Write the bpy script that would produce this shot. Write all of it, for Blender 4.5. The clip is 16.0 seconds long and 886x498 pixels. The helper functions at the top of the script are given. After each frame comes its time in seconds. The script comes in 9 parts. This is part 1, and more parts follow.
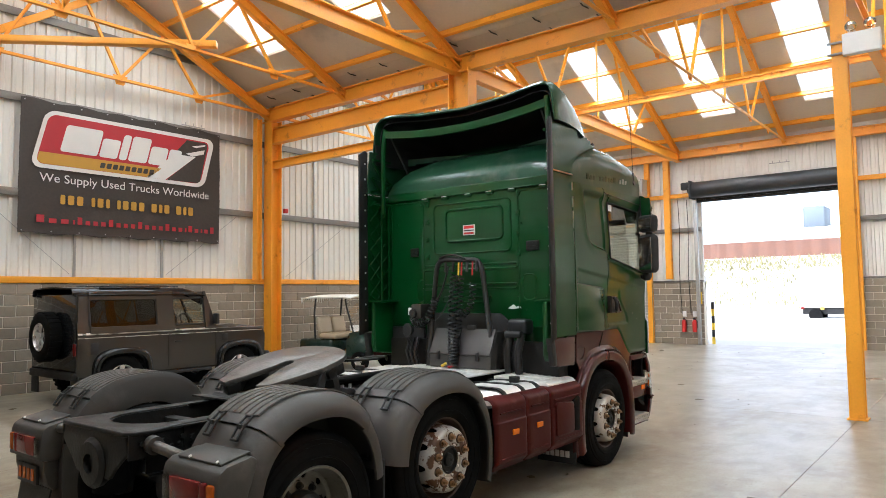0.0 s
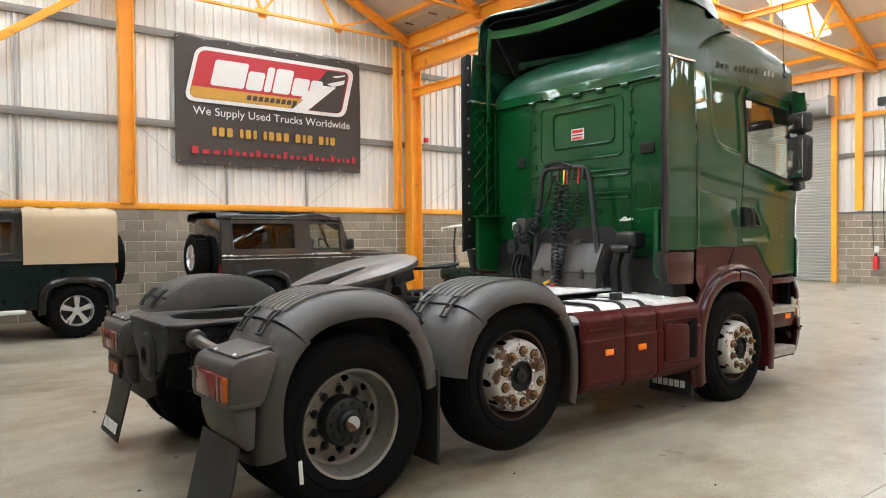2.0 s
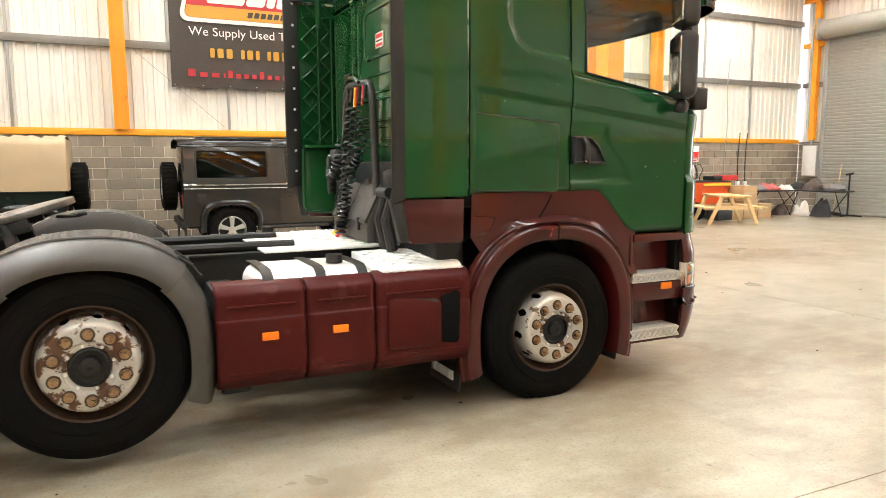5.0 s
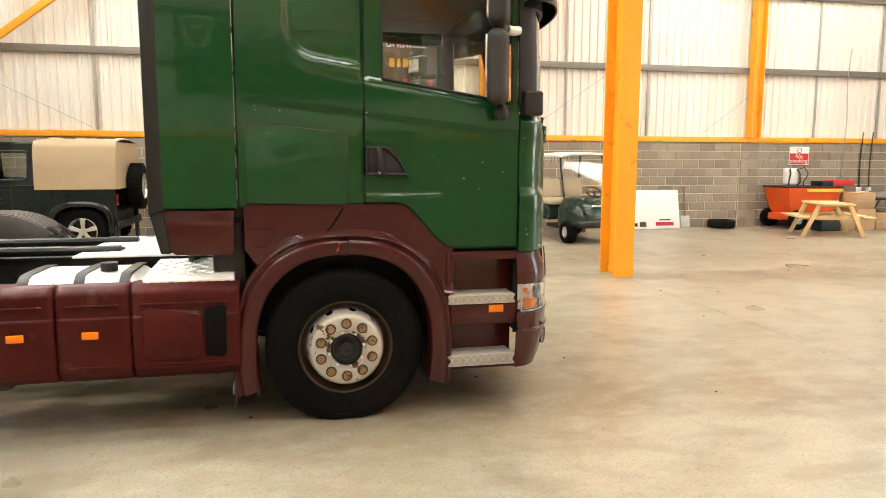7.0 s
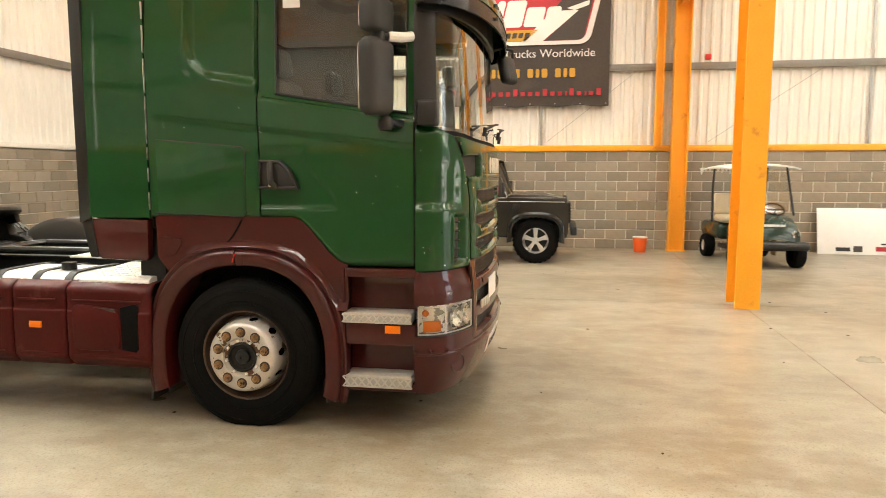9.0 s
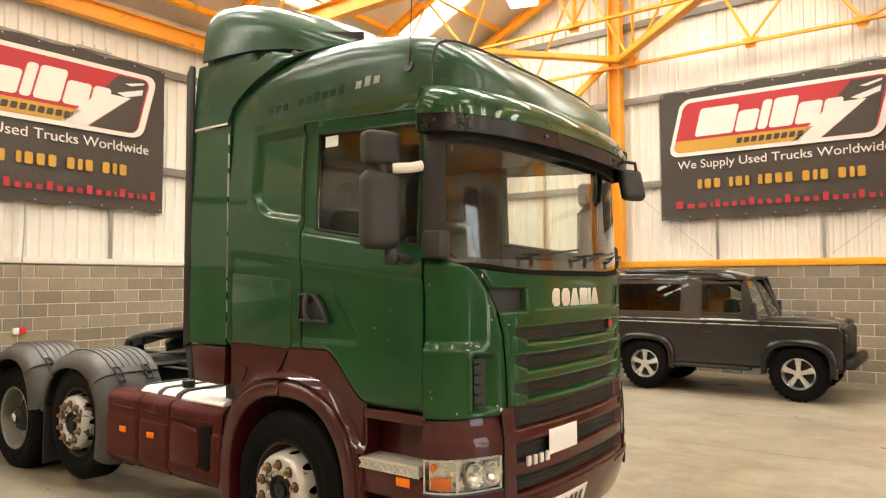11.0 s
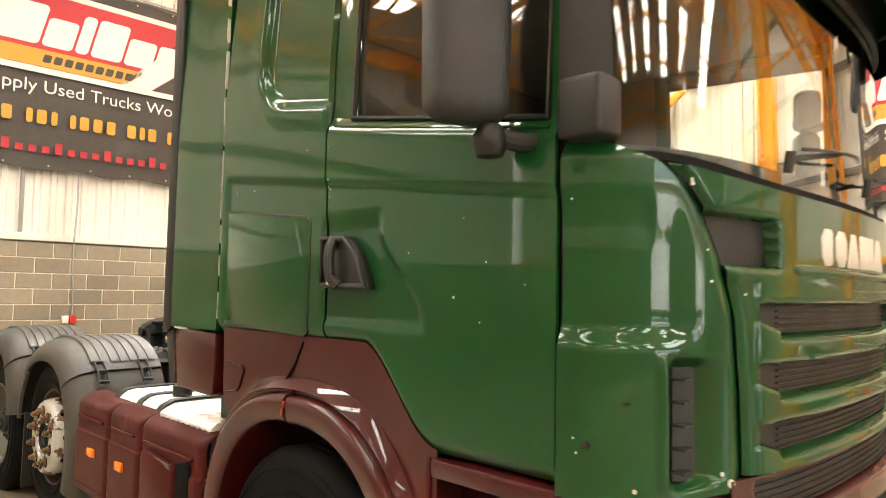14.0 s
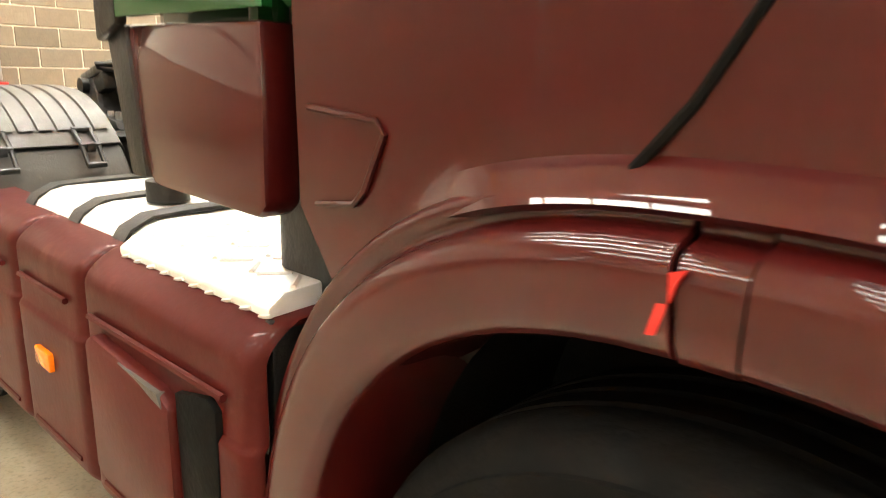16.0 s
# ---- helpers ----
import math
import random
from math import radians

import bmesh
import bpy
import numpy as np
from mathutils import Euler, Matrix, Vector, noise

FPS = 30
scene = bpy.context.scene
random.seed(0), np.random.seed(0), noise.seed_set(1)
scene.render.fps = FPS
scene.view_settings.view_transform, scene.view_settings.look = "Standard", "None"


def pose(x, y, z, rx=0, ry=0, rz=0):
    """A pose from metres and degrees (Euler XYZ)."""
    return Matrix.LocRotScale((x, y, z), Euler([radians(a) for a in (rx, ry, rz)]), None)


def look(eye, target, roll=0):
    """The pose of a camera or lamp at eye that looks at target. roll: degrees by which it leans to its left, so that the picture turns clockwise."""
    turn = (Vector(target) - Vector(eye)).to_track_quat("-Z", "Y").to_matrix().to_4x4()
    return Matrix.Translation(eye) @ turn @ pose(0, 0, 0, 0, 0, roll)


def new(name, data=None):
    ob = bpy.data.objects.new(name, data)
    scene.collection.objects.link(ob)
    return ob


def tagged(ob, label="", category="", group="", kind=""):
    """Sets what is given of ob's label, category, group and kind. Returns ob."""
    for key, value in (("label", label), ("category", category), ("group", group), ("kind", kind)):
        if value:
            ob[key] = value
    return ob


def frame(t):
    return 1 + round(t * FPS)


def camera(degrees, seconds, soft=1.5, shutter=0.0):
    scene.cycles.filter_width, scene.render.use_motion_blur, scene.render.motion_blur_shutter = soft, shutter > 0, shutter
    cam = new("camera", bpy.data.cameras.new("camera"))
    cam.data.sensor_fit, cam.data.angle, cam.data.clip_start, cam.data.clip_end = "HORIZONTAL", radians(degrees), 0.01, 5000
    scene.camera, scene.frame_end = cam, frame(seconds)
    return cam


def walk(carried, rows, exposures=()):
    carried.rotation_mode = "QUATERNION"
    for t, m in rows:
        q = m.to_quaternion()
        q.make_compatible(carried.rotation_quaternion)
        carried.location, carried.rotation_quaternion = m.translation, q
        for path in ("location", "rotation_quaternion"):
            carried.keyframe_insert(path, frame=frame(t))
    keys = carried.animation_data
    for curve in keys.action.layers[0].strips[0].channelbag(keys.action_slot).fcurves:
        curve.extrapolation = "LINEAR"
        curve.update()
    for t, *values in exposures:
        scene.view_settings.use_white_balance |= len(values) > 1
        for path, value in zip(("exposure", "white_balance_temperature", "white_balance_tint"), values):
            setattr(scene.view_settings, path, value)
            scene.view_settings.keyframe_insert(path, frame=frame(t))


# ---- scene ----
cam = camera(65.1, 16.0, soft=0.7, shutter=0.25)
# seconds, eye x y z, yaw to the left of +y, pitch up, lean
PATH = [
    (0, 1.413, 1.577, 1.782, 38.36, 3.75, -0.75),
    (0.5, 1.404, 1.553, 1.724, 39.28, 4.21, -0.44),
    (1, 1.39, 1.705, 1.621, 40.98, 3.66, -0.39),
    (1.5, 1.489, 1.995, 1.537, 46.66, 1.86, -0.52),
    (2, 1.509, 2.455, 1.495, 52.21, -0.99, -0.5),
    (2.5, 1.578, 2.987, 1.478, 55.36, -3.45, -0.58),
    (3, 1.676, 3.542, 1.492, 58.38, -4.8, -0.51),
    (3.5, 1.696, 4.087, 1.533, 59.97, -5.61, -0.32),
    (4, 1.82, 4.666, 1.563, 61.35, -6.08, -0.24),
    (4.5, 1.889, 5.241, 1.569, 62.87, -6.69, -0.19),
    (7, 2.51, 8.089, 1.663, 78.04, -7.36, 0.17),
    (7.5, 2.549, 8.704, 1.666, 82.01, -7, 0.21),
    (8, 2.54, 9.261, 1.651, 86.64, -6.54, 0.08),
    (10.5, 1.522, 11.714, 1.787, 121.34, -1.8, -0.1),
    (11, 1.218, 11.933, 1.821, 126.8, 2.64, -0.08),
    (11.5, 1.068, 12.144, 1.817, 132.36, 6.24, 0.05),
    (12, 0.831, 12.07, 1.775, 135.22, 7.21, 0.5),
    (12.5, 0.582, 11.788, 1.74, 135.47, 7.55, 1.03),
    (13, 0.267, 11.483, 1.637, 135.1, 7.19, 1.29),
    (13.5, -0.028, 11.089, 1.571, 134.63, 5.79, 1.26),
    (14, -0.382, 10.553, 1.564, 135.1, 3.36, 1.19),
    (14.5, -0.693, 10.015, 1.518, 135.04, 0.13, 1.24),
    (15, -0.89, 9.454, 1.448, 134.8, -4.39, 1.3),
    (15.5, -1.084, 8.976, 1.365, 134.04, -8.35, 1.99),
    (16, -1.286, 8.561, 1.291, 132.88, -14.22, 1.3),
]


def stand(x, y, z, yaw, pitch, lean):
    a, b = radians(yaw), radians(pitch)
    return look((x, y, z), (x - math.sin(a) * math.cos(b), y + math.cos(a) * math.cos(b), z + math.sin(b)), lean)


walk(cam, [(t, stand(*row)) for t, *row in PATH],
     exposures=[(0.0, 1.3, 5500, 10), (1.0, 1.35, 5450, 10), (2.0, 1.8, 5450, 10), (3.5, 2.4, 5600, 10), (4.7, 2.35, 5950, 10), (7.0, 2.15, 6350, 10), (8.0, 2.05, 6450, 10),
                (10.5, 2.2, 6850, 10), (11.5, 1.85, 6400, 10), (12.5, 1.75, 6250, 10), (13.5, 2.35, 6250, 10), (14.0, 2.5, 6550, 10), (15.0, 2.75, 7100, 10), (16.0, 3.0, 6800, 10)])

# ---- world, daylight ----
world = bpy.data.worlds.new("world")
scene.world = world
world.use_nodes = True
wn = world.node_tree
sky = wn.nodes.new("ShaderNodeTexSky")
sky.sky_type, sky.sun_disc = "NISHITA", False
sky.sun_elevation, sky.sun_rotation, sky.dust_density = radians(48), radians(200), 4.0
pale_sky = wn.nodes.new("ShaderNodeHueSaturation")
pale_sky.inputs["Saturation"].default_value = 0.35
wn.links.new(sky.outputs[0], pale_sky.inputs["Color"])
wn.links.new(pale_sky.outputs[0], wn.nodes["Background"].inputs[0])
wn.nodes["Background"].inputs[1].default_value = 0.3
sun = new("sun", bpy.data.lights.new("sun", "SUN"))
sun.data.energy, sun.data.angle, sun.data.color = 3.5, radians(12), (1.0, 0.95, 0.88)
sun.matrix_world = look((0, 0, 30), (6, 14, 0))

# ---- the hall's main numbers ----
WX, EX, SY, NY, VY = -13.2, 9.9, 0.1, 25.2, 12.65   # west, east, south, north walls; valley
EAVE, SLOPE, BRICK = 6.6, 0.47, 2.1
FRAMES = [-13.0, -10.2, -6.85, -3.5, -0.13, 3.2, 6.5, 9.7]
MAIN = (-6.85, -0.13, 6.5)
LIGHTS_X = [-11.0, -8.05, -5.1, -2.15, 0.8, 3.75, 6.9]


def roof_z(y):
    d = min(abs(y - SY), abs(y - VY), abs(y - NY))
    return EAVE + SLOPE * d


LAMP = 40.0
for lx in LIGHTS_X:
    for lo, hi, s in ((SY + 1.3, SY + 5.0, 1), (VY - 5.0, VY - 1.3, -1), (VY + 1.3, VY + 5.0, 1), (NY - 5.0, NY - 1.3, -1)):
        lamp = new("skylight_daylight", bpy.data.lights.new("skylight_daylight", "AREA"))
        lamp.data.shape, lamp.data.size, lamp.data.size_y = "RECTANGLE", 1.0, (hi - lo) * math.hypot(1, SLOPE)
        lamp.data.energy, lamp.data.color = LAMP, (0.98, 1.0, 0.88)
        my = (lo + hi) / 2
        lamp.matrix_world = Matrix.Translation((lx, my, roof_z(my) + 0.03)) @ Matrix.Rotation(math.atan(SLOPE) * s, 4, "X")

# ---- materials ----
MATS = {}


def mat(name, color, rough=0.5, metal=0.0, var=0.12, scale=6.0, bump=0.0, bscale=60.0, coat=0.0, dirt=None, dirt_amt=0.0,
        dscale=2.0, spec=0.5, pick="", stretch=(1, 1, 1), rvar=0.15, hard=False, coat_rough=0.025):
    """Paint, metal, cloth and so on: colour mottled at two scales, roughness broken up, fine relief, blotches of dirt."""
    m = bpy.data.materials.new(name)
    m.use_nodes = True
    nt = m.node_tree
    n, l = nt.nodes, nt.links
    b = n["Principled BSDF"]
    tc = n.new("ShaderNodeTexCoord")
    mp = n.new("ShaderNodeMapping")
    mp.inputs["Scale"].default_value = stretch
    l.new(tc.outputs["Object"], mp.inputs[0])
    big = n.new("ShaderNodeTexNoise")
    big.inputs["Scale"].default_value, big.inputs["Detail"].default_value = scale, 5
    fine = n.new("ShaderNodeTexNoise")
    fine.inputs["Scale"].default_value, fine.inputs["Detail"].default_value = bscale, 3
    l.new(mp.outputs[0], big.inputs[0]), l.new(mp.outputs[0], fine.inputs[0])
    mixv = n.new("ShaderNodeMath")
    mixv.operation = "ADD"
    l.new(big.outputs[0], mixv.inputs[0]), l.new(fine.outputs[0], mixv.inputs[1])
    ramp = n.new("ShaderNodeMapRange")
    ramp.inputs["From Min"].default_value, ramp.inputs["From Max"].default_value = 0.6, 1.4
    ramp.inputs["To Min"].default_value, ramp.inputs["To Max"].default_value = 1 - var, 1 + var
    l.new(mixv.outputs[0], ramp.inputs[0])
    last = ramp.outputs[0]
    if pick:
        src = n.new("ShaderNodeObjectInfo" if pick == "object" else "ShaderNodeNewGeometry")
        r2 = n.new("ShaderNodeMapRange")
        r2.inputs["To Min"].default_value, r2.inputs["To Max"].default_value = 0.78, 1.2
        l.new(src.outputs["Random" if pick == "object" else "Random Per Island"], r2.inputs[0])
        mul = n.new("ShaderNodeMath")
        mul.operation = "MULTIPLY"
        l.new(last, mul.inputs[0]), l.new(r2.outputs[0], mul.inputs[1])
        last = mul.outputs[0]
    col = n.new("ShaderNodeMix")
    col.data_type, col.blend_type = "RGBA", "MULTIPLY"
    col.inputs[0].default_value = 1.0
    col.inputs[6].default_value = (*color, 1)
    l.new(last, col.inputs[7])
    out = col.outputs[2]
    if dirt:
        dn = n.new("ShaderNodeTexNoise")
        dn.inputs["Scale"].default_value, dn.inputs["Detail"].default_value = dscale, 8
        dn.inputs["Roughness"].default_value = 0.65
        l.new(mp.outputs[0], dn.inputs[0])
        dr = n.new("ShaderNodeMapRange")
        dr.inputs["From Min"].default_value, dr.inputs["From Max"].default_value = 0.62 - 0.25 * dirt_amt, 0.645 - 0.25 * dirt_amt if hard else 0.7
        dr.inputs["To Max"].default_value = 1.0 if hard else min(1.0, 0.5 + dirt_amt)
        l.new(dn.outputs[0], dr.inputs[0])
        dm = n.new("ShaderNodeMix")
        dm.data_type = "RGBA"
        l.new(dr.outputs[0], dm.inputs[0]), l.new(out, dm.inputs[6])
        dm.inputs[7].default_value = (*dirt, 1)
        out = dm.outputs[2]
    l.new(out, b.inputs["Base Color"])
    rr = n.new("ShaderNodeMapRange")
    rr.inputs["From Min"].default_value, rr.inputs["From Max"].default_value = 0.3, 0.7
    rr.inputs["To Min"].default_value, rr.inputs["To Max"].default_value = max(0.02, rough * (1 - rvar)), min(1, rough * (1 + rvar))
    l.new(big.outputs[0], rr.inputs[0]), l.new(rr.outputs[0], b.inputs["Roughness"])
    b.inputs["Metallic"].default_value = metal
    b.inputs["Specular IOR Level"].default_value = spec * (0.25 if coat else 1)
    b.inputs["Coat Weight"].default_value, b.inputs["Coat Roughness"].default_value, b.inputs["Coat IOR"].default_value = coat, coat_rough, 1.4
    if bump:
        bp = n.new("ShaderNodeBump")
        bp.inputs["Strength"].default_value, bp.inputs["Distance"].default_value = bump, 0.01
        l.new(fine.outputs[0], bp.inputs["Height"]), l.new(bp.outputs[0], b.inputs["Normal"])
    MATS[name] = m
    return m


ORANGE = mat("orange_paint", (0.86, 0.37, 0.018), 0.42, var=0.08, scale=2, bump=0.08, bscale=40, dirt=(0.3, 0.1, 0.02), dirt_amt=0.12, dscale=3)
CLAD = mat("white_cladding", (0.74, 0.72, 0.67), 0.45, var=0.05, scale=1.2, bscale=30, dirt=(0.5, 0.46, 0.4), dirt_amt=0.1, dscale=0.8, stretch=(1, 1, 0.3))
ROOFM = mat("roof_lining", (0.62, 0.57, 0.5), 0.6, var=0.06, scale=0.8, bscale=20, dirt=(0.42, 0.38, 0.33), dirt_amt=0.15, dscale=0.7)
BLOCK = mat("concrete_block", (0.27, 0.225, 0.17), 0.9, var=0.16, scale=9, bump=0.5, bscale=90, pick="object")
BLOCKS = mat("concrete_blocks", (0.27, 0.225, 0.17), 0.9, var=0.16, scale=9, bump=0.5, bscale=90, pick="island")
MORTAR = mat("mortar", (0.72, 0.65, 0.54), 0.95, var=0.1, scale=5, bump=0.3, bscale=70)
ZED = mat("galvanised_rail", (0.22, 0.205, 0.185), 0.5, metal=0.3, var=0.15, scale=3, bscale=40)
GALV = mat("galvanised_steel", (0.42, 0.42, 0.41), 0.45, metal=0.6, var=0.12, scale=5, bscale=50)
SHUTTER = mat("shutter_slats", (0.34, 0.335, 0.3), 0.5, metal=0.25, var=0.07, scale=1.5, bscale=30, dirt=(0.3, 0.28, 0.25), dirt_amt=0.1)
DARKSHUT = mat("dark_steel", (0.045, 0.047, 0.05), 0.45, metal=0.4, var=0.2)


def floor_material():
    """Worn power-floated concrete: pale scuffed clouds, brown tyre stains drawn out along the hall, dark specks."""
    m = mat("power_floated_concrete", (0.235, 0.2, 0.137), 0.34, var=0.2, scale=1.1, bump=0.06, bscale=45, rvar=0.2)
    n, l = m.node_tree.nodes, m.node_tree.links
    b = n["Principled BSDF"]
    base = b.inputs["Base Color"].links[0].from_socket
    tc = n.new("ShaderNodeTexCoord")
    for sc, st, lo, hi, tint, amt, det in ((0.22, (1, 0.8, 1), 0.42, 0.62, (0.35, 0.315, 0.24), 0.7, 8), (0.35, (1, 0.3, 1), 0.46, 0.64, (0.16, 0.095, 0.04), 0.75, 6),
                                           (0.9, (1, 0.6, 1), 0.46, 0.64, (0.37, 0.335, 0.26), 0.65, 9), (2.4, (1, 0.7, 1), 0.46, 0.66, (0.13, 0.098, 0.06), 0.5, 10),
                                           (6, (1, 0.6, 1), 0.47, 0.66, (0.37, 0.345, 0.285), 0.45, 10), (22, (1, 1, 1), 0.62, 0.7, (0.075, 0.06, 0.045), 0.55, 4), (60, (1, 1, 1), 0.5, 0.68, (0.12, 0.1, 0.07), 0.5, 4)):
        mp = n.new("ShaderNodeMapping")
        mp.inputs["Scale"].default_value = st
        l.new(tc.outputs["Object"], mp.inputs[0])
        t = n.new("ShaderNodeTexNoise")
        t.inputs["Scale"].default_value, t.inputs["Detail"].default_value, t.inputs["Roughness"].default_value = sc, det, 0.62
        l.new(mp.outputs[0], t.inputs[0])
        r = n.new("ShaderNodeMapRange")
        r.inputs["From Min"].default_value, r.inputs["From Max"].default_value, r.inputs["To Max"].default_value = lo, hi, amt
        l.new(t.outputs[0], r.inputs[0])
        x = n.new("ShaderNodeMix")
        x.data_type = "RGBA"
        l.new(r.outputs[0], x.inputs[0]), l.new(base, x.inputs[6])
        x.inputs[7].default_value = (*tint, 1)
        base = x.outputs[2]
    l.new(base, b.inputs["Base Color"])
    return m


FLOOR = floor_material()

# ---- building blocks ----


def box(bm, lo, hi, bev=0.0, m=None, seg=2):
    c = [(a + b) / 2 for a, b in zip(lo, hi)]
    s = [abs(b - a) for a, b in zip(lo, hi)]
    mm = Matrix.Translation(c) @ Matrix.Diagonal((*s, 1))
    vs = bmesh.ops.create_cube(bm, size=1, matrix=(m @ mm) if m else mm)["verts"]
    if bev:
        es = list({e for v in vs for e in v.link_edges})
        bmesh.ops.bevel(bm, geom=es, offset=min(bev, min(s) * 0.45), segments=seg, profile=0.5, affect="EDGES", clamp_overlap=True)
    return bm


def rod(bm, p, q, r, seg=12, r2=None, caps=True):
    p, q = Vector(p), Vector(q)
    d = q - p
    m = Matrix.Translation((p + q) / 2) @ d.to_track_quat("Z", "Y").to_matrix().to_4x4()
    bmesh.ops.create_cone(bm, cap_ends=caps, segments=seg, radius1=r, radius2=r if r2 is None else r2, depth=d.length, matrix=m)
    return bm


def prism(bm, pts, axis, a, b, bev=0.0):
    """A polygon pushed from a to b along an axis; pts hold the two other coordinates in order."""
    def at(p, h):
        return [(h, *p), (p[0], h, p[1]), (*p, h)]["xyz".index(axis)]
    va = [bm.verts.new(at(p, a)) for p in pts]
    vb = [bm.verts.new(at(p, b)) for p in pts]
    k = len(pts)
    fs = [bm.faces.new(va), bm.faces.new(vb[::-1])] + [bm.faces.new((va[i], vb[i], vb[(i + 1) % k], va[(i + 1) % k])) for i in range(k)]
    bmesh.ops.recalc_face_normals(bm, faces=fs)
    if bev:
        es = list({e for f in fs for e in f.edges})
        bmesh.ops.bevel(bm, geom=es, offset=bev, segments=2, profile=0.5, affect="EDGES", clamp_overlap=True)
    return bm


def tube(bm, pts, r, seg=8, closed=False):
    """A round bar along a line of points."""
    pts = [Vector(p) for p in pts]
    rings, up = [], None
    k = len(pts)
    for i, p in enumerate(pts):
        a = pts[(i - 1) % k] if closed or i else p
        b = pts[(i + 1) % k] if closed or i < k - 1 else p
        d = (b - a).normalized()
        if up is None:
            up = d.orthogonal().normalized()
        up = (up - d * up.dot(d)).normalized()
        side = d.cross(up)
        rings.append([bm.verts.new(p + r * (math.cos(2 * math.pi * j / seg) * up + math.sin(2 * math.pi * j / seg) * side)) for j in range(seg)])
    for i in range(k if closed else k - 1):
        a, b = rings[i], rings[(i + 1) % k]
        for j in range(seg):
            bm.faces.new((a[j], a[(j + 1) % seg], b[(j + 1) % seg], b[j]))
    if not closed:
        bm.faces.new(rings[0][::-1]), bm.faces.new(rings[-1])
    return bm


def lathe(bm, prof, seg=48, m=None, closed=False):
    """A profile of (radius, along) turned about the x axis."""
    rings = []
    for r, x in prof:
        ring = []
        for j in range(seg):
            a = 2 * math.pi * j / seg
            v = Vector((x, r * math.cos(a), r * math.sin(a)))
            ring.append(bm.verts.new(m @ v if m else v))
        rings.append(ring)
    k = len(rings)
    for i in range(k if closed else k - 1):
        a, b = rings[i], rings[(i + 1) % k]
        for j in range(seg):
            bm.faces.new((a[j], a[(j + 1) % seg], b[(j + 1) % seg], b[j]))
    if not closed:
        for ring in (rings[0], rings[-1]):
            bm.faces.new(ring)
    bmesh.ops.recalc_face_normals(bm, faces=bm.faces[:])
    return bm


def grid(bm, rows, closed=False):
    """A sheet through rows of points."""
    vs = [[bm.verts.new(p) for p in row] for row in rows]
    for a, b in zip(vs, vs[1:]):
        n = len(a)
        for j in range(n if closed else n - 1):
            bm.faces.new((a[j], a[(j + 1) % n], b[(j + 1) % n], b[j]))
    return bm


def thick(bm, t):
    """Gives a sheet a thickness, away from its normals."""
    bmesh.ops.recalc_face_normals(bm, faces=bm.faces[:])
    bmesh.ops.solidify(bm, geom=bm.faces[:], thickness=t)
    return bm


def mesh_of(name, bm, material, sharp=35):
    bmesh.ops.recalc_face_normals(bm, faces=bm.faces[:])
    me = bpy.data.meshes.new(name)
    bm.to_mesh(me)
    bm.free()
    me.shade_smooth()
    me.set_sharp_from_angle(angle=radians(sharp))
    me.materials.append(material)
    return me


def part(name, bm, material, parent, label="", sharp=35):
    ob = new(name, mesh_of(name, bm, material, sharp))
    ob.parent = parent
    if label:
        tagged(ob, label)
    return ob


def thing(name, label, category, m=None, group="", kind=""):
    ob = new(name)
    ob.empty_display_size = 0.2
    if m is not None:
        ob.matrix_world = m
    return tagged(ob, label, category, group, kind)


def whole(name, bm, material, label, category, group="", kind="", sharp=35):
    return tagged(new(name, mesh_of(name, bm, material, sharp)), label, category, group, kind)


def ibeam(bm, p, q, w, h, web=0.014, fl=0.02, up=(0, 0, 1)):
    """A rolled I-section from p to q; h along up."""
    p, q = Vector(p), Vector(q)
    d = (q - p).normalized()
    u = Vector(up)
    u = (u - d * u.dot(d)).normalized()
    s = d.cross(u)
    prof = [(-w / 2, -h / 2), (w / 2, -h / 2), (w / 2, -h / 2 + fl), (web / 2, -h / 2 + fl), (web / 2, h / 2 - fl), (w / 2, h / 2 - fl),
            (w / 2, h / 2), (-w / 2, h / 2), (-w / 2, h / 2 - fl), (-web / 2, h / 2 - fl), (-web / 2, -h / 2 + fl), (-w / 2, -h / 2 + fl)]
    a = [bm.verts.new(p + s * x + u * z) for x, z in prof]
    b = [bm.verts.new(q + s * x + u * z) for x, z in prof]
    k = len(prof)
    for i in range(k):
        bm.faces.new((a[i], a[(i + 1) % k], b[(i + 1) % k], b[i]))
    bm.faces.new(a), bm.faces.new(b[::-1])
    return bm


def angle(bm, p, q, w, t=0.008, up=(0, 0, 1)):
    """A rolled angle from p to q."""
    p, q = Vector(p), Vector(q)
    d = (q - p).normalized()
    u = Vector(up)
    if abs(d.dot(u)) > 0.98:
        u = Vector((1, 0, 0))
    u = (u - d * u.dot(d)).normalized()
    s = d.cross(u)
    prof = [(0, 0), (w, 0), (w, t), (t, t), (t, w), (0, w)]
    a = [bm.verts.new(p + s * x + u * z) for x, z in prof]
    b = [bm.verts.new(q + s * x + u * z) for x, z in prof]
    for i in range(6):
        bm.faces.new((a[i], a[(i + 1) % 6], b[(i + 1) % 6], b[i]))
    bm.faces.new(a), bm.faces.new(b[::-1])
    return bm


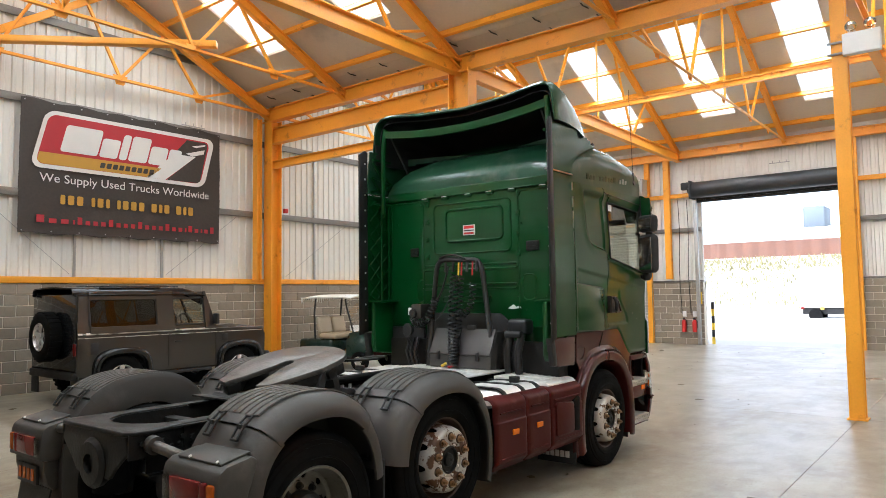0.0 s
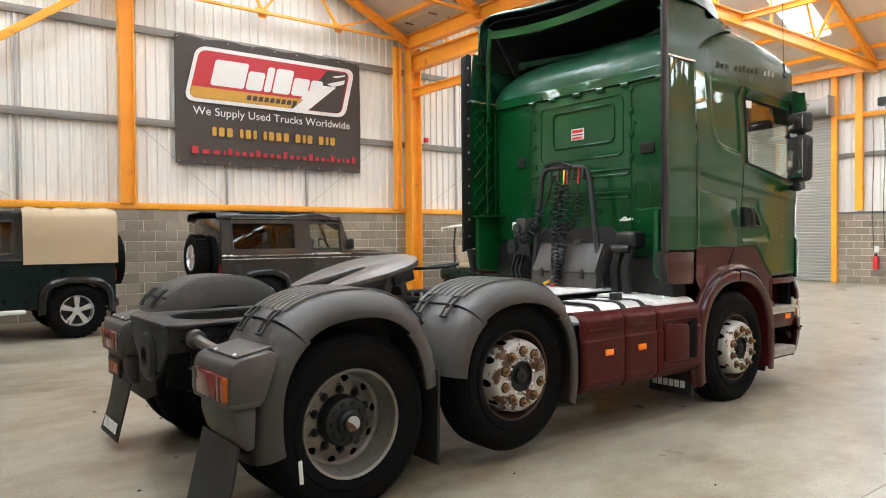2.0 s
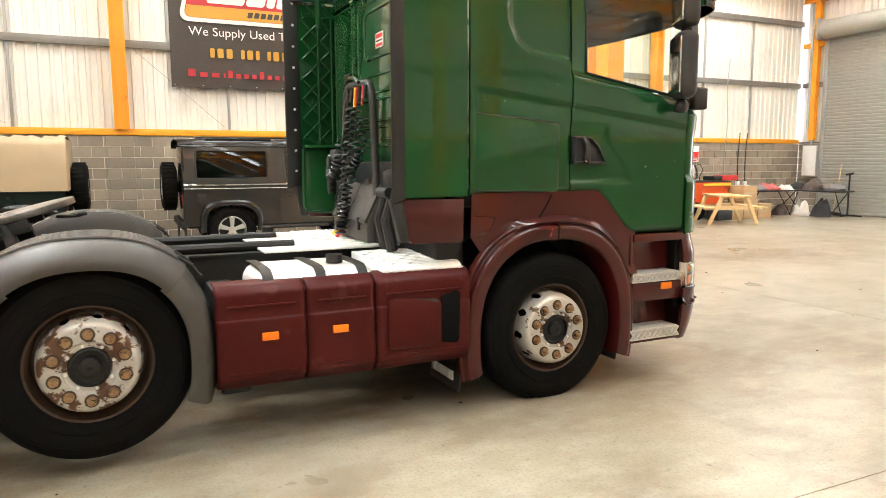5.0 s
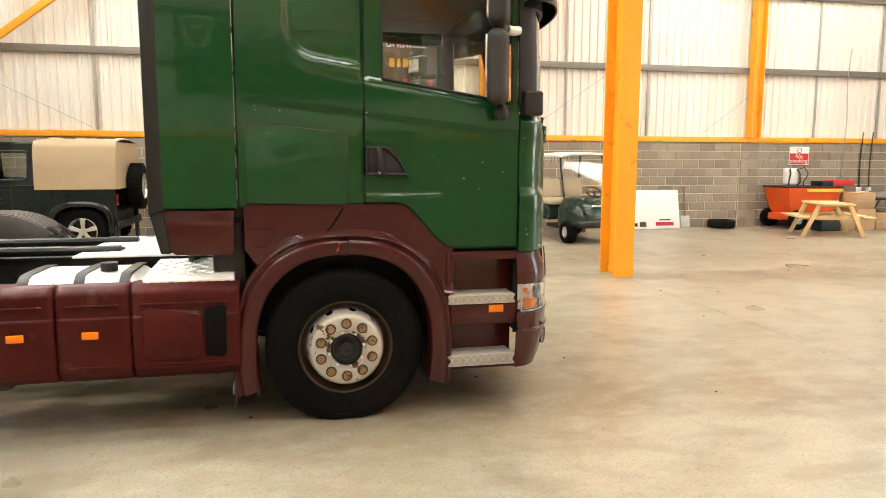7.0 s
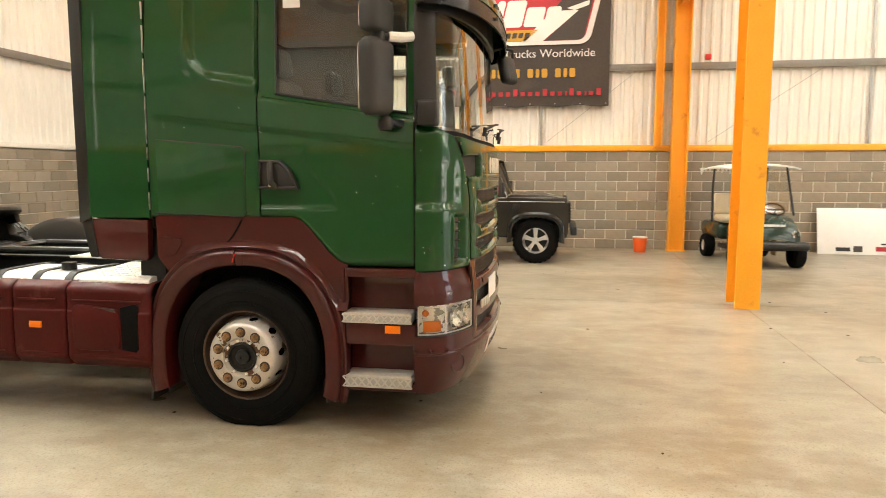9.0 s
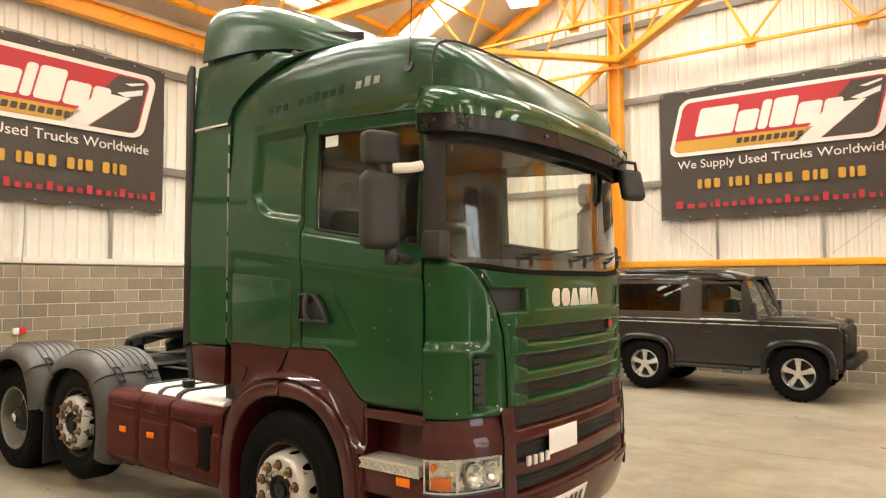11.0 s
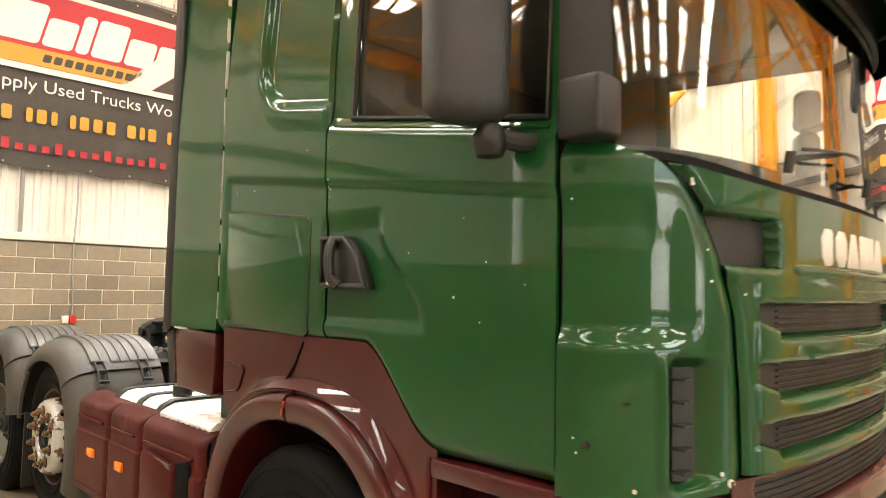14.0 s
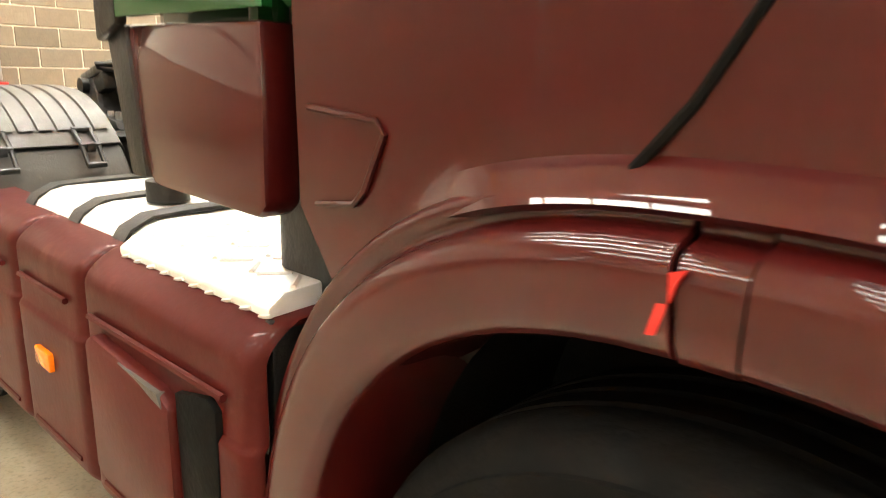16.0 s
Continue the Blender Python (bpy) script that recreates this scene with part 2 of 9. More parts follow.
# ---- floor ----
bm = bmesh.new()
box(bm, (WX - 0.4, SY - 0.4, -0.3), (EX + 0.4, NY + 0.4, -0.012))
floor = whole("floor", bm, MORTAR, "dusty joint filler under the floor slabs", "floor", kind="structure")
xs, ys = [WX - 0.3, -6.8, -0.13, 6.5, EX + 0.3], [SY - 0.3, VY, NY + 0.35]
for x0, x1 in zip(xs, xs[1:]):
    for y0, y1 in zip(ys, ys[1:]):
        bm = bmesh.new()
        box(bm, (x0 + 0.002, y0 + 0.002, -0.1), (x1 - 0.002, y1 - 0.002, 0.0), 0.002, seg=1)
        part("slab", bm, FLOOR, floor, "worn grey-beige polished concrete slab")

# ---- roof ----
bm = bmesh.new()
PURL = [0.6, 1.75, 2.9, 4.05, 5.2, 6.05]
for side, (yv, d) in enumerate(((SY, 1), (VY, -1), (VY, 1), (NY, -1))):
    yr = (SY + VY) / 2 if side < 2 else (VY + NY) / 2
    ya, yb = yv + d * 1.3, yv + d * 5.0
    cuts = [WX - 0.4] + [c for lx in LIGHTS_X for c in (lx - 0.5, lx + 0.5)] + [EX + 0.4]

    def sheet(x0, x1, y0, y1):
        t = 0.06
        pts = [(y0, roof_z(y0) + 0.08), (y1, roof_z(y1) + 0.08), (y1, roof_z(y1) + 0.08 + t), (y0, roof_z(y0) + 0.08 + t)]
        prism(bm, pts, "x", x0, x1)
    for i in range(0, len(cuts), 2):
        sheet(cuts[i], cuts[i + 1], yv, yr)
    for lx in LIGHTS_X:
        sheet(lx - 0.5, lx + 0.5, yv, ya)
        sheet(lx - 0.5, lx + 0.5, yb, yr)
ceiling = whole("ceiling", bm, ROOFM, "off-white insulated roof lining under the pitched roof", "ceiling", kind="structure")
SKYM = bpy.data.materials.new("skylight_sheet")
SKYM.use_nodes = True
sn = SKYM.node_tree
sb = sn.nodes["Principled BSDF"]
sb.inputs["Base Color"].default_value, sb.inputs["Transmission Weight"].default_value, sb.inputs["Roughness"].default_value = (0.95, 0.95, 0.92, 1), 1.0, 0.6
for lx in LIGHTS_X:
    for yv, d in ((SY, 1), (VY, -1), (VY, 1), (NY, -1)):
        ya, yb = sorted((yv + d * 1.25, yv + d * 5.05))
        bm = bmesh.new()
        pts = [(ya, roof_z(ya) + 0.15), (yb, roof_z(yb) + 0.15), (yb, roof_z(yb) + 0.165), (ya, roof_z(ya) + 0.165)]
        prism(bm, pts, "x", lx - 0.55, lx + 0.55)
        w = whole("skylight", bm, SKYM, "white translucent roof light sheet between purlins", "skylight", "roof lights", "structure")

# purlins, one object each
for yv, d in ((SY, 1), (VY, -1), (VY, 1), (NY, -1)):
    for k in PURL:
        bm = bmesh.new()
        y = yv + d * k
        box(bm, (WX, -0.03, -0.07), (EX, 0.03, 0.07), m=Matrix.Translation((0, y, roof_z(y) - 0.005)) @ Matrix.Rotation(math.atan(SLOPE) * d, 4, "X"))
        whole("purlin", bm, ORANGE, "orange painted steel roof purlin", "purlin", "roof purlins", "structure")

# frames: rafters, ties, webs
for fx in FRAMES:
    main = fx in MAIN
    for y0, y1 in ((SY, VY), (VY, NY)):
        ym = (y0 + y1) / 2
        fr = thing("roof_truss", "orange steel roof truss with rafters and angle webs", "truss", group="roof trusses", kind="structure")
        for a, b in ((y0, ym), (y1, ym)):
            bm = bmesh.new()
            ibeam(bm, (fx, a, roof_z(a) - 0.19), (fx, b, roof_z(b) - 0.19), 0.13, 0.2)
            part("rafter", bm, ORANGE, fr)
        bm = bmesh.new()
        if main:
            ibeam(bm, (fx, y0 + 0.05, 6.35), (fx, y1 - 0.05, 6.35), 0.18, 0.3)
        else:
            angle(bm, (fx, y0 + 0.05, 6.42), (fx, y1 - 0.05, 6.42), 0.075)
        part("bottom_chord", bm, ORANGE, fr)
        zc = 6.5 if main else 6.45
        L = y1 - y0
        nodes_b = [y0 + L * f for f in (0.16, 0.31, 0.5, 0.69, 0.84)]
        tops = [y0 + L * f for f in (0.08, 0.23, 0.4, 0.5, 0.6, 0.77, 0.92)]
        links = [(0, 0), (0, 1), (1, 1), (1, 2), (2, 2), (2, 4), (3, 4), (3, 5), (4, 5), (4, 6), (2, 3)]
        if y0 == VY:
            links = [(0, 0), (1, 1), (1, 2), (2, 3), (3, 4), (3, 5)]
        for bi, ti in links:
            bm = bmesh.new()
            angle(bm, (fx - 0.02, nodes_b[bi], zc), (fx - 0.02, tops[ti], roof_z(tops[ti]) - 0.26), 0.055)
            part("web", bm, ORANGE, fr)
        for yb in nodes_b:
            bm = bmesh.new()
            prism(bm, [(yb - 0.16, zc + 0.1), (yb - 0.08, zc - 0.1), (yb + 0.08, zc - 0.1), (yb + 0.16, zc + 0.1)], "x", fx - 0.035, fx - 0.022)
            part("gusset", bm, ORANGE, fr)

# eaves and valley beams, gutter
for y, z, h in ((SY + 0.12, 6.42, 0.3), (VY, 6.42, 0.34), (NY - 0.12, 6.42, 0.26)):
    bm = bmesh.new()
    ibeam(bm, (WX, y, z), (EX, y, z), 0.2, h)
    whole("eaves_beam" if y != VY else "valley_beam", bm, ORANGE, "long orange steel beam at the eaves", "beam", "eaves beams", "structure")
bm = bmesh.new()
for yg in (VY - 0.36, VY + 0.36):
    prism(bm, [(yg + 0.15 * math.cos(radians(a)), 6.93 + 0.15 * math.sin(radians(a))) for a in range(0, 360, 20)], "x", WX, EX)
box(bm, (WX, VY - 0.36, 6.86), (EX, VY + 0.36, 6.98), 0.02)
whole("valley_gutter", bm, ROOFM, "wide off-white valley gutter between the two roofs", "gutter", kind="structure")
STRAP = mat("strap_steel", (0.04, 0.04, 0.04), 0.5, metal=0.5)
for i in range(24):
    x = WX + 0.6 + i * 0.96
    for s in (-1, 1):
        bm = bmesh.new()
        tube(bm, [(x, VY + s * 0.43, 6.99), (x, VY + s * 0.435, 6.82), (x + 0.03, VY + s * 0.33, 6.755), (x + 0.05, VY + s * 0.1, 6.76)], 0.014, 6)
        whole("gutter_strap", bm, STRAP, "dark steel strap holding the gutter", "strap", "gutter straps")
# crane girder and lower tie near the west wall
for z, h, x1, w in ((5.9, 0.4, -6.95, 0.22), (5.16, 0.2, -6.95, 0.12)):
    bm = bmesh.new()
    ibeam(bm, (WX + 0.1, VY + 0.1, z), (x1, VY + 0.1, z), w, h)
    whole("tie_beam", bm, ORANGE, "orange steel girder between two columns", "beam", "column ties", "structure")
for y in (17.6,):
    bm = bmesh.new()
    ibeam(bm, (-6.85, y, 6.42), (EX, y, 6.42), 0.1, 0.14)
    whole("tie_beam", bm, ORANGE, "slender orange steel tie along the hall", "beam", "roof ties", "structure")
for way in (45, -42):
    bm = bmesh.new()
    box(bm, (0, -0.09, -0.06), (4.25, 0.09, 0.06), 0.01, m=Matrix.Translation((-13.0, 6.1, 6.6)) @ Matrix.Rotation(radians(way), 4, "Z"))
    whole("wind_brace", bm, ORANGE, "orange steel channel bracing the gable truss", "brace", "wind braces", "structure")


def column(name, x, y, z0, z1, w, h, plate=True, group="columns", turn=0):
    t = thing(name, "orange painted steel I-section column with scuffed paint", "column", Matrix.Translation((x, y, 0)) @ Matrix.Rotation(turn, 4, "Z"), group, "structure")
    bm = bmesh.new()
    ibeam(bm, (0, 0, z0), (0, 0, z1), w, h, 0.018, 0.024, up=(0, 1, 0))
    part("shaft", bm, ORANGE, t)
    if plate:
        bm = bmesh.new()
        box(bm, (-w / 2 - 0.03, -h / 2 - 0.03, 0.0), (w / 2 + 0.03, h / 2 + 0.03, 0.02), 0.004)
        part("base_plate", bm, ORANGE, t)
    return t


for cx, w, h in ((-6.8, 0.29, 0.5), (-0.13, 0.19, 0.2), (6.5, 0.3, 0.3)):
    column("column", cx, VY, 0.0, 6.3, w, h, cx > -5, turn=math.pi / 2 if cx < -5 else 0)
column("column", WX + 0.2, VY + 0.12, 0.0, 6.3, 0.3, 0.32)
column("column", WX + 0.12, VY - 0.3, 2.2, 6.3, 0.16, 0.16, False)
for y in (5.95, 19.35):
    column("gable_post", WX + 0.06, y, 2.22, roof_z(y) - 0.15, 0.26, 0.27, False, "gable posts")
for y0, z0, y1, z1 in ((0.4, 2.5, 5.8, 6.6), (6.1, 6.65, 8.4, 8.2)):
    bm = bmesh.new()
    box(bm, (-0.04, 0, -0.07), (0.04, math.hypot(y1 - y0, z1 - z0), 0.07), 0.008, m=Matrix.Translation((WX + 0.14, y0, z0)) @ Matrix.Rotation(math.atan2(z1 - z0, y1 - y0), 4, "X"))
    whole("wind_brace", bm, ORANGE, "orange steel diagonal brace on the gable wall", "brace", "wind braces", "structure")

# ---- walls ----
BL, BH = 0.44, 0.21


def corrugated(bm, a, b, z0, ztop, at, axis, face, pitch=0.2, depth=0.03):
    """Profiled sheet standing from z0 up to ztop(s); face: the side to which the ribs stand out."""
    pts = []
    s = a
    while s < b - 1e-6:
        for f, d in ((0.0, 0), (0.32, 0), (0.42, 1), (0.68, 1), (0.78, 0)):
            if s + f * pitch < b:
                pts.append((s + f * pitch, d))
        s += pitch
    pts.append((b, 0))
    rows = []
    for lvl in range(2):
        row = []
        for s, d in pts:
            z = z0 if lvl == 0 else ztop(s)
            o = at + face * d * depth
            row.append((o, s, z) if axis == "x" else (s, o, z))
        rows.append(row)
    grid(bm, rows)


def block_wall(wall, a, b, z1, at, axis, face, solid, near=None):
    """Coursed blocks along a..b, their faces at the plane; near picks those that are parts."""
    cache, rest, k, course = {}, bmesh.new(), 0, 0
    while course * BH < z1 - 0.02:
        z0 = course * BH
        zt = min(z0 + BH, z1) - 0.014
        s = a - (BL / 2 if course % 2 else 0)
        while s < b - 0.02:
            s0, s1 = max(s, a), min(s + BL, b)
            if s1 - s0 > 0.05:
                w, hh = round(s1 - s0 - 0.014, 3), round(zt - z0, 3)
                c = (s0 + s1) / 2
                o = at - face * (0.05 + 0.004 * ((k * 37) % 5) / 5)
                ctr = (o, c, z0 + hh / 2) if axis == "x" else (c, o, z0 + hh / 2)
                size = (0.1, w, hh) if axis == "x" else (w, 0.1, hh)
                if near and near(c, z0) and k < 300:
                    if (w, hh) not in cache:
                        bm = bmesh.new()
                        box(bm, [-v / 2 for v in size], [v / 2 for v in size], 0.006, seg=1)
                        cache[w, hh] = mesh_of("block", bm, BLOCK)
                    ob = new("block", cache[w, hh])
                    ob.parent, ob.location = wall, ctr
                    k += 1
                else:
                    box(rest, [p - v / 2 for p, v in zip(ctr, size)], [p + v / 2 for p, v in zip(ctr, size)])
            s += BL
        course += 1
    if rest.verts:
        tagged(part("blockwork", rest, BLOCKS, wall, "grey-brown concrete blockwork", sharp=30), kind="stuff")
    else:
        rest.free()


def wall_panels(name, axis, at, face, a, b, ztop, label, holes=()):
    """Blockwork below, profiled sheet above; holes: (a, b, top) doors."""
    spans, s = [], a
    for h0, h1, ht in sorted(holes):
        spans.append((s, h0)), spans.append((h0, h1, ht))
        s = h1
    spans.append((s, b))
    core, clad = bmesh.new(), bmesh.new()
    solid = []
    for sp in spans:
        if len(sp) == 2:
            lo, hi = (at - face * 0.3, sp[0], 0), (at - face * 0.012, sp[1], BRICK - 0.02)
            if axis == "y":
                lo, hi = (sp[0], at - face * 0.3, 0), (sp[1], at - face * 0.012, BRICK - 0.02)
            box(core, [min(p, q) for p, q in zip(lo, hi)], [max(p, q) for p, q in zip(lo, hi)])
            corrugated(clad, sp[0], sp[1], BRICK, ztop, at - face * 0.14, axis, face)
            solid.append(sp)
        else:
            corrugated(clad, sp[0], sp[1], sp[2], ztop, at - face * 0.14, axis, face)
    wall = whole(name, core, MORTAR, label, "wall", kind="structure")
    thick(clad, 0.01)
    part("cladding", clad, CLAD, wall, "white profiled steel cladding sheet")
    return wall, solid


def gable(s):
    return roof_z(s) + 0.1


west, ws = wall_panels("wall_west", "x", WX, 1, SY, NY, gable, "blockwork wall with white profiled cladding above")
south, ss = wall_panels("wall_south", "y", SY, 1, WX, EX, lambda s: EAVE + 0.1, "blockwork wall with white profiled cladding above")
D1, D2 = (-6.2, -2.0, 4.85), (-12.2, -8.15, 5.2)
north, ns = wall_panels("wall_north", "y", NY, -1, WX, EX, lambda s: EAVE + 0.1, "blockwork wall with white cladding and two roller doors", (D1, D2))
east, es = wall_panels("wall_east", "x", EX, -1, SY, NY, gable, "blockwork wall with white profiled cladding above")

# closing strips at the eaves, the corners and over the blockwork
# all added to keep daylight from leaking through gaps in the shell
for y0, y1 in ((SY - 0.45, SY + 0.06), (NY - 0.06, NY + 0.45)):
    bm = bmesh.new()
    box(bm, (WX - 0.4, y0, 6.6), (EX + 0.4, y1, 6.72))
    whole("eaves_closer", bm, ROOFM, "off-white strip closing the eaves", "trim", "closing strips", "structure")
for x0, x1 in ((WX - 0.5, WX - 0.18), (EX + 0.18, EX + 0.5)):
    for y0, y1 in ((SY - 0.5, SY - 0.02), (NY + 0.02, NY + 0.5)):
        bm = bmesh.new()
        box(bm, (x0, y0, 0), (x1, y1, 6.9))
        whole("corner_flashing", bm, CLAD, "white block added outside the wall corner to stop light leaking", "trim", "closing strips", "structure")
for lo, hi in (((WX - 0.3, SY, 1.9), (WX - 0.16, NY, 2.3)), ((EX + 0.16, SY, 1.9), (EX + 0.3, NY, 2.3)), ((WX, SY - 0.3, 1.9), (EX, SY - 0.16, 2.3))):
    bm = bmesh.new()
    box(bm, lo, hi)
    whole("sill_closer", bm, CLAD, "white strip closing the foot of the cladding", "trim", "closing strips", "structure")
for x0, x1 in ((WX, D2[0]), (D2[1], D1[0]), (D1[1], EX)):
    bm = bmesh.new()
    box(bm, (x0, NY + 0.16, 1.9), (x1, NY + 0.3, 2.3))
    whole("sill_closer", bm, CLAD, "white strip closing the foot of the cladding", "trim", "closing strips", "structure")
# rails on the walls
RAILS = {"x": [3.87, 5.72, 7.4], "y": [3.87, 5.72]}


def rail(axis, at, face, a, b, z, h, material, label, d=0.1, off=0.0):
    bm = bmesh.new()
    lo, hi = at + face * off, at + face * (off - d)
    lo, hi = min(lo, hi), max(lo, hi)
    if axis == "x":
        box(bm, (lo, a, z - h / 2), (hi, b, z + h / 2), 0.008)
    else:
        box(bm, (a, lo, z - h / 2), (b, hi, z + h / 2), 0.008)
    whole("sheeting_rail", bm, material, label, "rail", "sheeting rails", "structure")


for axis, at, face, a, b in (("x", WX, 1, SY, NY), ("y", SY, 1, WX, EX), ("x", EX, -1, SY, NY)):
    if at == SY:
        rail(axis, at, face, a, b, BRICK + 0.06, 0.1, CLAD, "pale flashing on top of the blockwork", 0.2, 0.01)
    else:
        rail(axis, at, face, a, b, BRICK + 0.07, 0.13, ORANGE, "orange steel rail on top of the blockwork", 0.14, 0.02)
    for z in RAILS[axis]:
        if axis == "x" and z > EAVE:
            q = (z - EAVE) / SLOPE + 0.2
            for u0, u1 in ((SY + q, VY - q), (VY + q, NY - q)):
                rail(axis, at, face, u0, u1, z, 0.15, ZED, "dark galvanised sheeting rail", 0.07, -0.03)
        else:
            rail(axis, at, face, a, b, z, 0.15, ZED, "dark galvanised sheeting rail", 0.07, -0.03)
for a, b in ((WX, D2[0]), (D2[1], D1[0]), (D1[1], EX)):
    for z, mt in ((3.87, ZED), (5.05, ORANGE)):
        rail("y", NY, -1, a, b, z, 0.14, mt, "steel sheeting rail on the wall", 0.08, -0.02 if mt is ZED else 0.06)
    rail("y", NY, -1, a, b, BRICK + 0.03, 0.05, ZED, "grey flashing on top of the blockwork", 0.2, 0.01)
# vertical laps of the cladding
for axis, at, face, spots in (("x", WX, 1, [2.2, 4.1, 8.0, 9.9, 14.4, 16.5, 21.2, 23.1]), ("y", SY, 1, [-11.5, -8.6, -5.0, -2.9, -0.8, 1.4])):
    for s in spots:
        bm = bmesh.new()
        o0, o1 = sorted((at - face * 0.1, at - face * 0.06))
        if axis == "x":
            box(bm, (o0, s - 0.025, BRICK + 0.1), (o1, s + 0.025, 5.7), 0.004)
        else:
            box(bm, (s - 0.025, o0, BRICK + 0.1), (s + 0.025, o1, 5.7), 0.004)
        whole("sag_bar", bm, GALV, "thin grey upright bar behind the rails", "bar", "sag bars", "structure")

# pilasters under the posts
for y in (5.9, 12.6, 19.3):
    bm = bmesh.new()
    box(bm, (WX - 0.02, y - 0.25, 0), (WX + 0.03, y + 0.25, BRICK - 0.02), 0.01)
    pil = whole("pilaster", bm, MORTAR, "blockwork pier under the gable post", "pier", "piers", "structure")
    for c in range(10):
        for h0, h1 in (((-0.25, 0.25),) if c % 2 else ((-0.25, 0.0), (0.0, 0.25))):
            bm = bmesh.new()
            box(bm, (WX, y + h0 + 0.006, c * BH), (WX + 0.045, y + h1 - 0.006, min((c + 1) * BH, BRICK) - 0.012), 0.005, seg=1)
            part("block", bm, BLOCK, pil)

# ---- the tractor unit ----
GREEN = mat("green_lorry_paint", (0.0023, 0.051, 0.0086), 0.45, var=0.05, scale=1.5, bscale=3, bump=0.02, coat=1.0, dirt=(0.006, 0.054, 0.015), dirt_amt=0.06, dscale=1.6, rvar=0.1)
ROOFG = mat("dusty_green_roof_paint", (0.011, 0.056, 0.024), 0.5, var=0.08, scale=1.5, bscale=3, bump=0.02, coat=0.7, dirt=(0.075, 0.11, 0.075), dirt_amt=0.25, dscale=2.2, rvar=0.15, coat_rough=0.17)
MAROON = mat("maroon_paint", (0.046, 0.0034, 0.0032), 0.45, var=0.08, scale=2, bscale=3, bump=0.02, coat=1.0, dirt=(0.065, 0.009, 0.007), dirt_amt=0.05, dscale=2.5)
MAROOND = mat("dull_maroon_paint", (0.056, 0.0056, 0.0045), 0.5, var=0.12, scale=3, bump=0.06, bscale=60, dirt=(0.1, 0.034, 0.026), dirt_amt=0.1, dscale=5, coat=0.15)
BLACKP = mat("black_plastic", (0.011, 0.0105, 0.01), 0.5, var=0.2, scale=4, bump=0.15, bscale=120)
MIRP = mat("grained_dark_plastic", (0.021, 0.02, 0.019), 0.55, var=0.12, scale=3, bump=0.3, bscale=220)
GREYP = mat("grey_mudguard_plastic", (0.045, 0.04, 0.034), 0.5, var=0.14, scale=3, bump=0.12, bscale=150, dirt=(0.095, 0.085, 0.072), dirt_amt=0.15, dscale=2.0)
RUBBER = mat("tyre_rubber", (0.0042, 0.004, 0.0038), 0.75, var=0.25, scale=5, bump=0.2, bscale=60, dirt=(0.0095, 0.0085, 0.007), dirt_amt=0.1, dscale=3.0, spec=0.1)
CHASSIS = mat("greasy_chassis_paint", (0.011, 0.0105, 0.0098), 0.5, metal=0.2, var=0.35, scale=5, bump=0.25, bscale=45, dirt=(0.04, 0.034, 0.027), dirt_amt=0.06, dscale=5)
RIMW = mat("worn_white_rim", (0.52, 0.5, 0.46), 0.32, metal=0.4, var=0.1, scale=9, bump=0.1, bscale=60, dirt=(0.12, 0.07, 0.035), dirt_amt=0.12, dscale=11, hard=True)
RIMM = mat("flaking_white_rim", (0.47, 0.455, 0.42), 0.36, metal=0.25, var=0.12, scale=9, bump=0.15, bscale=60, dirt=(0.1, 0.045, 0.022), dirt_amt=0.42, dscale=9, hard=True)
RIMR = mat("rusty_rim", (0.06, 0.034, 0.02), 0.55, metal=0.2, var=0.35, scale=12, bump=0.3, bscale=70, dirt=(0.12, 0.075, 0.048), dirt_amt=0.15, dscale=20)
RIMG = mat("worn_silver_rim", (0.2, 0.185, 0.16), 0.38, metal=0.45, var=0.15, scale=8, bump=0.15, bscale=60, dirt=(0.05, 0.04, 0.03), dirt_amt=0.15, dscale=14)
RIME = mat("chipped_rim_edge", (0.055, 0.043, 0.034), 0.5, metal=0.3, var=0.3, scale=10, bump=0.3, bscale=60, dirt=(0.36, 0.34, 0.31), dirt_amt=0.3, dscale=22, hard=True)
NUTM = mat("rusty_nut", (0.34, 0.22, 0.12), 0.3, metal=0.85, var=0.4, scale=30, bscale=80)
ALU = mat("bright_aluminium", (0.8, 0.79, 0.76), 0.38, metal=0.35, var=0.06, scale=4, bump=0.1, bscale=40, dirt=(0.5, 0.47, 0.42), dirt_amt=0.1, dscale=4)
TREAD = mat("expanded_step_mesh", (0.55, 0.52, 0.47), 0.5, metal=0.5, var=0.15, scale=10, bscale=60)
CHROME = mat("polished_steel", (0.7, 0.7, 0.7), 0.12, metal=1.0, var=0.05)
AMBER = mat("amber_lens", (0.85, 0.2, 0.008), 0.15, var=0.05, coat=0.6)
AMBERD = mat("deep_amber_lens", (0.4, 0.085, 0.006), 0.18, var=0.15, scale=30, coat=0.6)
REDL = mat("red_lens", (0.16, 0.016, 0.014), 0.15, var=0.1, coat=0.6)
WHITEP = mat("white_plastic", (0.75, 0.74, 0.71), 0.45, var=0.05)
SILVER = mat("silver_letters", (0.68, 0.66, 0.62), 0.35, metal=0.3, var=0.05)
GREYC = mat("grey_cloth", (0.035, 0.033, 0.031), 0.9, var=0.15, bump=0.3, bscale=200)
TRIM = mat("beige_trim", (0.085, 0.075, 0.064), 0.75, var=0.08, bump=0.15, bscale=120)
SILVERD = mat("worn_white_print", (0.3, 0.34, 0.3), 0.5, var=0.3, coat=1.0)
FADED = mat("faded_print", (0.003, 0.03, 0.009), 0.5, var=0.2, coat=1.0)
REDP = mat("red_paint", (0.55, 0.02, 0.015), 0.4, var=0.08)
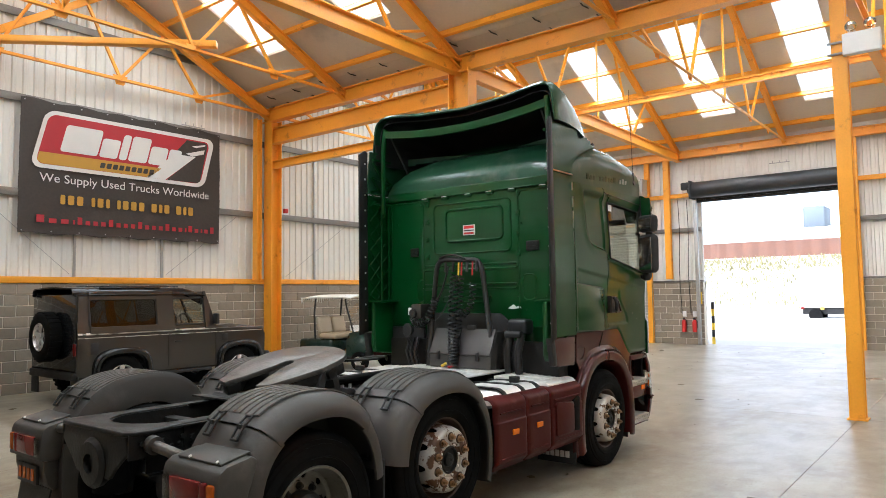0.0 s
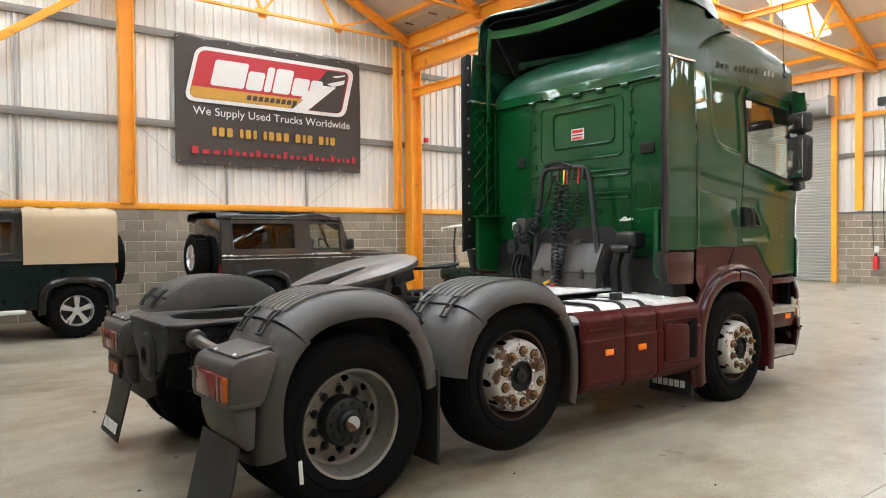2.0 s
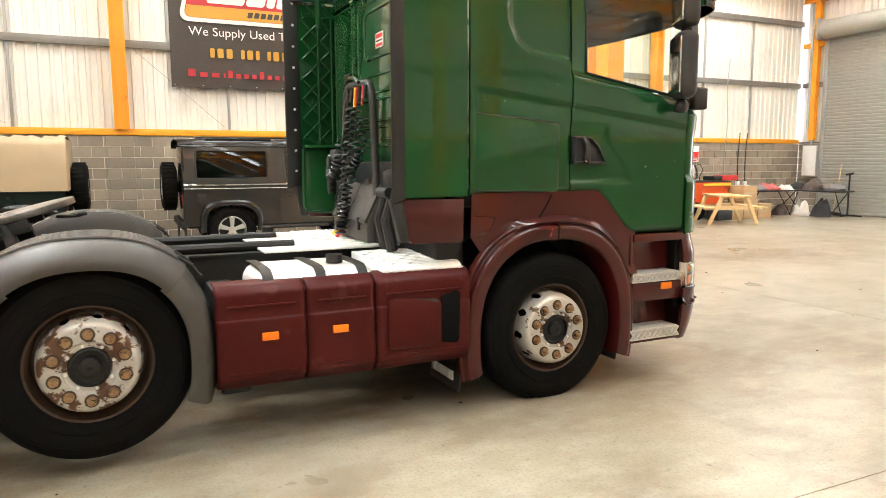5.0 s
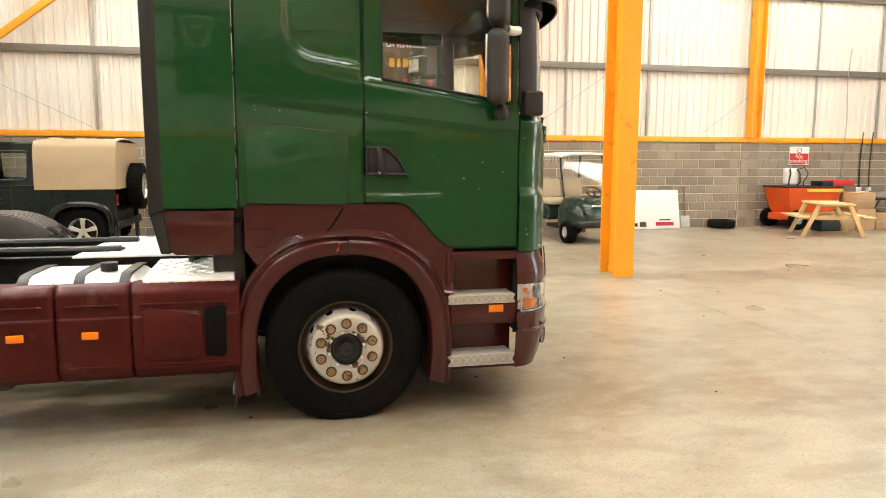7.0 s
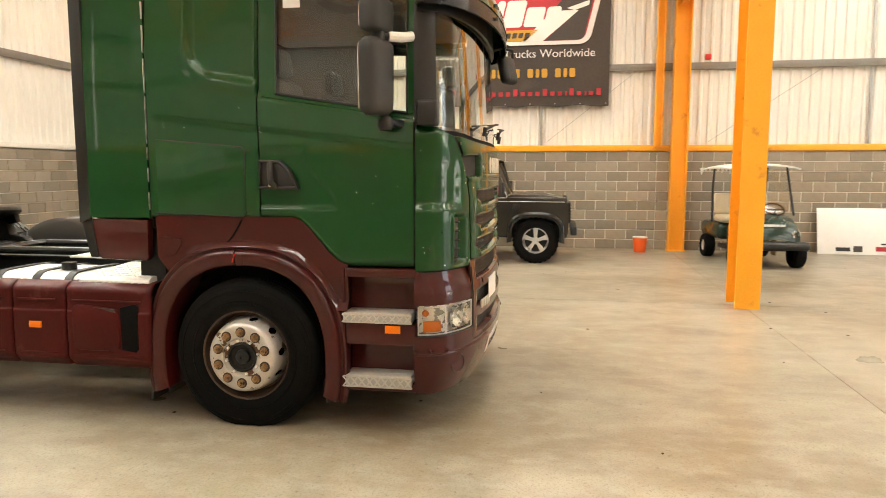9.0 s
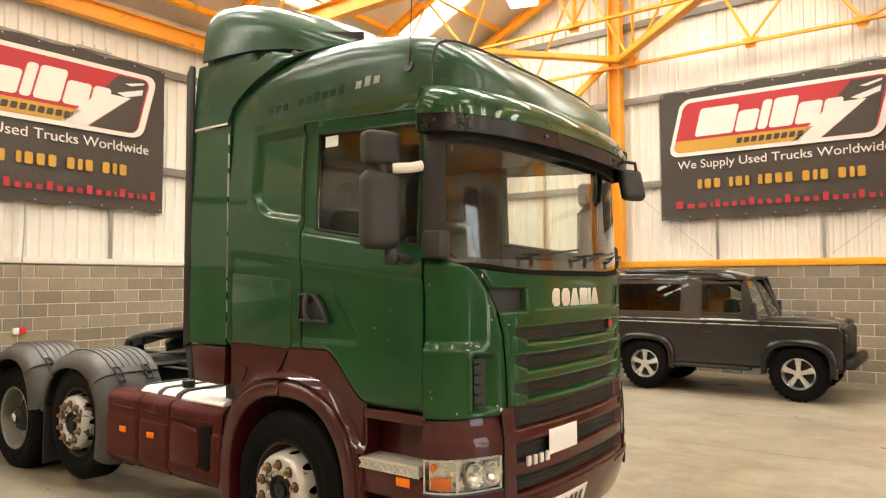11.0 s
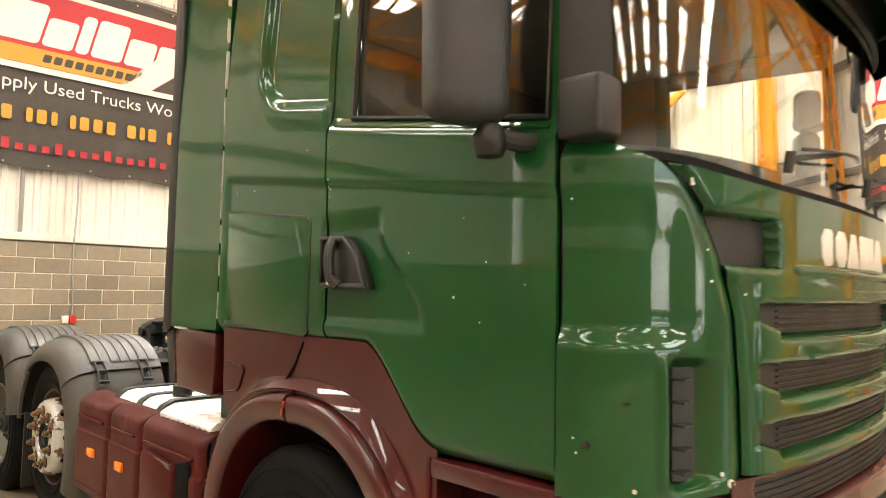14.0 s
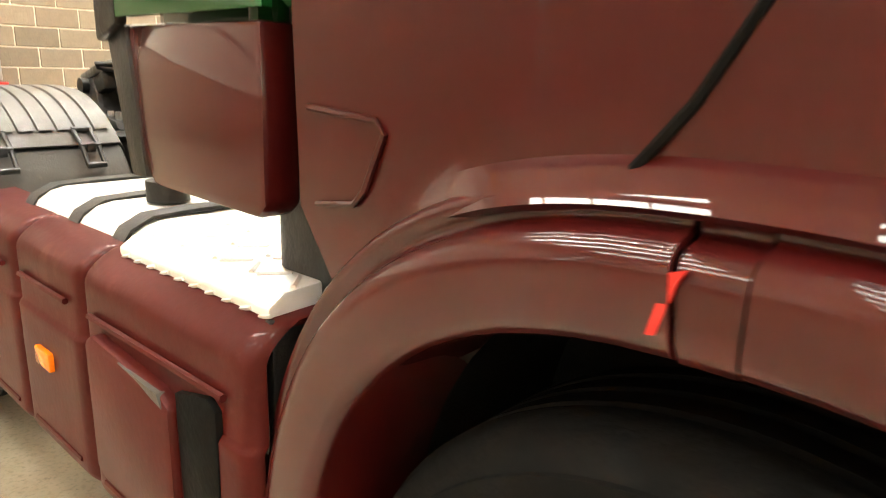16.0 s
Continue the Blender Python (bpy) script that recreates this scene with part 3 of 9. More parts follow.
YELP = mat("yellow_plastic", (0.75, 0.5, 0.03), 0.45, var=0.08)


def glass_material(name, tint, rough=0.0):
    m = bpy.data.materials.new(name)
    m.use_nodes = True
    b = m.node_tree.nodes["Principled BSDF"]
    b.inputs["Base Color"].default_value = (*tint, 1)
    b.inputs["Roughness"].default_value, b.inputs["Transmission Weight"].default_value, b.inputs["IOR"].default_value = rough, 1.0, 1.45
    MATS[name] = m
    return m


GLASS = glass_material("tinted_cab_glass", (0.93, 0.965, 0.91))
CLEAR = glass_material("clear_lens", (0.93, 0.93, 0.9), 0.03)
LIPM = mat("smoked_acrylic", (0.009, 0.006, 0.005), 0.25, var=0.2, spec=0.22)
TRUCK = pose(-3.03, 8.37, 0, 0, 0, 0.4)
truck = thing("lorry", "green and maroon six-wheeled tractor unit standing on the concrete floor", "lorry", TRUCK)

W, YS, NE = 1.205, 1.13, 2.4


def lerp(tab, v):
    return float(np.interp(v, [a for a, _ in tab], [b for _, b in tab]))


def smooth(a, b, v):
    t = min(1, max(0, (v - a) / (b - a)))
    return t * t * (3 - 2 * t)


def bow(z):
    return lerp([(0.2, 0.34), (0.5, 0.385), (0.9, 0.385), (1.05, 0.365), (1.93, 0.365), (2.7, 0.325), (2.95, 0.31)], z)


def side_x(y, z):
    """Half width of the cab's flank: tucked in above a crease, sunk at the blind rear window and round the handle."""
    crease = 2.02 - 0.115 * (y + 0.6)
    x = W + 0.008 - 0.011 * smooth(crease + 0.014, crease - 0.014, z) * smooth(-0.6, -0.56, y) - 0.035 * smooth(2.3, 2.95, z)
    # blind window: rounded lower rear corner, proud lip below
    dy, dz = y + 0.36, z - (2.2 - 0.155 * (y - 0.1))
    r = 0.2
    if dy < r and dz < r:
        d = r - math.hypot(r - dy, r - dz)
    else:
        d = min(dy, dz)
    d = min(d, 2.84 - z, (0.118 - y) * 1.5 + 0.02)
    x += -0.036 * smooth(0.0, 0.06, d) + 0.004 * smooth(-0.09, 0.0, d) * (1 - smooth(0.0, 0.03, d)) * smooth(1.98, 2.1, z)
    # lower edge rolled under
    foot = 1.375 - 0.295 * smooth(0.33, 0.70, y) if y > 0.13 else 1.37
    x -= 0.03 * max(0.0, 1 - (z - foot) / 0.05) ** 2 if z < foot + 0.05 else 0.0
    # rounded shoulder under the side window, whose frame stands back
    if y > 0.118:
        x -= 0.034 * smooth(-0.065, 0.02, z - sill(y)) * smooth(2.83, 2.75, z)
    # shallow pressing round the handle
    e = min(0.64 - 0.2 * smooth(1.47, 1.76, z) - y, (1.84 - z) * 0.35, z - 1.43, y - 0.09)
    return x - 0.012 * smooth(0.0, 0.028, e) * smooth(0.1, 0.14, y)


def wrap(phi, z, off=0.0, width=None):
    """A point of the rounded front: phi in degrees from the middle (0) to the flank (90)."""
    p = radians(abs(phi))
    w = (width or W) + off
    x, y = w * max(0.0, math.sin(p)) ** (2 / NE), YS + (bow(z) + off) * max(0.0, math.cos(p)) ** (2 / NE)
    if not width:
        x -= 0.03 * smooth(2.3, 2.95, z)
    return (math.copysign(x, phi), y, z)


def steps(a, b, n):
    return [a + (b - a) * i / n for i in range(n + 1)]


def patch(bm, p0, p1, z0, z1, off=0.0, n=16, nz=8, width=None, shape=None):
    grid(bm, [[wrap(p, z, off + (shape(p, z) if shape else 0), width) for p in steps(p0, p1, n)] for z in steps(z0, z1, nz)])
    return bm


def flank(bm, s, y0, y1, zlo, zhi, n=16, nz=16, off=0.0):
    rows = []
    for j in range(nz + 1):
        row = []
        for y in steps(y0, y1, n):
            a, b = zlo(y), zhi(y)
            z = a + (b - a) * j / nz
            row.append((s * (side_x(y, z) + off), y, z))
        rows.append(row)
    grid(bm, rows)
    return bm


def shell(bm, t=0.012):
    bmesh.ops.remove_doubles(bm, verts=bm.verts[:], dist=0.0005)
    return thick(bm, t)


def door_foot(y):
    return 1.375 - 0.295 * smooth(0.33, 0.70, y)


def sill(y):
    return 2.155 - 0.155 * (y - 0.25)


# dark inner shell behind the shut lines, and the cab's floor
bm = bmesh.new()
for s in (-1, 1):
    flank(bm, s, -0.72, 1.14, lambda y: max(1.1, door_foot(y) + 0.02), lambda y: sill(y) - 0.03, 18, 6, -0.03)
patch(bm, -90, 90, 1.08, 1.9, -0.035, 30, 4)
grid(bm, [[(x, y, 1.3) for x in (-1.15, 1.15)] for y in (-0.72, 1.3)])
thick(bm, 0.006)
part("inner_shell", bm, BLACKP, truck, "black inner shell behind the panel gaps")

for s in (-1, 1):
    bm = bmesh.new()
    flank(bm, s, -0.62, 0.125, lambda y: 1.37, lambda y: 2.9, 56, 110)
    part("side_panel", shell(bm), GREEN, truck, "glossy green sleeper side panel with a blind window recess", sharp=80)
    bm = bmesh.new()
    flank(bm, s, 0.135, 1.126, door_foot, sill, 60, 76)
    flank(bm, s, 0.137, 0.25, sill, lambda y: 2.86 - 0.05 * y, 4, 14)
    flank(bm, s, 0.25, 1.085, lambda y: 2.785 - 0.05 * y, lambda y: 2.86 - 0.05 * y, 24, 3)
    flank(bm, s, 1.085, 1.126, sill, lambda y: 2.86 - 0.05 * y, 2, 14)
    door = part("door", shell(bm), GREEN, truck, "glossy green cab door with a falling sill", sharp=80)
    bm = bmesh.new()
    flank(bm, s, 0.25, 1.085, sill, lambda y: 2.785 - 0.05 * y, 8, 6, -0.012)
    g = part("window", thick(bm, 0.005), GLASS, door, "tinted cab side window")
    g.visible_shadow = False
    bm = bmesh.new()
    e = 0.004
    loop = [(s * (side_x(y, z) + e), y, z) for y, z in [(0.25, sill(0.25)), (1.085, sill(1.085)), (1.085, 2.73), (0.25, 2.772)]]
    tube(bm, loop, 0.011, 6, True)
    part("window_seal", bm, BLACKP, door)
    bm = bmesh.new()
    tube(bm, [(s * side_x(y, sill(y) - 0.03), y, sill(y) - 0.03) for y in steps(0.16, 1.1, 10)], 0.006, 6)
    part("sill_trim", bm, GREEN, door)
    # handle: dark cup with a grip
    bm = bmesh.new()
    prism(bm, [(0.135, 1.745), (0.28, 1.74), (0.345, 1.68), (0.4, 1.56), (0.135, 1.562)], "x", s * 1.19, s * 1.222, 0.006)
    part("handle", bm, BLACKP, door, "black plastic door handle")
    bm = bmesh.new()
    tube(bm, [(s * 1.228, y, z) for y, z in [(0.145, 1.735), (0.27, 1.73), (0.335, 1.675), (0.388, 1.57), (0.145, 1.572)]], 0.011, 8, True)
    part("cup_rim", bm, MIRP, door)
    bm = bmesh.new()
    tube(bm, [(s * 1.228, 0.215, 1.73), (s * 1.25, 0.222, 1.7), (s * 1.258, 0.226, 1.65), (s * 1.252, 0.228, 1.6), (s * 1.232, 0.25, 1.572)], 0.019, 10)
    part("grip", bm, MIRP, door)
    bm = bmesh.new()
    rod(bm, (s * 1.23, 0.22, 1.585), (s * 1.254, 0.22, 1.585), 0.012, 12)
    part("lock", bm, CHROME, door)
    # locker lid below the blind window
    bm = bmesh.new()
    rim = [(-0.6, 1.42), (-0.585, 1.405), (0.01, 1.385), (0.03, 1.4), (0.035, 1.80), (0.015, 1.825), (-0.58, 1.875), (-0.6, 1.86)]
    prism(bm, rim, "x", s * 1.19, s * 1.2055, 0.003)
    lid = part("locker_lid", bm, GREEN, truck, "green locker lid with a dark seal")
    bm = bmesh.new()
    tube(bm, [(s * 1.2005, y, z) for y, z in rim], 0.0055, 6, True)
    part("seal", bm, BLACKP, lid)

for s in (-1, 1):
    bm = bmesh.new()
    flank(bm, s, 0.128, 1.13, lambda y: 2.852 - 0.05 * y, lambda y: 2.905, 20, 3, 0.002)
    strip = part("cant_rail", shell(bm, 0.02), GREEN, truck, "green rail between door and roof")
    bm = bmesh.new()
    tube(bm, [(s * (side_x(y, 2.86) + 0.006), y, 2.865 - 0.05 * y) for y in steps(0.14, 1.12, 10)], 0.005, 6)
    part("door_gap", bm, BLACKP, strip)
# stone chips on the flank
rc = random.Random(5)
for k in range(30):
    y, z = rc.uniform(-0.55, 1.1), rc.uniform(1.45, 2.12)
    if k % 3 == 0:
        y = 0.137 + rc.uniform(0.0, 0.012)
    if z > sill(y) - 0.03 or -0.62 < y < 0.06 and 1.38 < z < 1.9:
        continue
    bm = bmesh.new()
    r = rc.uniform(0.0012, 0.0028) * (2 if k == 7 else 1)
    c = Vector((side_x(y, z) - 0.001, y, z))
    rod(bm, c, c + Vector((0.0016, 0, 0)), r, 6)
    part("paint_chip", bm, SILVER, truck)

# rear wall with pressings
bm = bmesh.new()
prism(bm, [(-1.165, 1.2), (1.165, 1.2), (1.165, 2.97), (-1.165, 2.97)], "y", -0.75, -0.72, 0.01)
rear = part("rear_wall", bm, GREEN, truck, "green pressed-steel rear wall of the cab")
def pressing(x0, x1, z0, z1, d, r=0.06):
    """A rounded raised bead on the rear wall."""
    r = min(r, (z1 - z0) / 2.01, (x1 - x0) / 2.01)
    pts = []
    for cx, cz, a0 in ((x1 - r, z0 + r, -90), (x1 - r, z1 - r, 0), (x0 + r, z1 - r, 90), (x0 + r, z0 + r, 180)):
        pts += [(cx + r * math.cos(radians(a0 + 22.5 * k)), -0.751, cz + r * math.sin(radians(a0 + 22.5 * k))) for k in range(5)]
    part("pressing", tube(bmesh.new(), pts, d, 6, True), GREEN, rear)


for x0, x1, z0, z1, d in ((-0.3, 0.45, 2.36, 2.71, 0.013), (-0.47, 0.55, 2.23, 2.78, 0.009), (-1.1, -0.62, 1.45, 2.84, 0.007), (0.64, 1.1, 1.45, 2.84, 0.007),
                          (-0.62, 0.62, 2.05, 2.1, 0.011), (-0.62, 0.62, 1.84, 1.89, 0.011), (-0.35, 0.3, 1.7, 1.75, 0.01), (0.68, 0.84, 1.72, 1.98, 0.006), (-0.72, -0.6, 1.7, 1.95, 0.006)):
    pressing(x0, x1, z0, z1, d)
# seam under the dome, with the fixings of the old deflector
bm = bmesh.new()
box(bm, (-1.16, -0.768, 2.868), (1.16, -0.745, 2.884), 0.005)
part("seam_lip", bm, GREEN, rear)
for x in (-0.58, -0.3, 0.02, 0.3, 0.58, 0.95):
    bm = bmesh.new()
    box(bm, (x - 0.045, -0.775, 2.835), (x + 0.045, -0.748, 2.868), 0.006)
    part("bracket", bm, GREEN, rear)
    bm = bmesh.new()
    box(bm, (x - 0.04, -0.778, 2.862), (x + 0.03, -0.77, 2.87), 0.002)
    part("worn_edge", bm, ALU, rear)
for x, z0, z1 in ((-0.56, 2.2, 2.8), (0.64, 2.2, 2.82)):
    for k in range(4):
        zz = z0 + (z1 - z0) * k / 3
        bm = bmesh.new()
        box(bm, (x - 0.025, -0.762, zz - 0.03), (x + 0.025, -0.748, zz + 0.03), 0.006)
        fx_ = part("fixing", bm, GREEN, rear)
        bm = bmesh.new()
        rod(bm, (x, -0.76, zz), (x, -0.768, zz), 0.011, 8)
        part("fixing_bolt", bm, GREEN, fx_)
for x, w in ((-0.75, 0.12), (0.81, 0.15)):
    bm = bmesh.new()
    box(bm, (x - w / 2, -0.765, 2.215), (x + w / 2, -0.745, 2.315), 0.008)
    v = part("vent", bm, BLACKP, rear, "small black slatted vent")
    for k in range(5):
        bm = bmesh.new()
        box(bm, (x - w / 2 + 0.01, -0.772, 2.228 + 0.017 * k), (x + w / 2 - 0.01, -0.762, 2.236 + 0.017 * k))
        part("slat", bm, MIRP, v)
for x, z in ((-0.66, 2.8), (0.66, 2.82), (-0.66, 2.45), (0.68, 2.5), (-0.9, 1.95), (0.95, 1.75), (0.62, 1.75), (-0.62, 1.55), (0.98, 2.2), (-1.0, 2.6), (0.72, 1.62), (-0.45, 2.9)):
    bm = bmesh.new()
    rod(bm, (x, -0.75, z), (x, -0.764, z), 0.011, 8)
    part("bolt", bm, GREEN, rear)
bm = bmesh.new()
box(bm, (-0.06, -0.758, 2.42), (0.1, -0.752, 2.53), 0.002)
stk = part("sticker", bm, WHITEP, rear, "white and red dealer sticker")
for z0, z1, c in ((2.49, 2.52, REDP), (2.43, 2.45, REDP), (2.465, 2.475, BLACKP)):
    bm = bmesh.new()
    box(bm, (-0.045, -0.7605, z0), (0.085, -0.7575, z1))
    part("sticker_bar", bm, c, stk)
bm = bmesh.new()
prism(bm, [(0.5, 1.63), (0.56, 1.625), (0.66, 1.635), (0.64, 1.66), (0.6, 1.645), (0.57, 1.672), (0.53, 1.65)], "y", -0.7545, -0.751)
part("worn_patch", bm, ALU, rear, "bright worn patch of bare metal")

# roof dome


RH = [(-0.745, 0.17), (-0.69, 0.28), (-0.55, 0.4), (-0.3, 0.52), (0.0, 0.57), (0.5, 0.56), (0.9, 0.49), (1.14, 0.41), (1.3, 0.29), (1.4, 0.17), (1.455, 0.06)]


def roof_x(y, z):
    g = min(1.0, max(0.0, (z - 2.885) / lerp(RH, y)))
    return 1.172 * max(0.0, 1 - g ** (2 / 0.34)) ** 0.2


bm = bmesh.new()
rows = []
for y, hgt in [(-0.74, 0.0)] + RH + [(1.47, 0.0)]:
    wx = 1.172 if y <= YS else 1.172 * max(0.0, 1 - ((y - YS) / 0.345) ** NE) ** (1 / NE)
    row = []
    for k in range(33):
        a = math.pi * k / 32
        f = math.copysign(abs(math.cos(a)) ** 0.4, math.cos(a))
        row.append((wx * f, y, 2.885 + hgt * abs(math.sin(a)) ** 0.34))
    rows.append(row)
grid(bm, rows)
roof = part("roof", thick(bm, 0.012), ROOFG, truck, "glossy domed green high roof", sharp=50)
bm = bmesh.new()
grid(bm, [[(s2 * 1.172, y, z) for y in (-0.74, 1.12)] for s2, z in ((1, 2.9), (1, 2.86), (-1, 2.86), (-1, 2.9))])
part("roof_gutter", bm, GREEN, roof)
# seam ridge where the roof's front section starts
bm = bmesh.new()
tube(bm, [(1.16 * math.copysign(abs(math.cos(math.pi * k / 32)) ** 0.4, math.cos(math.pi * k / 32)), 1.16, 2.89 + 0.395 * abs(math.sin(math.pi * k / 32)) ** 0.34) for k in range(33)], 0.007, 6)
part("roof_seam", bm, BLACKP, roof)
# dark band under the dome, behind the visor
bm = bmesh.new()
patch(bm, -88, 88, 2.62, 2.93, 0.01, 40, 3)
part("header_band", thick(bm, 0.02), BLACKP, truck, "black header band over the windscreen")
# faded lettering on the roof flank, unreadable bars
for k in range(14):
    if k in (3, 10):
        continue
    bm = bmesh.new()
    y = -0.25 + 0.075 * k
    z = 2.965 + 0.004 * k
    h = 0.045 if k % 3 else 0.06
    prism(bm, [(y, z), (y + 0.045, z), (y + 0.055, z + h), (y + 0.01, z + h)], "x", 1.15, 1.1745)
    part("faded_mark", bm, SILVERD if k > 9 else FADED, roof)
# aerial
bm = bmesh.new()
rod(bm, (1.12, 1.0, 3.06), (1.175, 1.0, 3.075), 0.034, 14)
rod(bm, (1.165, 1.0, 3.08), (1.16, 1.0, 3.19), 0.011, 8)
rod(bm, (1.16, 1.0, 3.19), (1.13, 1.02, 4.2), 0.003, 6)
part("aerial", bm, BLACKP, roof)

# sun visor: green top, black lip, lights, studs
bm = bmesh.new()
grid(bm, [[wrap(p, 2.93, 0.0) for p in steps(-88, 88, 60)]] + [[wrap(p, z, 0.125 - 0.1 * ((z - 2.745) / 0.185) ** 3) for p in steps(-88, 88, 60)] for z in steps(2.925, 2.745, 8)])
visor = part("sun_visor", thick(bm, 0.02), GREEN, truck, "green sun visor with a smoked black lip")
bm = bmesh.new()
patch(bm, -88, 88, 2.645, 2.748, 0.118, 60, 3)
part("lip", thick(bm, 0.012), LIPM, visor, "smoked glossy black lip")
for s in (-1, 1):
    bm = bmesh.new()
    grid(bm, [[wrap(s * 88, z, o) for o in (0.0, 0.118)] for z in (2.645, 2.9)])
    part("visor_end", thick(bm, 0.01), GREEN, visor)
    for k in range(4):
        bm = bmesh.new()
        c = Vector(wrap(s * (43 + 3.4 * k), 2.81, 0.11))
        box(bm, c - Vector((0.028, 0.01, 0.024)), c + Vector((0.028, 0.02, 0.024)), 0.008)
        part("marker_lamp", bm, CLEAR, visor, "clear marker lamp")
    for p in (20, 60, 76):
        for z in (2.7, 2.79):
            bm = bmesh.new()
            c = Vector(wrap(s * p, z, 0.122))
            rod(bm, c, c + (c - Vector((0, 0.6, c.z))).normalized() * 0.012, 0.012, 8)
            part("stud", bm, BLACKP, visor)

# windscreen and pillars
PW = 72.5
bm = bmesh.new()
patch(bm, -PW, PW, 1.885, 2.72, -0.016, 40, 10)
ws_ = part("windscreen", thick(bm, 0.006), GLASS, truck, "large curved windscreen, lightly tinted")
ws_.visible_shadow = False
for s in (-1, 1):
    bm = bmesh.new()
    patch(bm, s * PW, s * 90, 1.97, 2.75, 0.0, 8, 8)
    part("pillar", thick(bm, 0.03), BLACKP, truck, "black windscreen pillar")
bm = bmesh.new()
grid(bm, [[wrap(p, 1.858 + 0.045 * smooth(20, 62, abs(p)) + f * (0.03 - 0.01 * smooth(30, 70, abs(p))), -0.004 - 0.012 * f) for p in steps(-72, 72, 60)] for f in (0.0, 0.33, 0.66, 1.0)])
part("scuttle", thick(bm, 0.02), RUBBER, truck, "black scuttle under the windscreen")
for x, l in ((0.62, 0.62), (-0.05, 0.62), (-0.72, 0.5)):
    bm = bmesh.new()
    p = Vector((x, YS + bow(1.9) * (1 - abs(x / W) ** NE) ** (1 / NE) + 0.03, 1.95))
    q = Vector((x - l, YS + bow(1.9) * (1 - min(0.98, abs((x - l) / W)) ** NE) ** (1 / NE) + 0.02, 2.0))
    rod(bm, p, (p + q) / 2 + Vector((0, 0.035, 0.03)), 0.009, 6)
    tube(bm, [p * (1 - f) + q * f + Vector((0, 0.05 * f * (1 - f) * 4, 0.03)) for f in steps(0.1, 1, 6)], 0.006, 6)
    rod(bm, p - Vector((0, 0, 0.04)), p + Vector((0, 0.01, 0.02)), 0.014, 8)
    part("wiper", bm, BLACKP, truck)

# corner panels with side vents
INNER = [(1.06, 37.9), (1.306, 38.5), (1.511, 39.9), (1.67, 43.7), (1.796, 48.9), (1.87, 54.0), (1.9, 58.5), (1.935, 70.0), (1.96, 86.0)]


def corner_off(p, z, q):
    """Relief of a corner panel: q is 0 at its inner edge; a ledge, the vent's pocket and a shallow scoop."""
    o = 0.012 - 0.018 * (1 - smooth(0.0, 0.05, q)) - 0.03 * smooth(1.9, 1.96, z)
    o -= 0.025 * smooth(1.42, 1.49, z) * smooth(46, 58, p) * (1 - 0.6 * smooth(1.62, 1.9, z))
    o -= 0.004 * smooth(1.67, 1.74, z) * smooth(1.84, 1.76, z) * smooth(60, 64, p)
    fr = smooth(1.075, 1.11, z) * smooth(1.42, 1.37, z)
    o -= 0.055 * fr * smooth(40.5, 51.5, p) * smooth(57.2, 56.0, p)
    o += 0.01 * fr * smooth(56.0, 57.1, p) * smooth(61, 57.6, p)
    return o


for s in (-1, 1):
    bm = bmesh.new()
    rows = []
    for z in steps(1.062, 1.955, 150):
        lo = lerp(INNER, z)
        rows.append([wrap(s * (lo + (89.3 - lo) * u), z, corner_off(lo + (89.3 - lo) * u, z, u)) for u in steps(0, 1, 60)])
    grid(bm, rows)
    cp = part("corner_panel", thick(bm, 0.02), GREEN, truck, "rounded green corner panel with an air slot", sharp=85)
    bm = bmesh.new()
    grid(bm, [[wrap(s * p, z, -0.02) for p in (51.4, 53.5, 55.6)] for z in steps(1.1, 1.38, 6)])
    slot = part("air_slot", thick(bm, 0.006), BLACKP, cp, "black vertical air slot")
    for k in range(5):
        bm = bmesh.new()
        c = Vector(wrap(s * 53.5, 1.125 + 0.057 * k, -0.014))
        box(bm, c - Vector((0.022, 0.022, 0.003)), c + Vector((0.022, 0.022, 0.003)))
        part("vane", bm, MIRP, slot)
    bm = bmesh.new()
    c = Vector(wrap(s * 80, 1.195, 0.013))
    rod(bm, c - Vector((s * 0.01, 0, 0)), c + Vector((s * 0.004, 0, 0)), 0.009, 12)
    part("plug", bm, BLACKP, cp)
    for p, z, r in ((84, 1.21, 0.003), (83, 1.175, 0.0035), (66, 1.09, 0.006), (41, 1.085, 0.012), (43, 1.11, 0.006), (46, 1.6, 0.004), (47, 1.68, 0.003), (86, 1.8, 0.003), (58, 1.46, 0.004)):
        bm = bmesh.new()
        c = Vector(wrap(s * p, z, corner_off(p, z, 0.2) + 0.0005))
        d = Vector((s * math.sin(radians(p)), math.cos(radians(p)) * 2, 0)).normalized()
        rod(bm, c - d * 0.003, c + d * 0.001, r, 7)
        part("paint_chip", bm, SILVER, cp)

# front panel with three sloped grille slots, two air intakes and a raised name plate
SLOTS = ((1.46, 1.552), (1.293, 1.388), (1.132, 1.228))


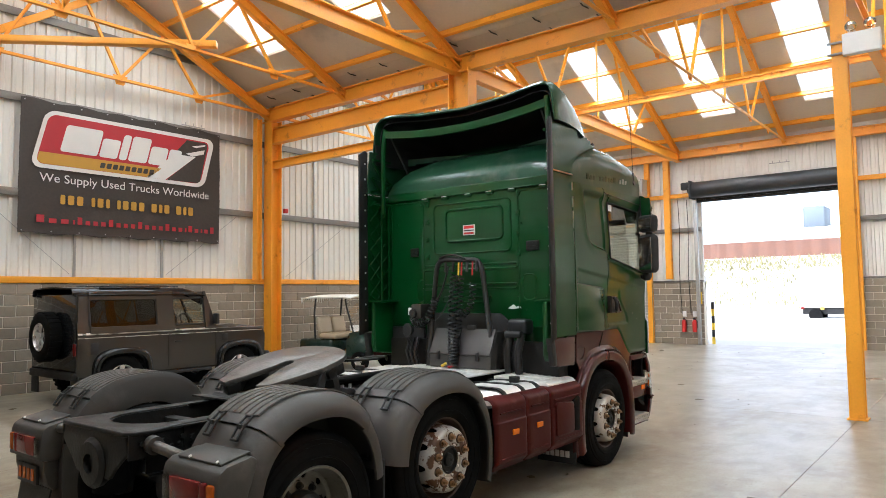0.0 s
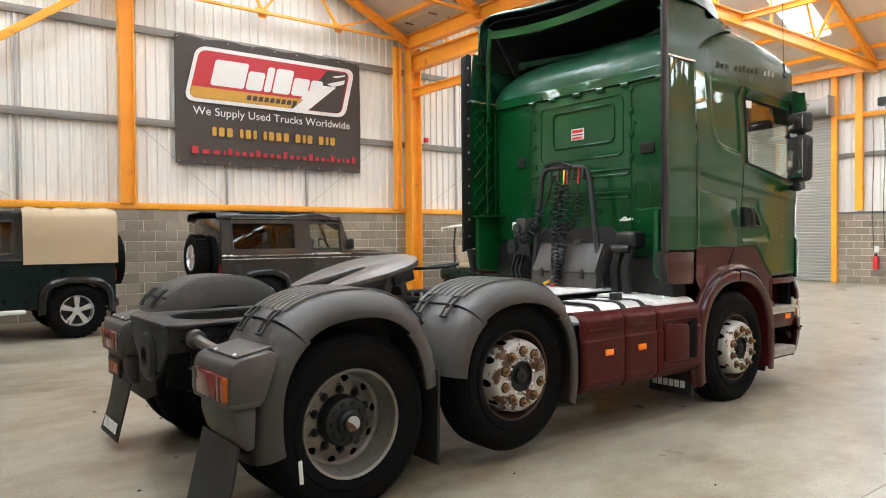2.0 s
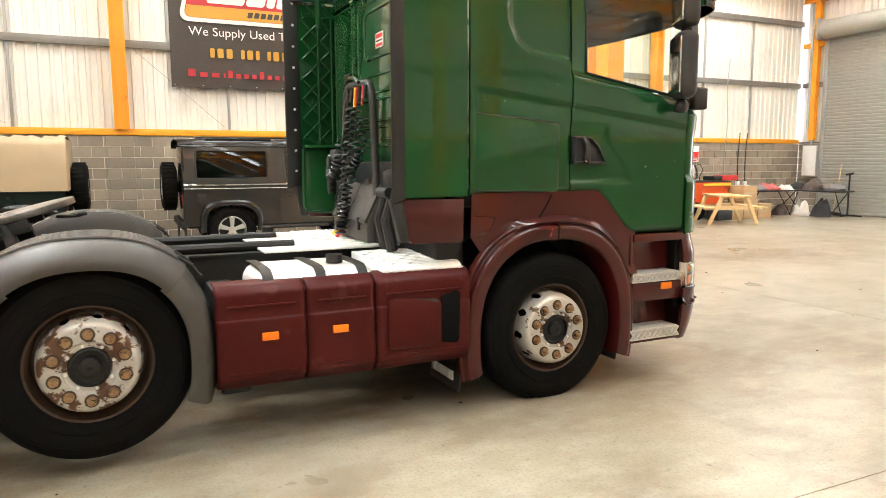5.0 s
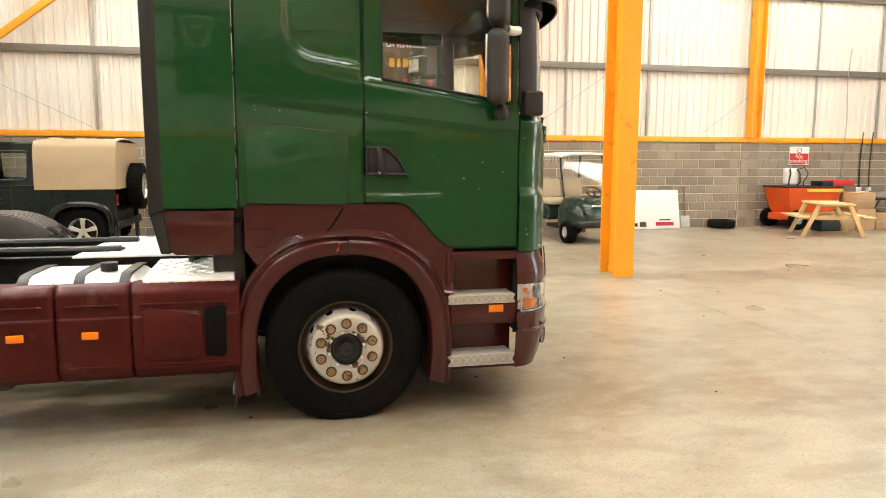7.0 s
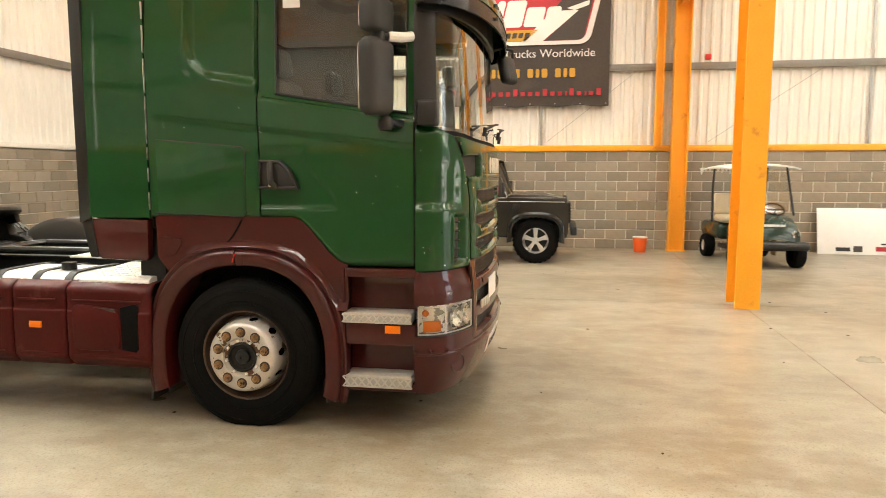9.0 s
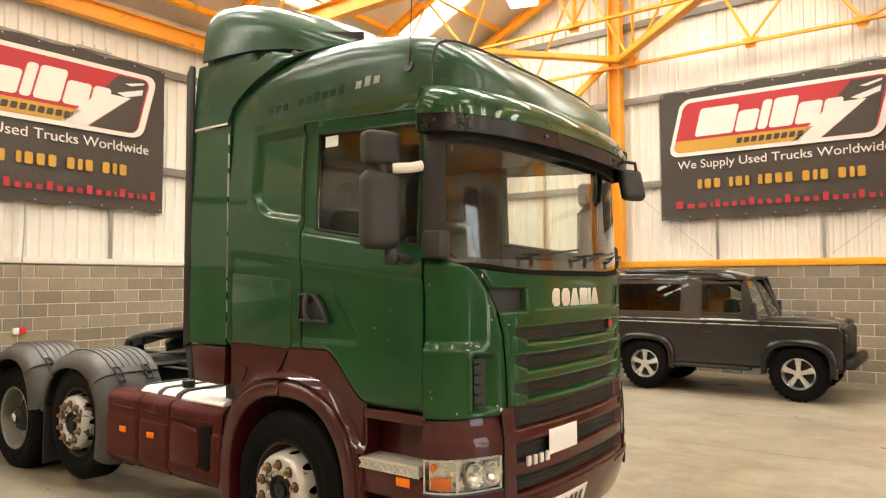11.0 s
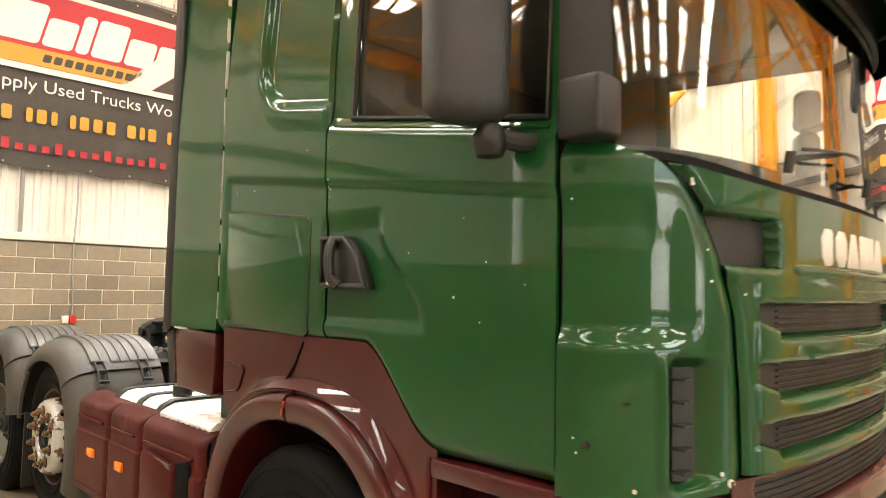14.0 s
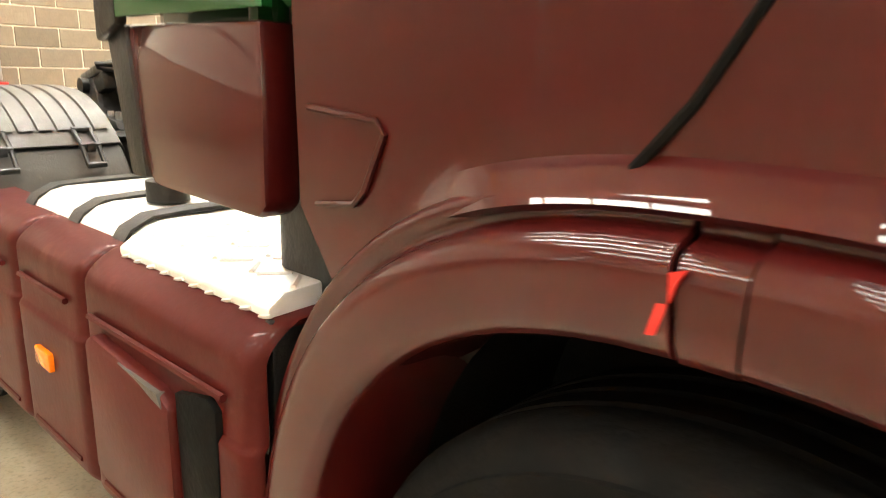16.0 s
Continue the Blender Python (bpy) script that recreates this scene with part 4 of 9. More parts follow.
def front_off(p, z, q):
    a = abs(p)
    o = 0.012 - 0.014 * smooth(0.955, 1.0, q)
    for z0, z1 in SLOTS:
        side = 32.6 - 6.0 * smooth(z0 + 0.035, z0, z)
        deep = smooth(z1 + 0.006, z1 - 0.006, z) * smooth(z0 - 0.028, z0 + 0.002, z) * smooth(side + 1.6, side, a)
        o -= 0.05 * deep
    o -= 0.05 * smooth(1.79, 1.777, z) * smooth(1.628, 1.642, z) * smooth(27.4, 29.2, a - 3.5 * (z - 1.65))
    o += 0.006 * smooth(1.625, 1.638, z) * smooth(1.652, 1.642, z) * smooth(24, 22, a)
    o -= 0.012 * smooth(1.62, 1.6, z) * smooth(33.2, 35, a)
    return o


bm = bmesh.new()
rows = []
for v in steps(0, 1, 130):
    row = []
    for u in steps(-1, 1, 110):
        z = 1.095 + v * (1.852 + 0.045 * abs(u) ** 3 - 1.095)
        p = u * (lerp(INNER, z) - 0.9)
        row.append(wrap(p, z, front_off(p, z, abs(u))))
    rows.append(row)
grid(bm, rows)
front = part("front_panel", thick(bm, 0.012), GREEN, truck, "green front panel with three grille openings", sharp=75)
for z0, z1 in SLOTS:
    bm = bmesh.new()
    grid(bm, [[wrap(u * (32.5 - 6.0 * smooth(z0 + 0.035, z0, z)), z, -0.018) for u in steps(-1, 1, 40)] for z in steps(z0 + 0.002, z1 - 0.004, 8)])
    gr = part("grille", thick(bm, 0.003), BLACKP, front, "black mesh grille")
    for k in range(5):
        bm = bmesh.new()
        z = z0 + 0.012 + 0.017 * k
        tube(bm, [wrap(p, z, -0.013) for p in steps(-26, 26, 20)], 0.0035, 5)
        part("grille_bar", bm, BLACKP, gr)
for s in (-1, 1):
    bm = bmesh.new()
    grid(bm, [[wrap(s * (29.3 + 3.5 * (z - 1.65) + f * (lerp(INNER, z) - 30.3 - 3.5 * (z - 1.65))), z, -0.018) for f in steps(0, 1, 10)] for z in steps(1.636, 1.782, 6)])
    part("air_intake", thick(bm, 0.004), BLACKP, front, "dark air intake beside the raised letters")
for k, (x0, x1) in enumerate(((0.385, 0.268), (0.265, 0.15), (0.15, 0.015), (0.01, -0.115), (-0.122, -0.168), (-0.165, -0.3))):
    bm = bmesh.new()
    xm = (x0 + x1) / 2
    yb = Vector(wrap(0, 1.72, 0.012)).y - (bow(1.72) + 0.012) * (1 - (1 - abs(xm / W) ** NE) ** (1 / NE))
    c = 0.028 if k < 2 else 0.006
    t = 0.04 if k in (2, 5) else 0.0
    prism(bm, [(x0 - c, 1.66), (x1 + c, 1.66), (x1, 1.66 + c), (x1 + t, 1.775 - c), (x1 + t + c, 1.775), (x0 - t - c, 1.775), (x0 - t, 1.775 - c), (x0, 1.66 + c)], "y", yb - 0.012, yb + 0.014, 0.004)
    part("letter_block", bm, SILVER, front, "silver raised block of the maker's lettering")
bm = bmesh.new()
lathe_c = Vector(wrap(-24, 1.512, -0.012))
rod(bm, lathe_c, lathe_c + Vector((0, 0.03, 0)), 0.038, 20)
em = part("emblem", bm, CHROME, front, "small round emblem")
bm = bmesh.new()
rod(bm, lathe_c + Vector((0, 0.03, 0)), lathe_c + Vector((0, 0.034, 0)), 0.028, 16)
part("emblem_face", bm, REDP, em)
for p, z, r in ((52, 1.862, 0.016), (47, 1.86, 0.01), (30, 1.1, 0.008), (-8, 1.115, 0.008), (38, 1.58, 0.006)):
    bm = bmesh.new()
    c = Vector(wrap(p * 0.97, z - 0.012, 0.012))
    box(bm, c - Vector((r, 0.004, r * 0.6)), c + Vector((r, 0.002, r * 0.6)), 0.002)
    part("paint_chip", bm, SILVER, front)

# lower front: maroon grille surround, bumper, lamps
LOWS = ((0.6, 0.69), (0.775, 0.875), (0.965, 1.075))


def lower_off(p, z):
    o = 0.015
    for z0, z1 in LOWS:
        o -= 0.055 * smooth(z1 + 0.006, z1 - 0.004, z) * smooth(z0 - 0.012, z0 + 0.004, z) * smooth(34.5, 33, abs(p))
    return o


bm = bmesh.new()
grid(bm, [[wrap(p, z, lower_off(p, z)) for p in steps(-41, 41, 80)] for z in steps(0.56, 1.09, 80)])
lower = part("lower_grille", thick(bm, 0.012), MAROON, truck, "maroon lower grille surround", sharp=60)
for z0, z1 in LOWS:
    bm = bmesh.new()
    patch(bm, -33.4, 33.4, z0 + 0.003, z1 - 0.004, -0.018, 30, 2)
    gr = part("grille", thick(bm, 0.003), BLACKP, lower, "black mesh grille")
    for k in range(5):
        bm = bmesh.new()
        tube(bm, [wrap(p, z0 + 0.014 + 0.018 * k, -0.013) for p in steps(-33, 33, 20)], 0.0035, 5)
        part("grille_bar", bm, BLACKP, gr)
bm = bmesh.new()
grid(bm, [[wrap(p, z, 0.022) for p in steps(3.0, 17.6, 6)] for z in (0.768, 0.917)])
part("blank_plate", thick(bm, 0.004), WHITEP, lower, "blank white plate on the lower grille")
for k in range(4):
    bm = bmesh.new()
    c = Vector(wrap(28.6 - 3.3 * k, 0.767, 0.016))
    box(bm, c - Vector((0.02, 0.006, 0.028)), c + Vector((0.02, 0.012, 0.028)), 0.004)
    part("badge_bar", bm, SILVER, lower)
bm = bmesh.new()
patch(bm, -90, 90, 0.27, 0.56, 0.03, 50, 8, shape=lambda p, z: -0.05 * (1 - (z - 0.27) / 0.29) ** 2)
for s in (-1, 1):
    patch(bm, s * 41.5, s * 90, 0.56, 0.655, 0.03, 18, 3)
    patch(bm, s * 41.5, s * 90, 0.845, 1.05, 0.02, 18, 5, shape=lambda p, z: -0.03 * smooth(0.9, 1.05, z))
bumper = part("bumper", shell(bm, 0.025), MAROON, truck, "maroon wraparound bumper with scuffs")
bm = bmesh.new()
patch(bm, -90, 90, 0.5, 1.1, -0.06, 40, 3)
part("bumper_backing", thick(bm, 0.01), BLACKP, bumper)
bm = bmesh.new()
grid(bm, [[wrap(p, z, 0.034 - 0.05 * (1 - (z - 0.27) / 0.29) ** 2) for p in steps(-0.5, 18.5, 8)] for z in (0.372, 0.5)])
plate = part("number_plate", thick(bm, 0.004), WHITEP, bumper, "white number plate with dark bars")
for k in range(7):
    bm = bmesh.new()
    p = 17.2 - 2.35 * k - (0.8 if k > 3 else 0)
    grid(bm, [[wrap(q, z, 0.041 - 0.05 * (1 - (z - 0.27) / 0.29) ** 2) for q in (p, p - 1.1)] for z in (0.402, 0.472)])
    part("plate_bar", thick(bm, 0.002), BLACKP, plate)
REFLM = mat("satin_lamp_reflector", (0.78, 0.76, 0.7), 0.28, metal=0.7, var=0.08, scale=20)
for s in (-1, 1):
    hl = thing("headlamp", "", "", None)
    hl.name, hl.parent = "headlamp", truck
    bm = bmesh.new()
    patch(bm, s * 42.5, s * 88, 0.66, 0.84, -0.03, 16, 3)
    part("reflector", thick(bm, 0.01), REFLM, hl)
    bm = bmesh.new()
    patch(bm, s * 42.5, s * 66, 0.66, 0.84, 0.028, 12, 4)
    part("lens", thick(bm, 0.006), CLEAR, hl, "clear headlamp lens")
    bm = bmesh.new()
    patch(bm, s * 70.5, s * 84.5, 0.675, 0.742, 0.004, 8, 3)
    part("indicator", thick(bm, 0.012), AMBER, hl, "amber indicator lens")
    bm = bmesh.new()
    c = Vector(wrap(s * 83, 0.795, -0.005))
    rod(bm, c, c + Vector((s * 0.012, 0.006, 0)), 0.02, 16)
    part("side_bulb", bm, AMBER, hl, "amber bulb")
    bm = bmesh.new()
    patch(bm, s * 66.5, s * 88, 0.66, 0.84, 0.028, 8, 3)
    part("side_lens", thick(bm, 0.006), CLEAR, hl)
    bm = bmesh.new()
    patch(bm, s * 65.7, s * 67.3, 0.66, 0.84, 0.024, 2, 3)
    for z0, z1 in ((0.66, 0.668), (0.832, 0.84)):
        patch(bm, s * 42.5, s * 88, z0, z1, 0.027, 16, 1)
    for p0, p1 in ((42.5, 43.6), (87, 88)):
        patch(bm, s * p0, s * p1, 0.66, 0.84, 0.027, 1, 3)
    part("lens_rim", thick(bm, 0.006), WHITEP, hl, "pale rim round the lens")
    for q, z in ((58.5, 0.75), (48.5, 0.75)):
        bm = bmesh.new()
        c = Vector(wrap(s * q, z, -0.026))
        d = Vector((s * 0.35, 0.94, 0))
        lathe(bm, [(0.012, 0.0), (0.035, 0.008), (0.055, 0.024), (0.064, 0.042), (0.067, 0.042), (0.07, 0.02)], 28, Matrix.Translation(c) @ d.to_track_quat("X", "Z").to_matrix().to_4x4())
        bmesh.ops.delete(bm, geom=[f for f in bm.faces if len(f.verts) > 10], context="FACES_ONLY")
        part("bulb_cup", bm, REFLM, hl)
        bm = bmesh.new()
        rod(bm, c, c + d * 0.03, 0.011, 12)
        part("bulb", bm, WHITEP, hl)
    bm = bmesh.new()
    c = Vector(wrap(s * 56, 0.45, 0.012))
    d = (c - Vector((s * 0.6, 0.7, c.z))).normalized()
    rod(bm, c - d * 0.02, c + d * 0.012, 0.06, 24)
    part("fog_lamp_cover", bm, MAROON, bumper)
    u, v = d.cross(Vector((0, 0, 1))).normalized(), Vector((0, 0, 1))
    bm = bmesh.new()
    tube(bm, [tuple(c + d * 0.012 + 0.061 * (math.cos(math.pi * k / 12) * u + math.sin(math.pi * k / 12) * v)) for k in range(24)], 0.004, 5, True)
    part("cover_gap", bm, BLACKP, bumper)
    bm = bmesh.new()
    tube(bm, [wrap(s * p, 0.652, 0.031) for p in steps(42, 88, 20)], 0.005, 6)
    part("lamp_seam", bm, BLACKP, bumper)
    bm = bmesh.new()
    tube(bm, [wrap(s * 41, z, 0.028) for z in steps(0.57, 1.05, 8)], 0.005, 6)
    part("grille_seam", bm, BLACKP, bumper)
    bm = bmesh.new()
    tube(bm, [wrap(s * p, 0.535, 0.031) for p in steps(22, 88, 24)], 0.009, 6)
    part("bumper_ridge", bm, MAROON, bumper)

# entrance steps between the arch and the bumper
for s in (-1, 1):
    st = thing("entrance_steps", "", "", None)
    st.parent = truck
    bm = bmesh.new()
    box(bm, (s * 0.7, 0.66, 0.29), (s * 1.05, 1.14, 1.07), 0.01)
    part("step_well", bm, MAROON, st, "maroon step well")
    for z0, z1 in ((1.01, 1.07), (0.58, 0.72), (0.28, 0.34)):
        bm = bmesh.new()
        box(bm, (s * 1.04, 0.682, z0), (s * 1.205, 1.14, z1), 0.014)
        part("step_rail", bm, MAROON, st)
    bm = bmesh.new()
    box(bm, (s * 1.0, 0.655, 0.28), (s * 1.2, 0.68, 1.07), 0.01)
    part("step_cheek", bm, MAROON, st)
    for z0, z1 in ((0.722, 0.785), (0.305, 0.382)):
        bm = bmesh.new()
        box(bm, (s * 0.95, 0.665, z0), (s * 1.215, 1.115, z1), 0.018)
        tr = part("tread", bm, GALV, st, "pale expanded-metal step tread")
        bm = bmesh.new()
        box(bm, (s * 0.96, 0.675, z1 - 0.004), (s * 1.212, 1.105, z1 + 0.003), 0.002)
        part("tread_top", bm, TREAD, tr)
        for zz in (z0 + 0.006, z1 - 0.006):
            bm = bmesh.new()
            tube(bm, [(s * 1.216, 0.67, zz), (s * 1.216, 1.11, zz)], 0.006, 5)
            part("tread_edge", bm, TREAD, tr)
        for k in range(9):
            for d in (-1, 1):
                bm = bmesh.new()
                y = 0.69 + 0.05 * k
                tube(bm, [(s * 1.218, y - 0.025 * d, z0 + 0.005), (s * 1.218, y + 0.025 * d, z1 - 0.006)], 0.006, 4)
                part("rib", bm, TREAD, tr)
    bm = bmesh.new()
    box(bm, (s * 1.2, 0.94, 0.66), (s * 1.213, 1.04, 0.71), 0.004)
    part("side_marker", bm, AMBER, st, "amber side marker")

# side fairings behind the cab
for s in (-1, 1):
    fa = thing("side_fairing", "", "", None)
    fa.parent = truck
    bm = bmesh.new()
    grid(bm, [[(s * (1.213 - 0.02 * smooth(2.2, 2.95, z) + 0.012 * smooth(-0.7, -1.05, y)), y, z) for y in steps(-1.06, -0.635, 8)] for z in steps(1.37, 2.94, 20)])
    part("lower_panel", thick(bm, 0.016), GREEN, fa, "glossy green side fairing behind the cab")
    bm = bmesh.new()
    rows = []
    for j in range(15):
        row = []
        for y in steps(-1.06, 0.3, 24):
            u = min(1.0, max(0.0, (y + 0.66) / 0.96))
            lo = 2.962 + 0.44 * (0.7 * math.sqrt(1 - (1 - u) ** 2) + 0.3 * u)
            hi = lerp([(-1.06, 3.445), (-0.6, 3.445), (0.3, 3.42)], y)
            z = lo + (hi - lo) * j / 14
            row.append((s * min(1.205 - 0.06 * ((z - 2.96) / 0.62) ** 2, roof_x(y, z) + 0.02 + 0.04 * smooth(0.28, 0.0, y) + 1.5 * smooth(-0.05, -0.6, y)), y, z))
        rows.append(row)
    grid(bm, rows)
    up = part("upper_panel", thick(bm, 0.016), ROOFG, fa, "green upper fairing blending into the roof")
    bm = bmesh.new()
    edge = [p for p in rows[0] if p[1] > -0.7]
    grid(bm, [edge, [(s * (roof_x(y, z) - 0.02), y, z + 0.004) for x, y, z in edge]])
    part("edge_return", thick(bm, 0.006), ROOFG, up)
    bm = bmesh.new()
    back = 0.05 if s < 0 else 0.0
    prism(bm, [(-1.135 - back, 1.33), (-1.05, 1.36), (-1.05, 3.44), (-1.09, 3.46), (-1.135 - back, 3.4)], "x", s * 1.203, s * 1.228, 0.008)
    part("rubber_edge", bm, BLACKP, fa, "black rubber edge strip")
    for k in range(11):
        bm = bmesh.new()
        rod(bm, (s * 1.198, -1.105, 1.5 + 0.18 * k), (s * 1.194, -1.105, 1.5 + 0.18 * k), 0.012, 8)
        part("rivet", bm, ALU, fa)
    # crossing ribs on the inner face, a pocket at its foot
    for k in range(11):
        for d in (1, -1):
            bm = bmesh.new()
            z = 1.62 + 0.17 * k
            z2 = min(3.1, max(1.6, z + 0.36 * d))
            rod(bm, (s * (1.187 - 0.06 * max(0.0, (z - 2.9) / 0.62)), -1.03, z), (s * (1.187 - 0.06 * max(0.0, (z2 - 2.9) / 0.62)), -0.67, z2), 0.009, 5)
            part("stiffener", bm, GREEN, fa)
    bm = bmesh.new()
    prism(bm, [(-1.07, 1.7), (-1.08, 1.2), (-1.05, 1.14), (-0.8, 1.11), (-0.74, 1.15), (-0.66, 1.7)], "x", s * 1.1, s * 1.14, 0.012)
    pk = part("pocket", bm, GREEN, fa, "green moulded pocket inside the fairing")
    bm = bmesh.new()
    tube(bm, [(s * 1.095, y, z) for y, z in [(-1.06, 1.68), (-1.065, 1.2), (-1.04, 1.15), (-0.8, 1.125), (-0.76, 1.16), (-0.69, 1.68)]], 0.012, 8)
    part("rim", bm, GREEN, pk)
    bm = bmesh.new()
    box(bm, (s * 1.0, -1.06, 1.7), (s * 1.19, -0.62, 1.725), 0.008)
    part("shelf", bm, GREEN, fa)
    bm = bmesh.new()
    tube(bm, [(s * 1.13, -0.9, 1.72), (s * 1.13, -0.9, 2.84), (s * 1.13, -0.78, 2.84), (s * 1.13, -0.78, 1.72)], 0.012, 8)
    for z in (2.84, 3.35):
        rod(bm, (s * 1.13, -1.04, z), (s * 1.13, -0.74, z), 0.014, 8)
    part("stay", bm, GREEN, fa)
    bm = bmesh.new()
    box(bm, (s * 1.17, -1.12, 2.945), (s * 1.215, -0.64, 2.96))
    part("trim_strip", bm, CHROME, fa, "bright strip in the seam")
    # worn bare edge along the shut line
    rw = random.Random(8)
    z = 1.42
    while z < 2.85:
        h = rw.uniform(0.06, 0.3)
        bm = bmesh.new()
        box(bm, (s * 1.198, -0.637, z), (s * 1.2125, -0.6335, min(2.88, z + h)))
        part("worn_edge", bm, SILVER, fa)
        z += h + rw.uniform(0.01, 0.07)
    # maroon skirt under the fairing
    bm = bmesh.new()
    prism(bm, [(-1.06, 1.36), (-0.655, 1.355), (-0.66, 1.1), (-0.68, 1.08), (-1.0, 1.09), (-1.03, 1.12)], "x", s * 1.14, s * 1.205, 0.01)
    part("skirt", bm, MAROON, fa, "maroon skirt panel")
    bm = bmesh.new()
    prism(bm, [(-1.14, 1.36), (-1.06, 1.36), (-1.02, 1.1), (-1.08, 1.1)], "x", s * 1.15, s * 1.21, 0.01)
    part("skirt_rubber", bm, BLACKP, fa)

# roof spoiler: a hollow foil standing clear of the fairings, its rear lip sagging in the middle
SPT = [(0.42, 0.62, 3.445, 3.415), (0.36, 0.78, 3.478, 3.395), (0.25, 0.92, 3.54, 3.375), (0.1, 1.02, 3.62, 3.385), (-0.15, 1.11, 3.765, 3.43), (-0.4, 1.165, 3.88, 3.455), (-0.65, 1.2, 3.94, 3.46),
       (-0.85, 1.215, 3.945, 3.46), (-0.93, 1.215, 3.925, 3.455), (-0.96, 1.21, 3.895, 3.455)]
bm = bmesh.new()
rows = []
for y, wx, zt, zb in SPT:
    row = []
    back = smooth(0.0, -0.9, y)
    for k in range(61):
        a = math.pi * k / 60
        f = math.copysign(abs(math.cos(a)) ** (0.6 - 0.34 * back), math.cos(a))
        g = abs(math.sin(a)) ** (0.5 - 0.22 * back)
        row.append((wx * f * (1 - 0.04 * g), y + 0.12 * (1 - f * f) * back + 0.06 * (1 - f * f) * (1 - back), zb + (zt - zb) * g - 0.11 * back * (1 - f * f)))
    rows.append(row)
grid(bm, rows)
sp = part("roof_spoiler", thick(bm, 0.016), ROOFG, truck, "green roof air deflector, open at the back", sharp=60)
bm = bmesh.new()
grid(bm, [[(x, y, z - 0.09 * (1 - (x / 1.1) ** 2)) for x in steps(-1.1, 1.1, 16)] for y, z in ((-0.86, 3.7), (-0.9, 3.7), (-0.9, 3.62), (-0.86, 3.62))])
part("cross_bar", thick(bm, 0.006), GREEN, sp)
# black sheets stand in for the shaded gap between deflector and fairings
for s in (-1, 1):
    bm = bmesh.new()
    grid(bm, [[(s * (lerp([(-1.0, 1.165), (-0.4, 1.12), (-0.15, 1.05), (0.1, 0.95), (0.3, 0.8)], y)), y, z) for y in steps(-0.96, 0.3, 12)] for z in (3.3, 3.42, 3.54)])
    part("gap_skirt", thick(bm, 0.006), BLACKP, sp, "black sheet standing for the shade in the gap under the deflector")
# black liner puts the shade of the hollow deflector into its colour
bm = bmesh.new()
rows = []
for y, wx, zt, zb in [(-0.9, 1.2, 3.875, 3.455)] + [q for q in SPT[::-1] if -0.88 < q[0] < 0.2]:
    row = []
    back = smooth(0.0, -0.9, y)
    for k in range(31):
        a = math.pi * k / 30
        f = math.copysign(abs(math.cos(a)) ** (0.6 - 0.34 * back), math.cos(a))
        g = abs(math.sin(a)) ** (0.5 - 0.22 * back)
        row.append(((wx - 0.035) * f * (1 - 0.04 * g), y + 0.12 * (1 - f * f) * back + 0.06 * (1 - f * f) * (1 - back), zb + (zt - 0.04 - zb) * g - 0.11 * back * (1 - f * f)))
    rows.append(row)
grid(bm, rows)
part("inner_skin", thick(bm, 0.006), BLACKP, sp, "black liner standing for the shade inside the deflector", sharp=60)
for s in (-1, 1):
    bm = bmesh.new()
    tube(bm, [(s * 1.0, -0.55, 3.2), (s * 1.0, -0.88, 3.64)], 0.016, 8)
    part("strut", bm, BLACKP, sp)
    bm = bmesh.new()
    tube(bm, [(s * 1.1, -0.9, 2.72), (s * 1.1, -0.9, 3.4), (s * 1.08, -0.88, 3.72)], 0.028, 8)
    part("edge_post", bm, GREEN, sp)
    bm = bmesh.new()
    rod(bm, (s * 1.125, -0.02, 3.36), (s * 1.15, -0.02, 3.365), 0.02, 14)
    part("fixing", bm, BLACKP, sp)

# ---- lower flanks, arches and chassis ----


def arch_pt(th, ry, rz, yc, zc, n=2.4):
    c, s_ = math.cos(th), math.sin(th)
    return yc + ry * math.copysign(abs(c) ** (2 / n), c), zc + rz * math.copysign(abs(s_) ** (2 / n), s_)


